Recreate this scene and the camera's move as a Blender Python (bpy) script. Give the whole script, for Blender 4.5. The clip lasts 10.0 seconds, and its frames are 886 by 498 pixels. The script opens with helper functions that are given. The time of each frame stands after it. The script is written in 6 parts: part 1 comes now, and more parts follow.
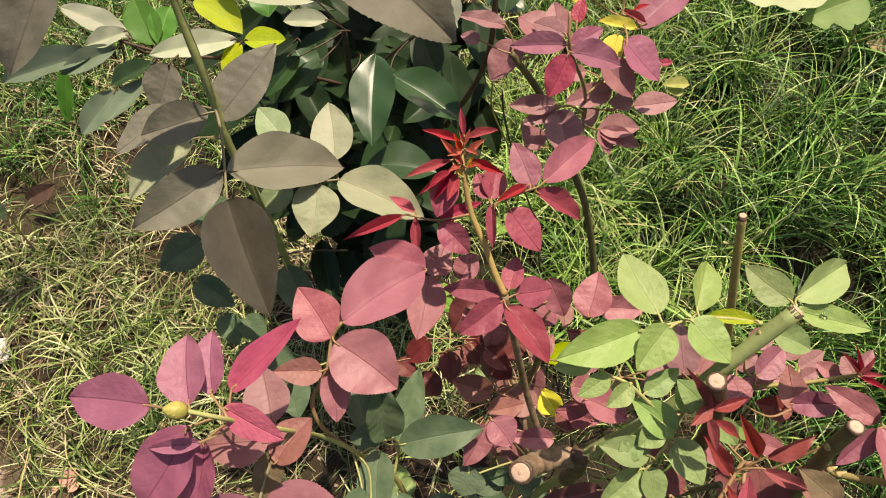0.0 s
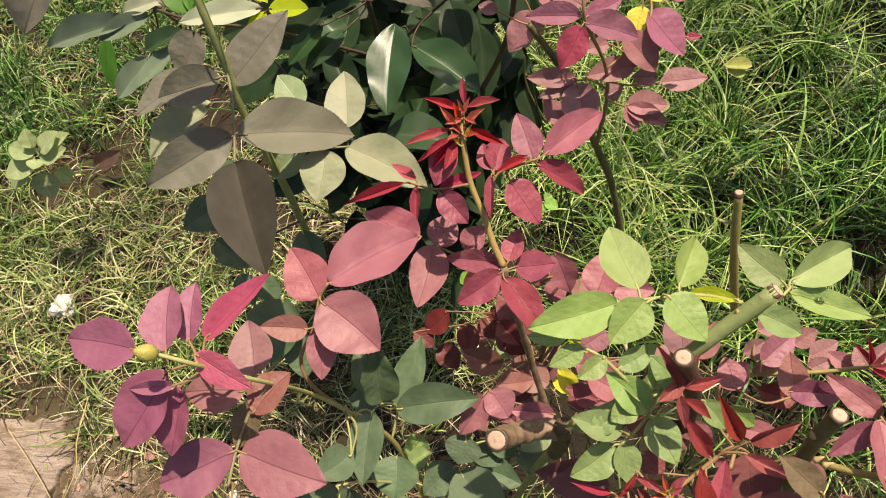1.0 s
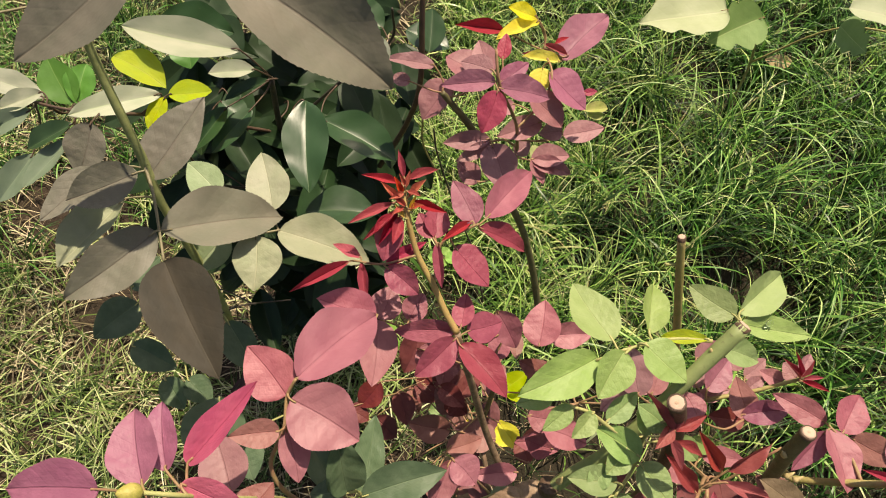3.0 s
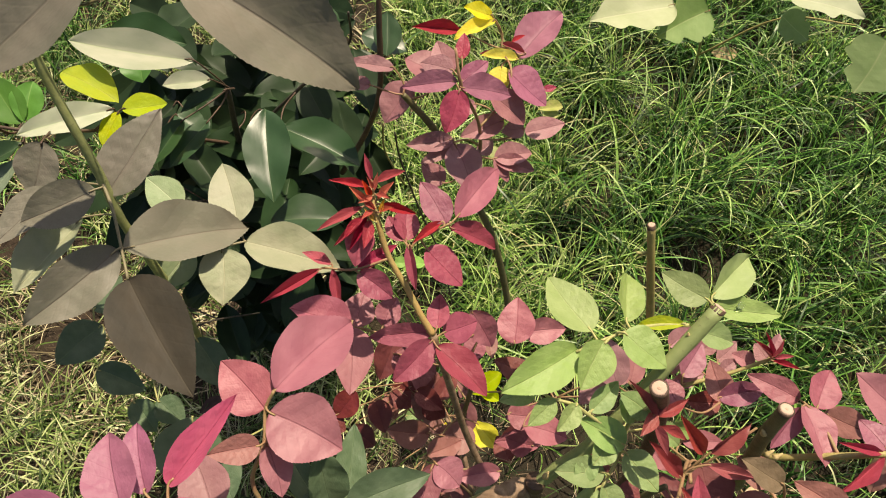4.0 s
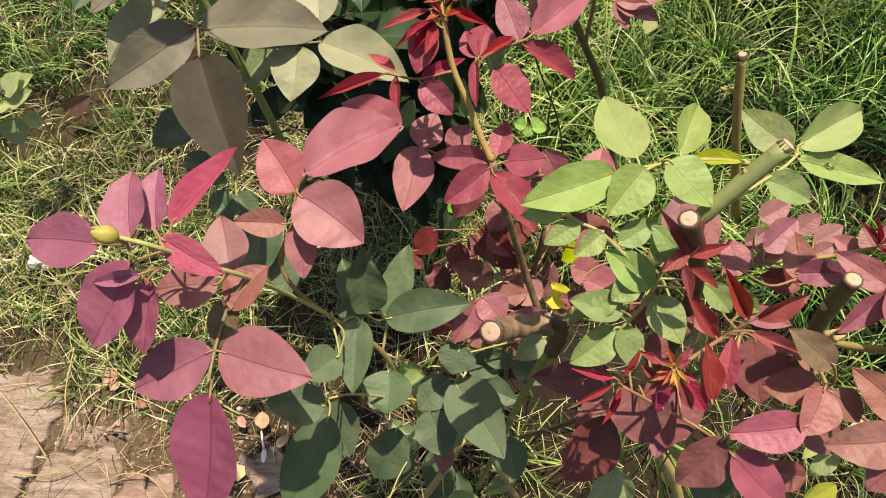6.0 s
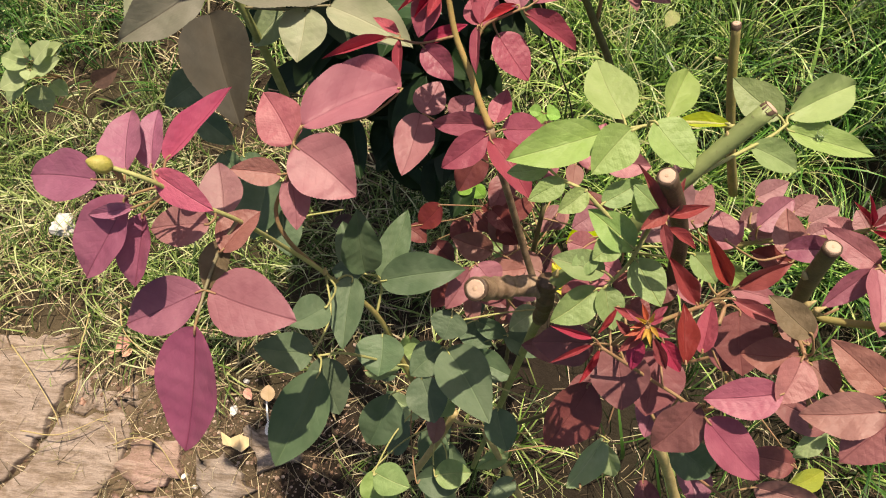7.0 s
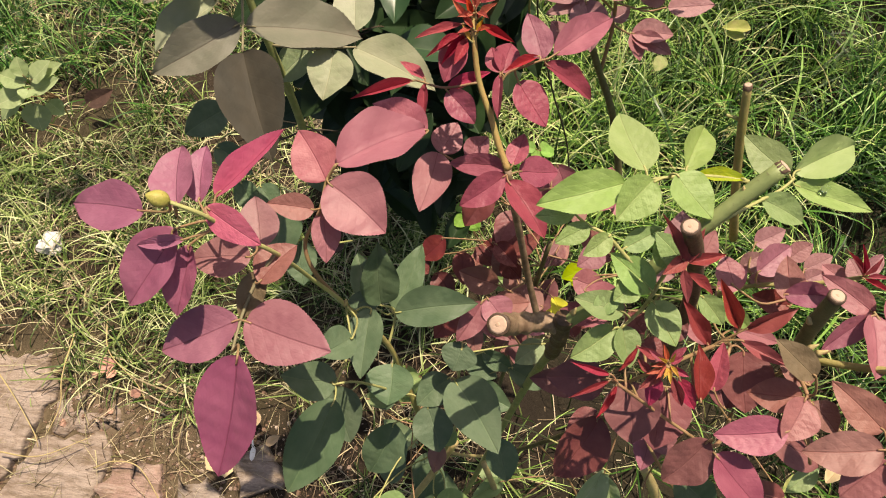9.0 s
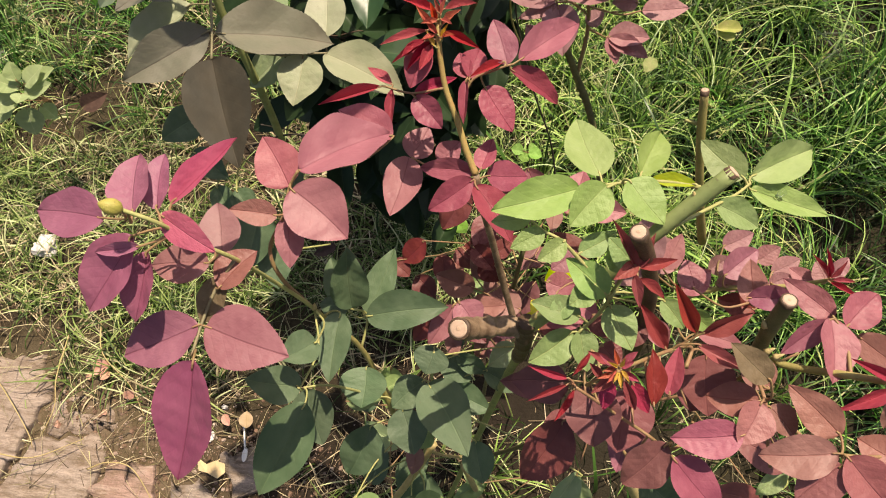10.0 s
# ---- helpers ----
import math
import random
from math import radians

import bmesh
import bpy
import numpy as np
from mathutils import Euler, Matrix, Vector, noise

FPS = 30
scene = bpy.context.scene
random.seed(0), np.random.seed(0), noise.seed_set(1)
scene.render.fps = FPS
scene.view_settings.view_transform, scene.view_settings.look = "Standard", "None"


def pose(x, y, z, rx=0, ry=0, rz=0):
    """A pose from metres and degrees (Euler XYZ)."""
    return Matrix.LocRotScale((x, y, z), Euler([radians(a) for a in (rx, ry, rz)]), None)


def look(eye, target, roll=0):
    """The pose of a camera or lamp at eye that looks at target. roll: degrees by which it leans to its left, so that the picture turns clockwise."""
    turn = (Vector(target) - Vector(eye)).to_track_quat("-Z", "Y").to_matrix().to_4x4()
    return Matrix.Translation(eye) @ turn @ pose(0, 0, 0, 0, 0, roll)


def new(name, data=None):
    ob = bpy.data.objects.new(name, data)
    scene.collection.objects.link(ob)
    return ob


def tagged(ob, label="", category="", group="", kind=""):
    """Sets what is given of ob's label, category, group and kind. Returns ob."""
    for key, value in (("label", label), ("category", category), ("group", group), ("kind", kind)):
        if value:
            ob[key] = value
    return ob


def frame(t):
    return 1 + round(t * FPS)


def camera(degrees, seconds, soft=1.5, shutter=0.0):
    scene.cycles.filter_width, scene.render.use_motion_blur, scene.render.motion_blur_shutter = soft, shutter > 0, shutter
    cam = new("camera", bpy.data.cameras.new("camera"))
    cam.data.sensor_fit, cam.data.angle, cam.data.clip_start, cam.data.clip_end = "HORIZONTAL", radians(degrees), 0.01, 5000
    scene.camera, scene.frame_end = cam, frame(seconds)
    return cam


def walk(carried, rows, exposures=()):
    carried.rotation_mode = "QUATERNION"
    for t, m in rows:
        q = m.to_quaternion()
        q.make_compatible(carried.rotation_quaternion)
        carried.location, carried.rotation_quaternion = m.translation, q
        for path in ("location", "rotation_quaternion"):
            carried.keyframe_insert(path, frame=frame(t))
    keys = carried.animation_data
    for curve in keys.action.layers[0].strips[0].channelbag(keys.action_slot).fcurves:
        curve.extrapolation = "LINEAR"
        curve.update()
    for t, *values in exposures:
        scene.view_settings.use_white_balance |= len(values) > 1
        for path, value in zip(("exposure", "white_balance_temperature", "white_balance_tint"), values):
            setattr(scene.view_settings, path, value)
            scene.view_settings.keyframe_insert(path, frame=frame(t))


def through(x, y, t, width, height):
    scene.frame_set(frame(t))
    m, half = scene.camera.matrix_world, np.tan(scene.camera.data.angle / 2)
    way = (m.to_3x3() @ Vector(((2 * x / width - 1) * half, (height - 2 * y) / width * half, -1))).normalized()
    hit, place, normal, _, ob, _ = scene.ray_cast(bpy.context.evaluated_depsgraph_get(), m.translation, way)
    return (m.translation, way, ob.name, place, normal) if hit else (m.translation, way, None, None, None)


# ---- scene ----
cam = camera(64.95, 10.0, soft=1.05)
PATH = [
    (0, (0.0000, -0.0000, 1.2952), (0.0003, 0.3708, 0.3665), 0.05),
    (0.2, (0.0070, -0.0070, 1.2930), (-0.0700, 0.7200, -0.5690), -4.40),
    (0.5, (0.0188, -0.0172, 1.2853), (-0.0504, 0.3299, 0.3500), -6.59),
    (1, (0.0519, -0.0083, 1.2932), (-0.0472, 0.3347, 0.3591), -12.62),
    (1.2, (0.0610, -0.0080, 1.2930), (-0.1800, 0.6880, -0.5660), -15.60),
    (1.5, (0.0622, 0.0052, 1.2978), (-0.0493, 0.3635, 0.3708), -13.66),
    (2, (0.0561, 0.0181, 1.2861), (0.0057, 0.3853, 0.3573), -6.67),
    (2.2, (0.0410, 0.0160, 1.2880), (-0.0270, 0.7720, -0.5630), -5.20),
    (2.5, (0.0120, 0.0118, 1.2941), (0.0292, 0.3979, 0.3718), 0.82),
    (2.7, (0.0026, 0.0106, 1.2961), (0.0562, 0.4073, 0.3797), 4.02),
    (3.8, (-0.0313, -0.0001, 1.2893), (0.1225, 0.4094, 0.3901), 11.82),
    (4, (-0.0169, 0.0069, 1.2895), (0.1367, 0.4143, 0.3893), 10.99),
    (4.5, (0.0136, -0.0156, 1.2622), (0.1287, 0.3337, 0.3322), 9.37),
    (4.7, (0.0010, -0.0300, 1.2550), (0.2090, 0.6170, -0.6260), 11.10),
    (4.8, (0.0050, -0.0310, 1.2620), (0.1220, 0.5860, -0.6370), 5.20),
    (5, (0.0127, -0.0358, 1.2677), (0.0131, 0.2814, 0.3194), -3.00),
    (5.5, (0.0339, -0.0373, 1.2712), (-0.0149, 0.2648, 0.3192), -10.49),
    (5.7, (0.0406, -0.0386, 1.2647), (-0.0222, 0.2529, 0.3102), -12.47),
    (6.8, (0.0736, -0.0545, 1.2428), (-0.0371, 0.2265, 0.2895), -17.57),
    (7, (0.0731, -0.0644, 1.2522), (-0.0394, 0.2176, 0.2993), -17.47),
    (7.3, (0.0710, -0.0690, 1.2610), (-0.1470, 0.5700, -0.6220), -13.80),
    (7.5, (0.0591, -0.0705, 1.2685), (-0.0071, 0.2471, 0.3226), -6.23),
    (8, (0.0260, -0.0673, 1.2723), (-0.0080, 0.2649, 0.3297), -0.97),
    (8.2, (0.0300, -0.0690, 1.2720), (-0.0250, 0.6130, -0.6080), 0.40),
    (8.5, (0.0277, -0.0749, 1.2633), (-0.0093, 0.2526, 0.3192), -1.22),
    (8.7, (0.0410, -0.0720, 1.2680), (-0.0980, 0.5990, -0.6110), -7.20),
    (9, (0.0423, -0.0673, 1.2756), (-0.0338, 0.2540, 0.3317), -7.83),
    (9.2, (0.0540, -0.0720, 1.2790), (-0.1400, 0.5910, -0.5980), -10.30),
    (9.5, (0.0631, -0.0729, 1.2741), (-0.0208, 0.2501, 0.3315), -8.12),
    (10, (0.0706, -0.0626, 1.2788), (-0.0147, 0.2577, 0.3353), -9.50),
]
walk(cam, [(t, look(eye, target, roll)) for t, eye, target, roll in PATH], [(0.0, 0.62, 6850, 12), (10.0, 0.62, 6850, 12)])

# ---- light: high clear sun, ahead and a little to the right of the viewer ----
SUN_FROM = Vector((0.19, 0.36, 1.0)).normalized()
world = bpy.data.worlds.new("sky")
world.use_nodes = True
scene.world = world
wn = world.node_tree.nodes
sky = wn.new("ShaderNodeTexSky")
sky.sky_type, sky.sun_disc = "NISHITA", False
sky.air_density, sky.dust_density = 0.8, 4.0
sky.sun_elevation = math.asin(SUN_FROM.z)
sky.sun_rotation = math.atan2(SUN_FROM.x, SUN_FROM.y)
world.node_tree.links.new(sky.outputs[0], wn["Background"].inputs[0])
wn["Background"].inputs[1].default_value = 0.072
sun_data = bpy.data.lights.new("sun", "SUN")
sun_data.energy, sun_data.angle, sun_data.color = 4.9, radians(0.6), (1.0, 0.87, 0.68)
sun = new("sun", sun_data)
sun.matrix_world = look(SUN_FROM * 20, (0, 0, 0))


# ---- materials ----
class Nodes:
    """A short hand for building one material's node tree."""

    def __init__(self, name):
        self.mat = bpy.data.materials.new(name)
        self.mat.use_nodes = True
        self.tree = self.mat.node_tree
        self.bsdf = self.tree.nodes["Principled BSDF"]
        self.out = self.tree.nodes["Material Output"]

    def node(self, kind, **inputs):
        n = self.tree.nodes.new(kind)
        for key, value in inputs.items():
            self.put(n.inputs[key.replace("_", " ")], value)
        return n

    def put(self, socket, value):
        if isinstance(value, bpy.types.NodeSocket):
            self.tree.links.new(value, socket)
        elif isinstance(value, tuple) and len(value) == 3 and socket.type == "RGBA":
            socket.default_value = (*value, 1)
        else:
            socket.default_value = value

    def math(self, op, a, b=0.0, c=0.0):
        n = self.tree.nodes.new("ShaderNodeMath")
        n.operation = op
        for s, v in zip(n.inputs, (a, b, c)):
            self.put(s, v)
        return n.outputs[0]

    def mix(self, fac, a, b, blend="MIX"):
        n = self.tree.nodes.new("ShaderNodeMix")
        n.data_type, n.blend_type = "RGBA", blend
        self.put(n.inputs[0], fac)
        self.put(n.inputs[6], a)
        self.put(n.inputs[7], b)
        return n.outputs[2]

    def ramp(self, fac, lo, hi):
        n = self.node("ShaderNodeMapRange", Value=fac, From_Min=lo, From_Max=hi)
        return n.outputs[0]

    def noise(self, coords, scale, detail=3.0, rough=0.55):
        return self.node("ShaderNodeTexNoise", Vector=coords, Scale=scale, Detail=detail, Roughness=rough).outputs[0]

    def bump(self, height, strength, distance):
        return self.node("ShaderNodeBump", Height=height, Strength=strength, Distance=distance).outputs[0]

    def finish(self, colour, rough, normal=None, spec=0.5, clear=0.0, metal=0.0):
        self.put(self.bsdf.inputs["Base Color"], colour)
        self.put(self.bsdf.inputs["Roughness"], rough)
        self.put(self.bsdf.inputs["Specular IOR Level"], spec)
        self.put(self.bsdf.inputs["Metallic"], metal)
        if normal is not None:
            self.put(self.bsdf.inputs["Normal"], normal)
        return self.mat


def leaf_material(name, colour, other, vein, rough=0.45, through=0.25, spec=0.5, glow=1.5, dull=0.0, ribs=0.09, relief=1.0):
    """A leaf blade: two tones in patches, pinnate veins, fine relief and some light passing through."""
    m = Nodes(name)
    uv = m.node("ShaderNodeTexCoord").outputs["UV"]
    chance = m.node("ShaderNodeObjectInfo").outputs["Random"]
    shift = m.node("ShaderNodeCombineXYZ", X=m.math("MULTIPLY", chance, 37.0), Y=m.math("MULTIPLY", chance, 91.0)).outputs[0]
    place = m.node("ShaderNodeVectorMath", Vector=uv)
    place.operation = "ADD"
    m.put(place.inputs[1], shift)
    sep = m.node("ShaderNodeSeparateXYZ", Vector=uv)
    along, across = sep.outputs[1], m.math("ABSOLUTE", m.math("SUBTRACT", sep.outputs[0], 0.5))
    rib = m.math("MULTIPLY", m.ramp(across, 0.020, 0.004), 0.8)
    wander = m.math("MULTIPLY", m.noise(place.outputs[0], 3.0, 1.0), 0.07)
    slant = m.math("ADD", m.math("SUBTRACT", along, m.math("MULTIPLY", across, 0.6)), wander)
    tooth = m.math("ABSOLUTE", m.math("SUBTRACT", m.math("FRACT", m.math("MULTIPLY", slant, 6.5)), 0.5))
    side = m.math("MULTIPLY", m.ramp(tooth, 0.10, 0.0), ribs)
    net = m.math("MAXIMUM", rib, side)
    patch = m.ramp(m.noise(place.outputs[0], 2.6, 4.0), 0.36, 0.66)
    fine = m.noise(place.outputs[0], 34.0, 3.0)
    base = m.mix(patch, colour, other)
    base = m.mix(m.math("MULTIPLY", net, 0.6), base, vein)
    hue = m.node("ShaderNodeHueSaturation", Color=base, Hue=m.math("ADD", 0.485, m.math("MULTIPLY", chance, 0.015)),
                 Saturation=m.math("ADD", 0.88, m.math("MULTIPLY", m.math("FRACT", m.math("MULTIPLY", chance, 7.3)), 0.2)),
                 Value=m.math("ADD", 0.82, m.math("MULTIPLY", m.math("FRACT", m.math("MULTIPLY", chance, 13.7)), 0.28))).outputs[0]
    spots = m.ramp(m.noise(place.outputs[0], 9.0, 5.0, 0.7), 0.66, 0.74)
    hue = m.mix(m.math("MULTIPLY", spots, 0.35), hue, (0.16, 0.11, 0.07))
    hue = m.mix(m.math("MULTIPLY", fine, dull), hue, (0.42, 0.36, 0.31))
    height = m.math("ADD", m.math("MULTIPLY", net, -0.6), m.math("ADD", m.math("MULTIPLY", fine, 0.12), m.math("MULTIPLY", tooth, ribs * 2.4)))
    pucker = m.noise(place.outputs[0], 7.0, 2.0)
    normal = m.node("ShaderNodeBump", Height=pucker, Strength=0.35, Distance=0.0016 * relief, Normal=m.bump(height, 0.6, 0.0009 * relief)).outputs[0]
    m.finish(hue, m.math("ADD", rough + 0.08, m.math("MULTIPLY", fine, 0.1)), normal, spec * 0.8)
    lit = m.node("ShaderNodeBsdfTranslucent", Color=m.mix(1.0, hue, (glow, glow, glow), "MULTIPLY"), Normal=normal)
    both = m.node("ShaderNodeMixShader", Fac=through)
    m.tree.links.new(m.bsdf.outputs[0], both.inputs[1])
    m.tree.links.new(lit.outputs[0], both.inputs[2])
    m.tree.links.new(both.outputs[0], m.out.inputs[0])
    return m.mat


def bark_material(name, colour, other, scale=120.0, rough=0.55):
    m = Nodes(name)
    at = m.node("ShaderNodeTexCoord").outputs["Object"]
    big, small = m.noise(at, scale, 4.0), m.noise(at, scale * 5, 4.0)
    base = m.mix(m.ramp(big, 0.35, 0.65), colour, other)
    base = m.mix(m.math("MULTIPLY", m.ramp(small, 0.62, 0.72), 0.5), base, (0.09, 0.06, 0.04))
    return m.finish(base, m.math("ADD", rough - 0.1, m.math("MULTIPLY", small, 0.25)), m.bump(small, 0.5, 0.0008), 0.4)


def grass_material(name, tones, through=0.3, rough=0.33, spec=0.55):
    """Blades that each take a tone of their own."""
    m = Nodes(name)
    chance = m.node("ShaderNodeNewGeometry").outputs["Random Per Island"]
    ramp = m.node("ShaderNodeValToRGB", Fac=chance)
    els = ramp.color_ramp.elements
    for n, (pos, c) in enumerate(tones):
        e = els[n] if n < 2 else els.new(pos)
        e.position, e.color = pos, (*c, 1)
    at = m.node("ShaderNodeTexCoord").outputs["Object"]
    streak = m.noise(at, 60.0, 3.0)
    base = m.mix(m.math("MULTIPLY", streak, 0.5), ramp.outputs[0], (0.30, 0.28, 0.10), "MULTIPLY")
    base = m.mix(0.55, base, ramp.outputs[0])
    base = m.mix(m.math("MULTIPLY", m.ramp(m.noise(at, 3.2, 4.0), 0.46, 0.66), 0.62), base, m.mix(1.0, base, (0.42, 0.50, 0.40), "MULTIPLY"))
    m.finish(base, rough, None, spec)
    lit = m.node("ShaderNodeBsdfTranslucent", Color=base)
    both = m.node("ShaderNodeMixShader", Fac=through)
    m.tree.links.new(m.bsdf.outputs[0], both.inputs[1])
    m.tree.links.new(lit.outputs[0], both.inputs[2])
    m.tree.links.new(both.outputs[0], m.out.inputs[0])
    return m.mat


def soil_material():
    m = Nodes("soil")
    at = m.node("ShaderNodeTexCoord").outputs["Object"]
    big, mid, small = m.noise(at, 3.0, 4.0), m.noise(at, 22.0, 5.0, 0.65), m.noise(at, 190.0, 4.0, 0.7)
    base = m.mix(m.ramp(mid, 0.35, 0.65), (0.018, 0.013, 0.009), (0.045, 0.032, 0.021))
    base = m.mix(m.ramp(big, 0.45, 0.62), base, (0.045, 0.036, 0.020))
    base = m.mix(m.math("MULTIPLY", m.ramp(small, 0.60, 0.74), 0.5), base, (0.27, 0.21, 0.15))
    # Soil goes dark towards +x: shade under the lush grass, painted in.
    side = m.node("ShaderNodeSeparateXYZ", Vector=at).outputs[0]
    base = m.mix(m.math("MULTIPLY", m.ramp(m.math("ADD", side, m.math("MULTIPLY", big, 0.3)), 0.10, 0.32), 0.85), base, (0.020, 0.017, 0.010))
    # Dark disc in the soil colour stands for the bush's shade.
    bush_shade = m.node("ShaderNodeVectorMath", Vector=at)
    bush_shade.operation = "DISTANCE"
    m.put(bush_shade.inputs[1], (-0.02, -0.06, 0.0))
    base = m.mix(m.math("MULTIPLY", m.ramp(m.math("ADD", bush_shade.outputs["Value"], m.math("MULTIPLY", mid, 0.2)), 0.42, 0.28), 0.8), base, (0.018, 0.013, 0.009))
    clay = m.node("ShaderNodeVectorMath", Vector=at)
    clay.operation = "DISTANCE"
    m.put(clay.inputs[1], (-0.72, -0.25, 0.0))
    dry = m.mix(m.ramp(mid, 0.38, 0.62), (0.085, 0.064, 0.036), (0.150, 0.112, 0.074))
    base = m.mix(m.ramp(m.math("ADD", clay.outputs["Value"], m.math("MULTIPLY", mid, 0.25)), 0.56, 0.40), base, dry)
    away = m.node("ShaderNodeVectorMath", Vector=at)
    away.operation = "DISTANCE"
    m.put(away.inputs[1], (0.05, 0.52, 0.0))
    lawn = m.mix(m.ramp(m.noise(at, 1.3, 6.0, 0.7), 0.35, 0.65), (0.055, 0.095, 0.025), (0.12, 0.135, 0.050))
    base = m.mix(m.ramp(m.math("ADD", away.outputs["Value"], mid), 1.95, 2.6), base, lawn)
    height = m.math("ADD", m.math("MULTIPLY", mid, 1.0), m.math("MULTIPLY", small, 0.35))
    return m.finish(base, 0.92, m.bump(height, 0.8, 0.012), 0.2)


def stone_material(name, colour, other):
    m = Nodes(name)
    at = m.node("ShaderNodeTexCoord").outputs["Object"]
    big, mid, small = m.noise(at, 9.0, 4.0), m.noise(at, 42.0, 5.0, 0.65), m.noise(at, 260.0, 3.0, 0.7)
    base = m.mix(m.ramp(big, 0.35, 0.65), colour, other)
    base = m.mix(m.math("MULTIPLY", m.ramp(mid, 0.52, 0.66), 0.45), base, (0.18, 0.125, 0.080))
    base = m.mix(m.math("MULTIPLY", m.ramp(m.noise(at, 16.0, 6.0, 0.7), 0.50, 0.64), 0.55), base, (0.15, 0.105, 0.064))
    base = m.mix(m.math("MULTIPLY", m.ramp(small, 0.55, 0.75), 0.35), base, (0.46, 0.36, 0.28))
    turned = m.node("ShaderNodeMapping", Vector=at, Rotation=(0.0, 0.0, 0.9), Scale=(1.0, 5.5, 1.0)).outputs[0]
    beds = m.noise(turned, 13.0, 6.0, 0.72)
    base = m.mix(m.math("MULTIPLY", m.ramp(beds, 0.50, 0.60), 0.55), base, (0.12, 0.082, 0.052))
    base = m.mix(m.math("MULTIPLY", m.ramp(beds, 0.47, 0.38), 0.35), base, (0.50, 0.41, 0.35))
    height = m.math("ADD", m.math("MULTIPLY", mid, 0.8), m.math("ADD", m.math("MULTIPLY", small, 0.3), m.math("MULTIPLY", beds, -1.6)))
    return m.finish(base, 0.85, m.bump(height, 0.85, 0.006), 0.25)


def plain_material(name, colour, rough=0.6, scale=80.0):
    m = Nodes(name)
    at = m.node("ShaderNodeTexCoord").outputs["Object"]
    grain = m.noise(at, scale, 4.0)
    base = m.mix(m.math("MULTIPLY", grain, 0.6), colour, tuple(c * 0.55 for c in colour))
    return m.finish(base, rough, m.bump(grain, 0.4, 0.001), 0.3)


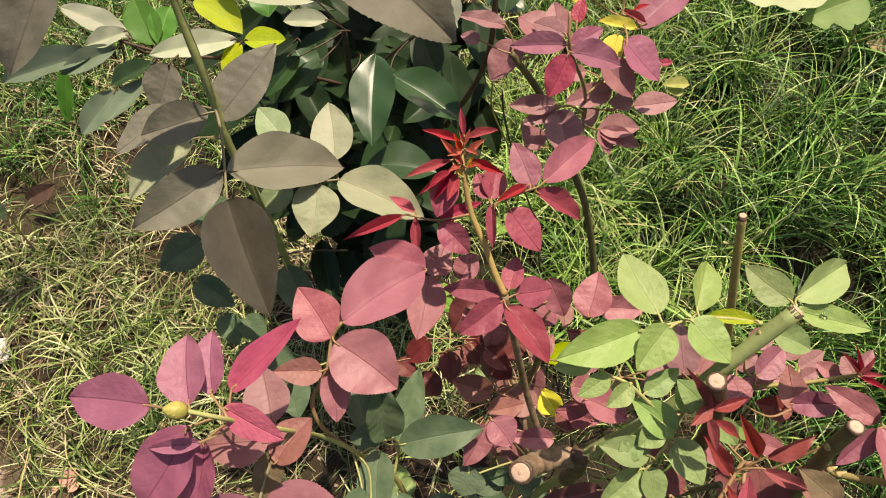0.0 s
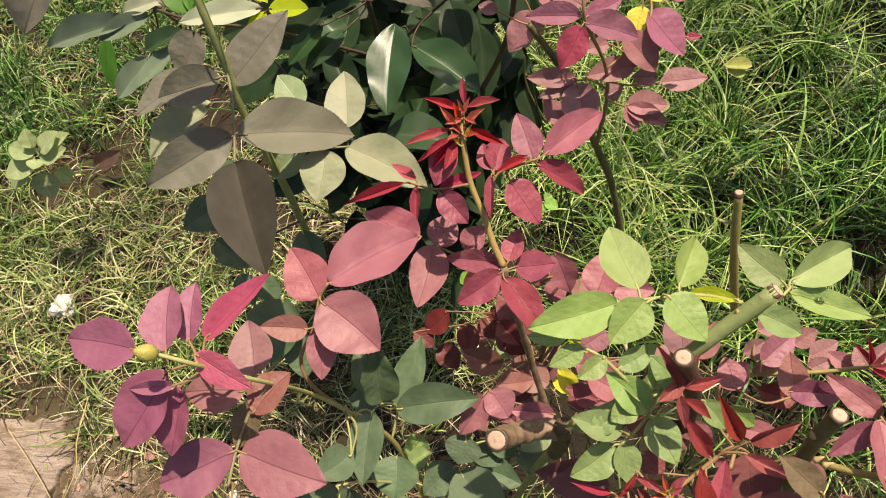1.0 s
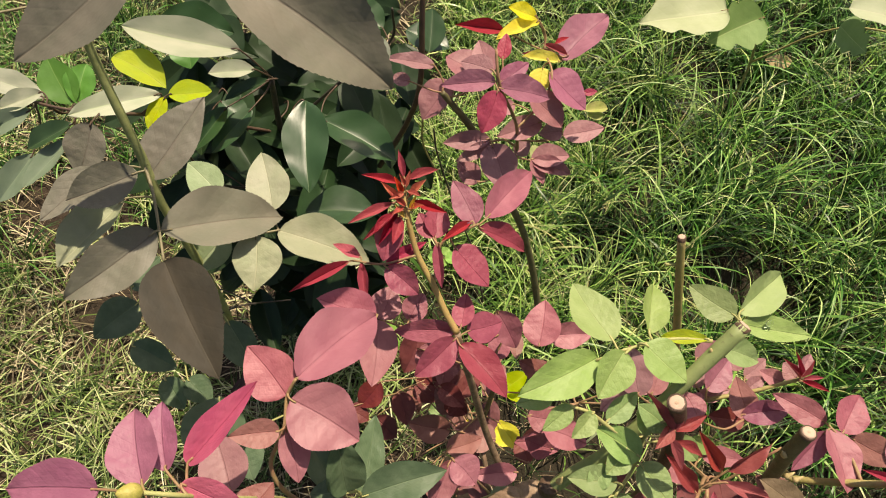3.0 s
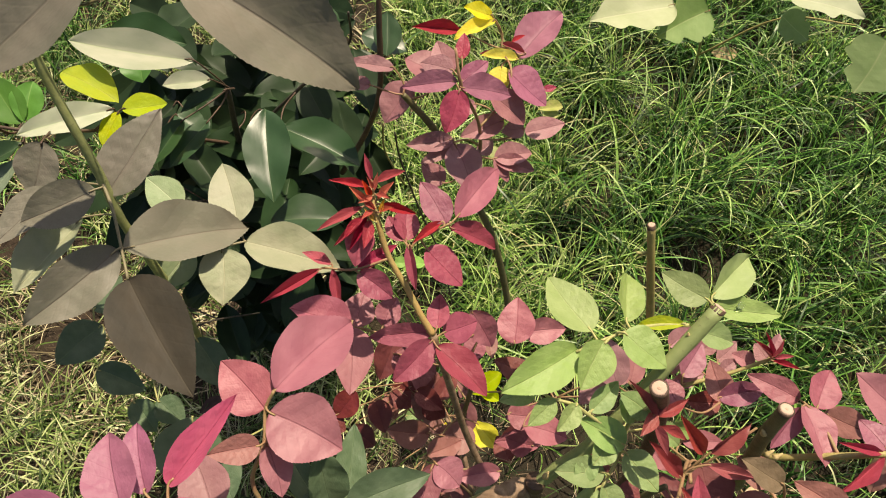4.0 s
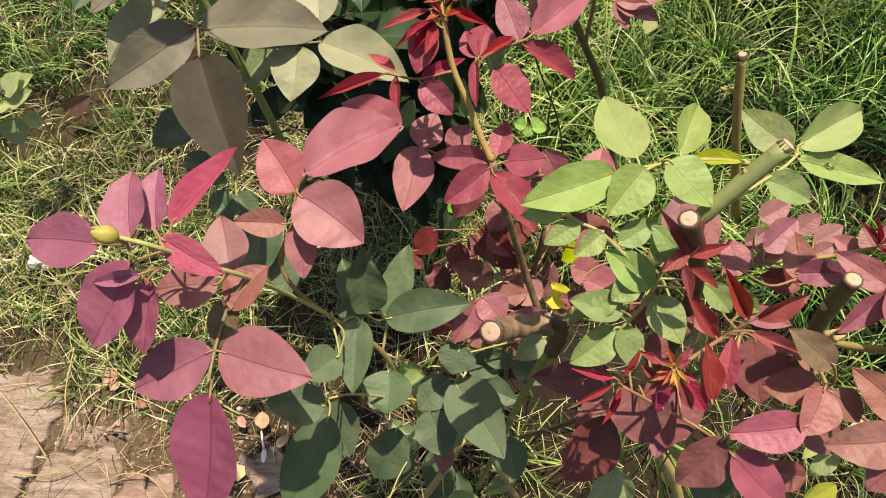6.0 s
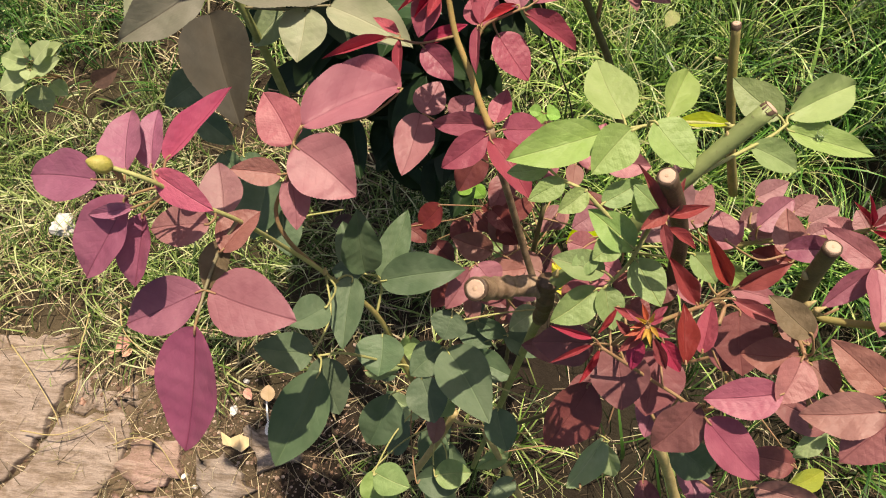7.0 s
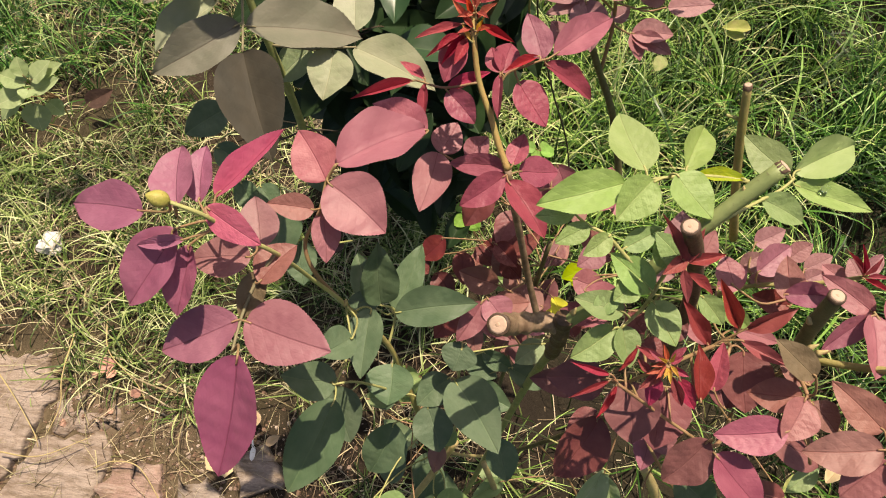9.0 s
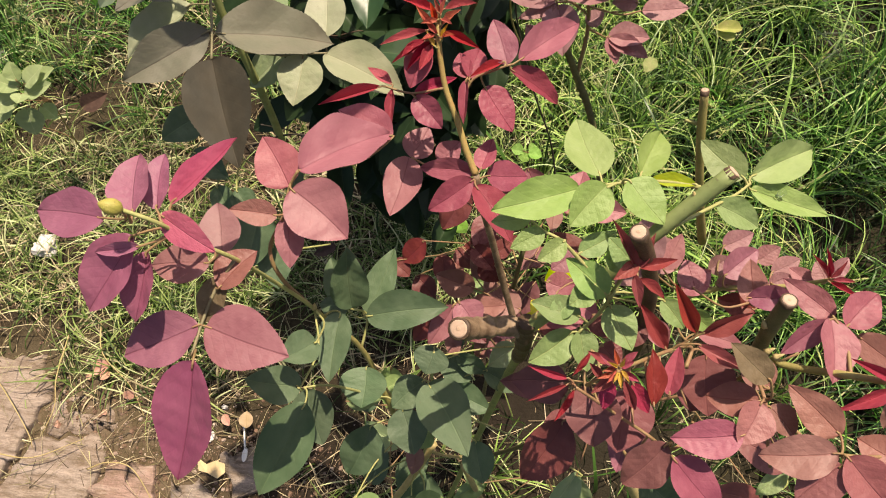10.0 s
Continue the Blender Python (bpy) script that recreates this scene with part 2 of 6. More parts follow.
LEAF = {
    "gray": leaf_material("leaf_grey_green", (0.096, 0.1, 0.07), (0.118, 0.112, 0.082), (0.085, 0.07, 0.05), 0.44, 0.10, 0.55, dull=0.12),
    "ash": leaf_material("leaf_ash_green", (0.122, 0.126, 0.09), (0.148, 0.142, 0.106), (0.11, 0.09, 0.065), 0.44, 0.12, 0.5, dull=0.12),
    # Grey leaf darkened for the tall shoot's end leaf; its shade is in the colour.
    "grayshade": leaf_material("leaf_grey_green_shade", (0.028, 0.026, 0.018), (0.042, 0.036, 0.024), (0.055, 0.048, 0.032), 0.55, 0.08, 0.35),
    "pale": leaf_material("leaf_pale_green", (0.265, 0.30, 0.185), (0.32, 0.335, 0.225), (0.42, 0.42, 0.28), 0.42, 0.16, 0.5),
    "sage": leaf_material("leaf_sage", (0.22, 0.31, 0.15), (0.27, 0.35, 0.19), (0.4, 0.45, 0.27), 0.45, 0.2),
    "pink": leaf_material("leaf_dusty_pink", (0.27, 0.09, 0.108), (0.32, 0.12, 0.136), (0.2, 0.05, 0.065), 0.40, 0.18, 0.5),
    "rust": leaf_material("leaf_brown_pink", (0.225, 0.104, 0.086), (0.262, 0.128, 0.106), (0.20, 0.06, 0.05), 0.42, 0.15, 0.5),
    "dust": leaf_material("leaf_dusty_purple", (0.275, 0.080, 0.142), (0.305, 0.100, 0.162), (0.16, 0.035, 0.06), 0.42, 0.18, 0.5),
    "amber": leaf_material("leaf_amber", (0.58, 0.44, 0.07), (0.52, 0.32, 0.06), (0.35, 0.15, 0.04), 0.45, 0.25),
    "hot": leaf_material("leaf_hot_pink", (0.42, 0.060, 0.110), (0.46, 0.080, 0.130), (0.30, 0.03, 0.06), 0.38, 0.3, 0.5),
    "rosy": leaf_material("leaf_rosy", (0.275, 0.068, 0.096), (0.325, 0.09, 0.118), (0.2, 0.035, 0.055), 0.40, 0.2, 0.5),
    "blush": leaf_material("leaf_blush", (0.285, 0.098, 0.096), (0.33, 0.124, 0.118), (0.2, 0.05, 0.055), 0.40, 0.18, 0.5),
    "mauve": leaf_material("leaf_mauve", (0.3, 0.135, 0.142), (0.335, 0.165, 0.166), (0.23, 0.09, 0.09), 0.42, 0.22, 0.5),
    "mag": leaf_material("leaf_magenta", (0.242, 0.078, 0.116), (0.282, 0.098, 0.136), (0.13, 0.025, 0.04), 0.38, 0.15, 0.5),
    "plum": leaf_material("leaf_plum", (0.155, 0.05, 0.05), (0.2, 0.07, 0.066), (0.18, 0.06, 0.055), 0.38, 0.12, 0.5),
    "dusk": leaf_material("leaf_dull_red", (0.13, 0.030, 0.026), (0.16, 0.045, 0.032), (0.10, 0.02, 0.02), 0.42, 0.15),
    "crim": leaf_material("leaf_crimson", (0.29, 0.04, 0.066), (0.325, 0.055, 0.08), (0.2, 0.015, 0.03), 0.36, 0.22),
    "red": leaf_material("leaf_scarlet", (0.36, 0.04, 0.046), (0.3, 0.034, 0.044), (0.20, 0.01, 0.02), 0.4, 0.22),
    "ruby": leaf_material("leaf_ruby", (0.225, 0.042, 0.038), (0.265, 0.056, 0.045), (0.16, 0.015, 0.015), 0.36, 0.22),
    "ember": leaf_material("leaf_orange_red", (0.43, 0.105, 0.038), (0.33, 0.055, 0.03), (0.3, 0.03, 0.02), 0.42, 0.22),
    "gold": leaf_material("leaf_yellow", (0.66, 0.61, 0.03), (0.60, 0.60, 0.06), (0.55, 0.45, 0.04), 0.45, 0.3),
    "lime": leaf_material("leaf_lime", (0.195, 0.29, 0.088), (0.24, 0.335, 0.118), (0.3, 0.37, 0.15), 0.42, 0.22),
    "leafgreen": leaf_material("leaf_fresh_green", (0.165, 0.265, 0.085), (0.215, 0.32, 0.115), (0.34, 0.38, 0.14), 0.42, 0.22),
    "green": leaf_material("leaf_dark_green", (0.076, 0.124, 0.066), (0.106, 0.155, 0.088), (0.13, 0.19, 0.1), 0.42, 0.14, 0.4),
    "olive": leaf_material("leaf_olive", (0.135, 0.105, 0.052), (0.17, 0.13, 0.068), (0.2, 0.16, 0.08), 0.45, 0.2),
    "glossy": leaf_material("leaf_glossy", (0.02, 0.052, 0.018), (0.028, 0.068, 0.026), (0.08, 0.13, 0.055), 0.24, 0.08, 0.6, ribs=0.04, relief=0.2),
    # Darker copy of the glossy leaf: shade inside the shrub put into colour.
    "glossshade": leaf_material("leaf_glossy_shade", (0.013, 0.030, 0.011), (0.020, 0.044, 0.016), (0.035, 0.06, 0.025), 0.34, 0.06, 0.3, ribs=0.04, relief=0.2),
    "glossgreen": leaf_material("leaf_bright_glossy", (0.07, 0.23, 0.02), (0.10, 0.28, 0.04), (0.2, 0.36, 0.08), 0.3, 0.35, 0.6, ribs=0.06, relief=0.2),
    # The next two mix the sheen of sky and sun into pale leaf colours.
    "glosspale": leaf_material("leaf_pale_sheen", (0.3, 0.34, 0.24), (0.38, 0.4, 0.3), (0.3, 0.38, 0.2), 0.25, 0.15, 0.6, ribs=0.05, relief=0.2),
    "glossmid": leaf_material("leaf_grey_sheen", (0.115, 0.165, 0.105), (0.15, 0.20, 0.135), (0.2, 0.26, 0.16), 0.24, 0.12, 0.6, ribs=0.04, relief=0.2),
    "yellowgreen": leaf_material("leaf_yellow_green", (0.48, 0.58, 0.02), (0.42, 0.55, 0.04), (0.55, 0.58, 0.10), 0.35, 0.5),
}
BARK = {
    "cane": bark_material("green_cane", (0.20, 0.225, 0.080), (0.27, 0.29, 0.115)),
    "greencane": bark_material("light_green_cane", (0.24, 0.22, 0.07), (0.32, 0.26, 0.10)),
    "pruned": bark_material("smooth_green_cane", (0.19, 0.235, 0.088), (0.245, 0.285, 0.112), 60.0, 0.5),
    "olivecane": bark_material("olive_cane", (0.080, 0.076, 0.032), (0.125, 0.112, 0.050)),
    "rustcane": bark_material("reddish_cane", (0.125, 0.080, 0.052), (0.27, 0.190, 0.125)),
    "brown": bark_material("brown_cane", (0.058, 0.036, 0.024), (0.095, 0.058, 0.036)),
    "dark": bark_material("dark_twig", (0.03, 0.025, 0.02), (0.05, 0.04, 0.03)),
    "straw": bark_material("straw_cane", (0.36, 0.28, 0.12), (0.44, 0.35, 0.17)),
    "limetwig": bark_material("green_stalk", (0.30, 0.31, 0.11), (0.36, 0.34, 0.14)),
    "amberstem": bark_material("amber_stem", (0.33, 0.26, 0.090), (0.40, 0.26, 0.10)),
    "olivetwig": bark_material("olive_stalk", (0.17, 0.155, 0.085), (0.22, 0.19, 0.11)),
    "twig": bark_material("leaf_stalk", (0.25, 0.18, 0.08), (0.28, 0.15, 0.09)),
}
LEAF["weedgreen"] = leaf_material("leaf_weed", (0.25, 0.33, 0.15), (0.3, 0.38, 0.19), (0.45, 0.50, 0.29), 0.5, 0.3)
LEAF["lobegreen"] = leaf_material("leaf_lobed_green", (0.14, 0.24, 0.075), (0.18, 0.28, 0.10), (0.28, 0.34, 0.15), 0.5, 0.25)
LEAF["lobepale"] = leaf_material("leaf_lobed_pale", (0.35, 0.40, 0.24), (0.40, 0.44, 0.29), (0.46, 0.47, 0.33), 0.5, 0.25)
LEAF["cloverleaf"] = leaf_material("leaf_clover", (0.16, 0.36, 0.04), (0.22, 0.44, 0.07), (0.3, 0.46, 0.12), 0.5, 0.35)
LEAF["fallgreen"] = leaf_material("leaf_fallen_green", (0.28, 0.34, 0.10), (0.36, 0.36, 0.14), (0.42, 0.4, 0.2), 0.55, 0.25)
LEAF["fallbrown"] = leaf_material("leaf_fallen_brown", (0.070, 0.042, 0.032), (0.11, 0.066, 0.048), (0.1, 0.05, 0.03), 0.8, 0.1)
LEAF["falltan"] = leaf_material("leaf_fallen_tan", (0.50, 0.38, 0.18), (0.56, 0.42, 0.24), (0.4, 0.28, 0.12), 0.7, 0.15)
LEAF["fallpink"] = leaf_material("leaf_fallen_pink", (0.58, 0.30, 0.20), (0.62, 0.36, 0.26), (0.5, 0.24, 0.16), 0.7, 0.2)
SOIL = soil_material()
BRICK = stone_material("brick_crumb", (0.46, 0.25, 0.18), (0.54, 0.34, 0.26))
STONE_TAN = stone_material("stone_tan", (0.262, 0.205, 0.168), (0.335, 0.270, 0.228))
STONE_PINK = stone_material("stone_pink", (0.30, 0.19, 0.158), (0.36, 0.245, 0.208))
STONE_GREY = stone_material("stone_grey", (0.215, 0.178, 0.15), (0.27, 0.222, 0.19))
PAPER = plain_material("white_paper", (0.64, 0.61, 0.59), 0.8, 200.0)
PLASTIC = plain_material("white_plastic", (0.85, 0.84, 0.82), 0.35, 120.0)
CARD = plain_material("cream_card", (0.66, 0.50, 0.28), 0.7, 150.0)
CUT = plain_material("fresh_cut_wood", (0.52, 0.37, 0.28), 0.75, 300.0)
PITH = plain_material("pith", (0.50, 0.35, 0.25), 0.85, 300.0)


# ---- building ----
def part(name, bm, material, parent=None, label="", smooth=True):
    """Links a bmesh as one mesh object."""
    me = bpy.data.meshes.new(name)
    bm.to_mesh(me)
    bm.free()
    me.materials.append(material)
    if smooth:
        me.polygons.foreach_set("use_smooth", [True] * len(me.polygons))
    ob = new(name, me)
    ob.parent = parent
    return tagged(ob, label)


def spline(points, steps):
    """A smooth line through the points."""
    pts = [Vector(p) for p in points]
    if len(pts) == 2:
        return [pts[0].lerp(pts[1], n / steps) for n in range(steps + 1)]
    ext = [2 * pts[0] - pts[1], *pts, 2 * pts[-1] - pts[-2]]
    line = []
    for a, b, c, d in zip(ext, ext[1:], ext[2:], ext[3:]):
        for n in range(steps):
            t = n / steps
            line.append(0.5 * (2 * b + (c - a) * t + (2 * a - 5 * b + 4 * c - d) * t * t + (3 * b - a - 3 * c + d) * t ** 3))
    return [*line, pts[-1]]


def tube(bm, line, r0, r1, sides=8, knots=0.0, seed=0, cap=True):
    """A tapering round stem along a line, with swollen knots."""
    rng = random.Random(seed)
    rings, side = [], Vector((0.3, 0.5, 0.8))
    n = len(line)
    bumps = {rng.randrange(n) for _ in range(max(1, n // 5))} if knots else set()
    for i, p in enumerate(line):
        ahead = (line[min(i + 1, n - 1)] - line[max(i - 1, 0)]).normalized()
        side = (side - side.dot(ahead) * ahead).normalized()
        other = ahead.cross(side)
        r = r0 + (r1 - r0) * i / (n - 1)
        r *= 1 + (knots * 0.6 if i in bumps else 0) + knots * (1.5 if r0 > 0.0055 else 0.7) * noise.noise((i * 0.23, seed * 3.7 + r0 * 900, 0.5))
        rings.append([bm.verts.new(p + r * (math.cos(a) * side + math.sin(a) * other)) for a in (2 * math.pi * k / sides for k in range(sides))])
    for a, b in zip(rings, rings[1:]):
        for k in range(sides):
            bm.faces.new((a[k], a[(k + 1) % sides], b[(k + 1) % sides], b[k]))
    if cap:
        bm.faces.new(rings[-1])
        bm.faces.new(rings[0][::-1])


SHAPES = {}


def outline(shape, u, widest):
    """Half the width of a blade at u of its length, for a blade one wide."""
    if u < widest:
        t = (widest - u) / widest
        rise = {"toothed": 2.3, "narrow": 1.5, "smooth": 1.9, "lobed": 2.6}[shape]
        return 0.5 * max(0.0, 1 - t ** rise) ** {"toothed": 0.60, "narrow": 0.95, "smooth": 0.72, "lobed": 0.5}[shape]
    t = (u - widest) / (1 - widest)
    half = 0.5 * max(0.0, 1 - t ** {"toothed": 1.62, "narrow": 1.6, "smooth": 1.9, "lobed": 1.8}[shape]) ** {"toothed": 0.88, "narrow": 1.0, "smooth": 0.82, "lobed": 0.8}[shape]
    if shape == "lobed":
        half *= 0.72 + 0.42 * abs(math.sin(3.0 * math.pi * u + 0.6)) ** 1.5
    return half


def leaf_mesh(kind, shape, variant):
    """One blade of unit length along y and unit width along x: grooved at the midrib, quilted between its side veins, bowed, waved and toothed; shared by many leaves."""
    key = (kind, shape, variant)
    if key in SHAPES:
        return SHAPES[key]
    rng = random.Random(variant * 7 + 3)
    narrow, toothed = shape == "narrow", shape == "toothed"
    n = 56 if shape in ("toothed", "lobed") else 22
    fold = rng.uniform(0.30, 0.5) if narrow else rng.uniform(0.14, 0.42)
    tilt = rng.uniform(-0.05, 0.05)
    bow, curl = rng.uniform(-0.02, 0.15), rng.uniform(-0.02, 0.13)
    wave, turn = rng.uniform(0.006, 0.022), rng.uniform(0, 6.3)
    widest = {"toothed": 0.44, "narrow": 0.42, "smooth": 0.48, "lobed": 0.36}[shape] + rng.uniform(-0.045, 0.045)
    bend, lop = rng.uniform(-0.05, 0.05), rng.uniform(-0.07, 0.07)
    quilt = 0.0 if narrow else 0.0045 if toothed else 0.002
    cols = (-1.0, -0.8, -0.5, -0.22, -0.04, 0.04, 0.22, 0.5, 0.8, 1.0)
    verts, faces, uvs = [], [], []
    for i in range(n + 1):
        u = i / n
        half = max(outline(shape, u, widest), 0.010)
        tooth = toothed and 2 < i < n - 1
        for c in cols:
            edge = abs(c) == 1.0
            jag = (0.011 * (0.3 + 1.2 * rng.random()) if i % 2 else -0.006) if edge and tooth else 0.0
            x = c * half * (1 + jag) * (1 + lop * math.copysign(1, c)) + bend * math.sin(math.pi * u)
            y = u + (0.007 if edge and i % 2 and tooth else 0.0)
            z = fold * abs(c) ** 1.3 * half * 0.9 + tilt * c * half - bow * (u - 0.4) ** 2 - curl * abs(c) ** 3 * half * 0.5
            z -= 0.16 * max(0.0, u - 0.72) ** 2 * (1 if bow > 0.03 else -0.4)
            z += wave * math.sin(4.4 * u * math.pi + turn + 2.0 * c) * abs(c)
            z += quilt * math.sin(2 * math.pi * (7.5 * (u - 0.32 * abs(c)) + 0.4 * math.copysign(1, c))) * math.sin(math.pi * min(1.0, abs(c) * 1.1)) * (1 if 0.05 < u < 0.93 else 0)
            z -= 0.004 if abs(c) < 0.05 and not narrow else 0.0
            verts.append((x, y, z))
            uvs.append((0.5 + 0.5 * c * min(1.0, half * 2.0), u))
    w = len(cols)
    for i in range(n):
        for k in range(w - 1):
            a = i * w + k
            faces.append((a, a + 1, a + w + 1, a + w))
    me = bpy.data.meshes.new("leaf")
    me.from_pydata(verts, [], faces)
    layer = me.uv_layers.new(name="UVMap")
    index = np.zeros(len(me.loops), dtype=np.int32)
    me.loops.foreach_get("vertex_index", index)
    layer.data.foreach_set("uv", np.array(uvs, dtype=np.float32)[index].ravel())
    me.polygons.foreach_set("use_smooth", [True] * len(me.polygons))
    me.materials.append(LEAF[kind])
    SHAPES[key] = me
    return me


NARROW = {"red", "ruby", "ember", "amber"}
LOBED = {"lobegreen", "lobepale"}
SMOOTH = {"glossshade", "glossmid", "cloverleaf", "falltan", "fallpink", "glossy", "glossgreen", "glosspale", "yellowgreen", "gold"}
UPWARD = Vector((0.0, -0.22, 0.97)).normalized()
leaf_count = 0


def place_leaf(parent, kind, base, tip, width, roll=0.0, facing=UPWARD, lean=14.0):
    """A leaf from its base to its tip, its face turned upward and leaned a little."""
    global leaf_count
    leaf_count += 1
    rng = random.Random(leaf_count * 31 + 5)
    base, tip = Vector(base), Vector(tip)
    along = tip - base
    length = along.length
    along.normalize()
    out = facing - facing.dot(along) * along
    if out.length < 0.15:
        out = Vector((0, 1, 0)) - along.y * along
    out.normalize()
    out = Matrix.Rotation(radians(roll + rng.uniform(-lean, lean)), 3, along) @ out
    across = along.cross(out).normalized()
    shape = "narrow" if kind in NARROW else "lobed" if kind in LOBED else "smooth" if kind in SMOOTH else "toothed"
    ob = new("leaf", leaf_mesh(kind, shape, leaf_count % 8))
    turn = Matrix((across, along, out)).transposed().to_4x4()
    scale = Matrix.Diagonal((width * (0.84 if shape == "narrow" else 1.02), length, length, 1))
    ob.parent = parent
    ob.matrix_basis = Matrix.Translation(base) @ turn @ scale
    return ob


def cut_end(parent, line, radius):
    """The pale sawn face of a pruned cane, with its rim and pith."""
    end, ahead = line[-1], (line[-1] - line[-2]).normalized()
    side = ahead.orthogonal().normalized()
    other = ahead.cross(side)
    for name, r, rise, material in (("cut_rim", radius * 1.05, 0.0001, BARK["brown"]), ("cut_face", radius * 0.84, 0.0006, CUT), ("pith", radius * 0.24, 0.0008, PITH)):
        bm = bmesh.new()
        rng = random.Random(int(end.x * 9000))
        rings = []
        for scale, up in ((1.0, -0.0030 if name == "cut_rim" else -0.0015), (1.0, rise * 0.6), (0.8, rise), (0.4, rise * 1.1)):
            rings.append([bm.verts.new(end + ahead * (up + rng.uniform(0, 0.0002)) + r * scale * rng.uniform(0.95, 1.05) * (math.cos(a) * side + math.sin(a) * other)) for a in (2 * math.pi * k / 16 for k in range(16))])
        for a, b in zip(rings, rings[1:]):
            for k in range(16):
                bm.faces.new((a[k], a[(k + 1) % 16], b[(k + 1) % 16], b[k]))
        bm.faces.new(rings[-1])
        part(name, bm, material, parent, "pale freshly cut face" if name == "cut_face" else "")


class shoot:
    """One cane of a plant: its stems, leaf stalks and leaves."""

    def __init__(self, plant, stalk="twig", reach=0.14):
        self.stems, self.leaves, self.plant, self.stalk, self.reach = [], [], plant, stalk, reach

    def stem(self, bark, r0, r1, *points):
        cut, bark = bark.endswith("*"), bark.rstrip("*")
        line = spline(points, 12 if r0 > 5.5 else 6)
        thick = r0 > 2.0
        bm = bmesh.new()
        tube(bm, line, r0 * 0.001, r1 * 0.001, 14 if thick else 7, 0.11 if r0 > 5.5 else 0.10 if thick else 0.04, len(self.stems))
        ob = part("cane" if thick else "twig", bm, BARK[bark], self.plant)
        ob.matrix_parent_inverse = Matrix.Translation(-self.plant.location)
        if cut:
            cut_end(ob, line, r1 * 0.001)
        self.stems.append((ob, line))

    def nub(self, where, way, size, material="straw"):
        """A swollen bud or thorn on a cane."""
        where, way = Vector(where), Vector(way).normalized()
        near = min(self.stems, key=lambda s: min((p - where).length for p in s[1]))[0]
        bm = bmesh.new()
        tube(bm, [where - way * size * 0.5, where, where + way * size * 0.5, where + way * size], size * 0.55, size * 0.08, 8)
        part("thorn", bm, BARK[material], near)

    def leaf(self, kind, base, tip, width, roll=0.0):
        self.leaves.append((kind, Vector(base), Vector(tip), width, roll))

    def close(self):
        spots = [(p, ob) for ob, line in self.stems for p in line]
        for kind, base, tip, width, roll in self.leaves:
            near, ob = min(spots, key=lambda s: (s[0] - base).length)
            far = (near - base).length
            if 0.002 < far < self.reach:
                start = (base - tip).normalized() * min(0.012, far * 0.4)
                bm = bmesh.new()
                tube(bm, spline((near, (near + base + start) / 2 - Vector((0, 0, 0.1 * far)), base, base + (tip - base) * 0.08), 4), 0.0009, 0.0006, 5)
                part("leaf_stalk", bm, BARK[self.stalk], ob)
            place_leaf(ob, kind, base, tip, width, roll)


# ---- ground ----
def height_at(x, y):
    """The lie of the ground: nearly level, with small hollows and lumps."""
    h = 0.022 * noise.noise((x * 2.3, y * 2.3, 0.0)) + 0.010 * noise.noise((x * 8.0, y * 8.0, 3.0))
    return h * math.exp(-0.02 * (x * x + y * y))


def ground_sheet():
    bm = bmesh.new()
    near = [-2.2 + 0.05 * n for n in range(89)]
    line = [-900, -200, -60, -20, -8, -4, *near, 4, 8, 20, 60, 200, 900]
    grid = [[bm.verts.new((x, y + 0.4, height_at(x, y + 0.4) if abs(x) < 4 and abs(y) < 4 else 0.0)) for x in line] for y in line]
    for r, s in zip(grid, grid[1:]):
        for k in range(len(line) - 1):
            bm.faces.new((r[k], r[k + 1], s[k + 1], s[k]))
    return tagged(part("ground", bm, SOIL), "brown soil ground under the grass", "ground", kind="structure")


ground = ground_sheet()


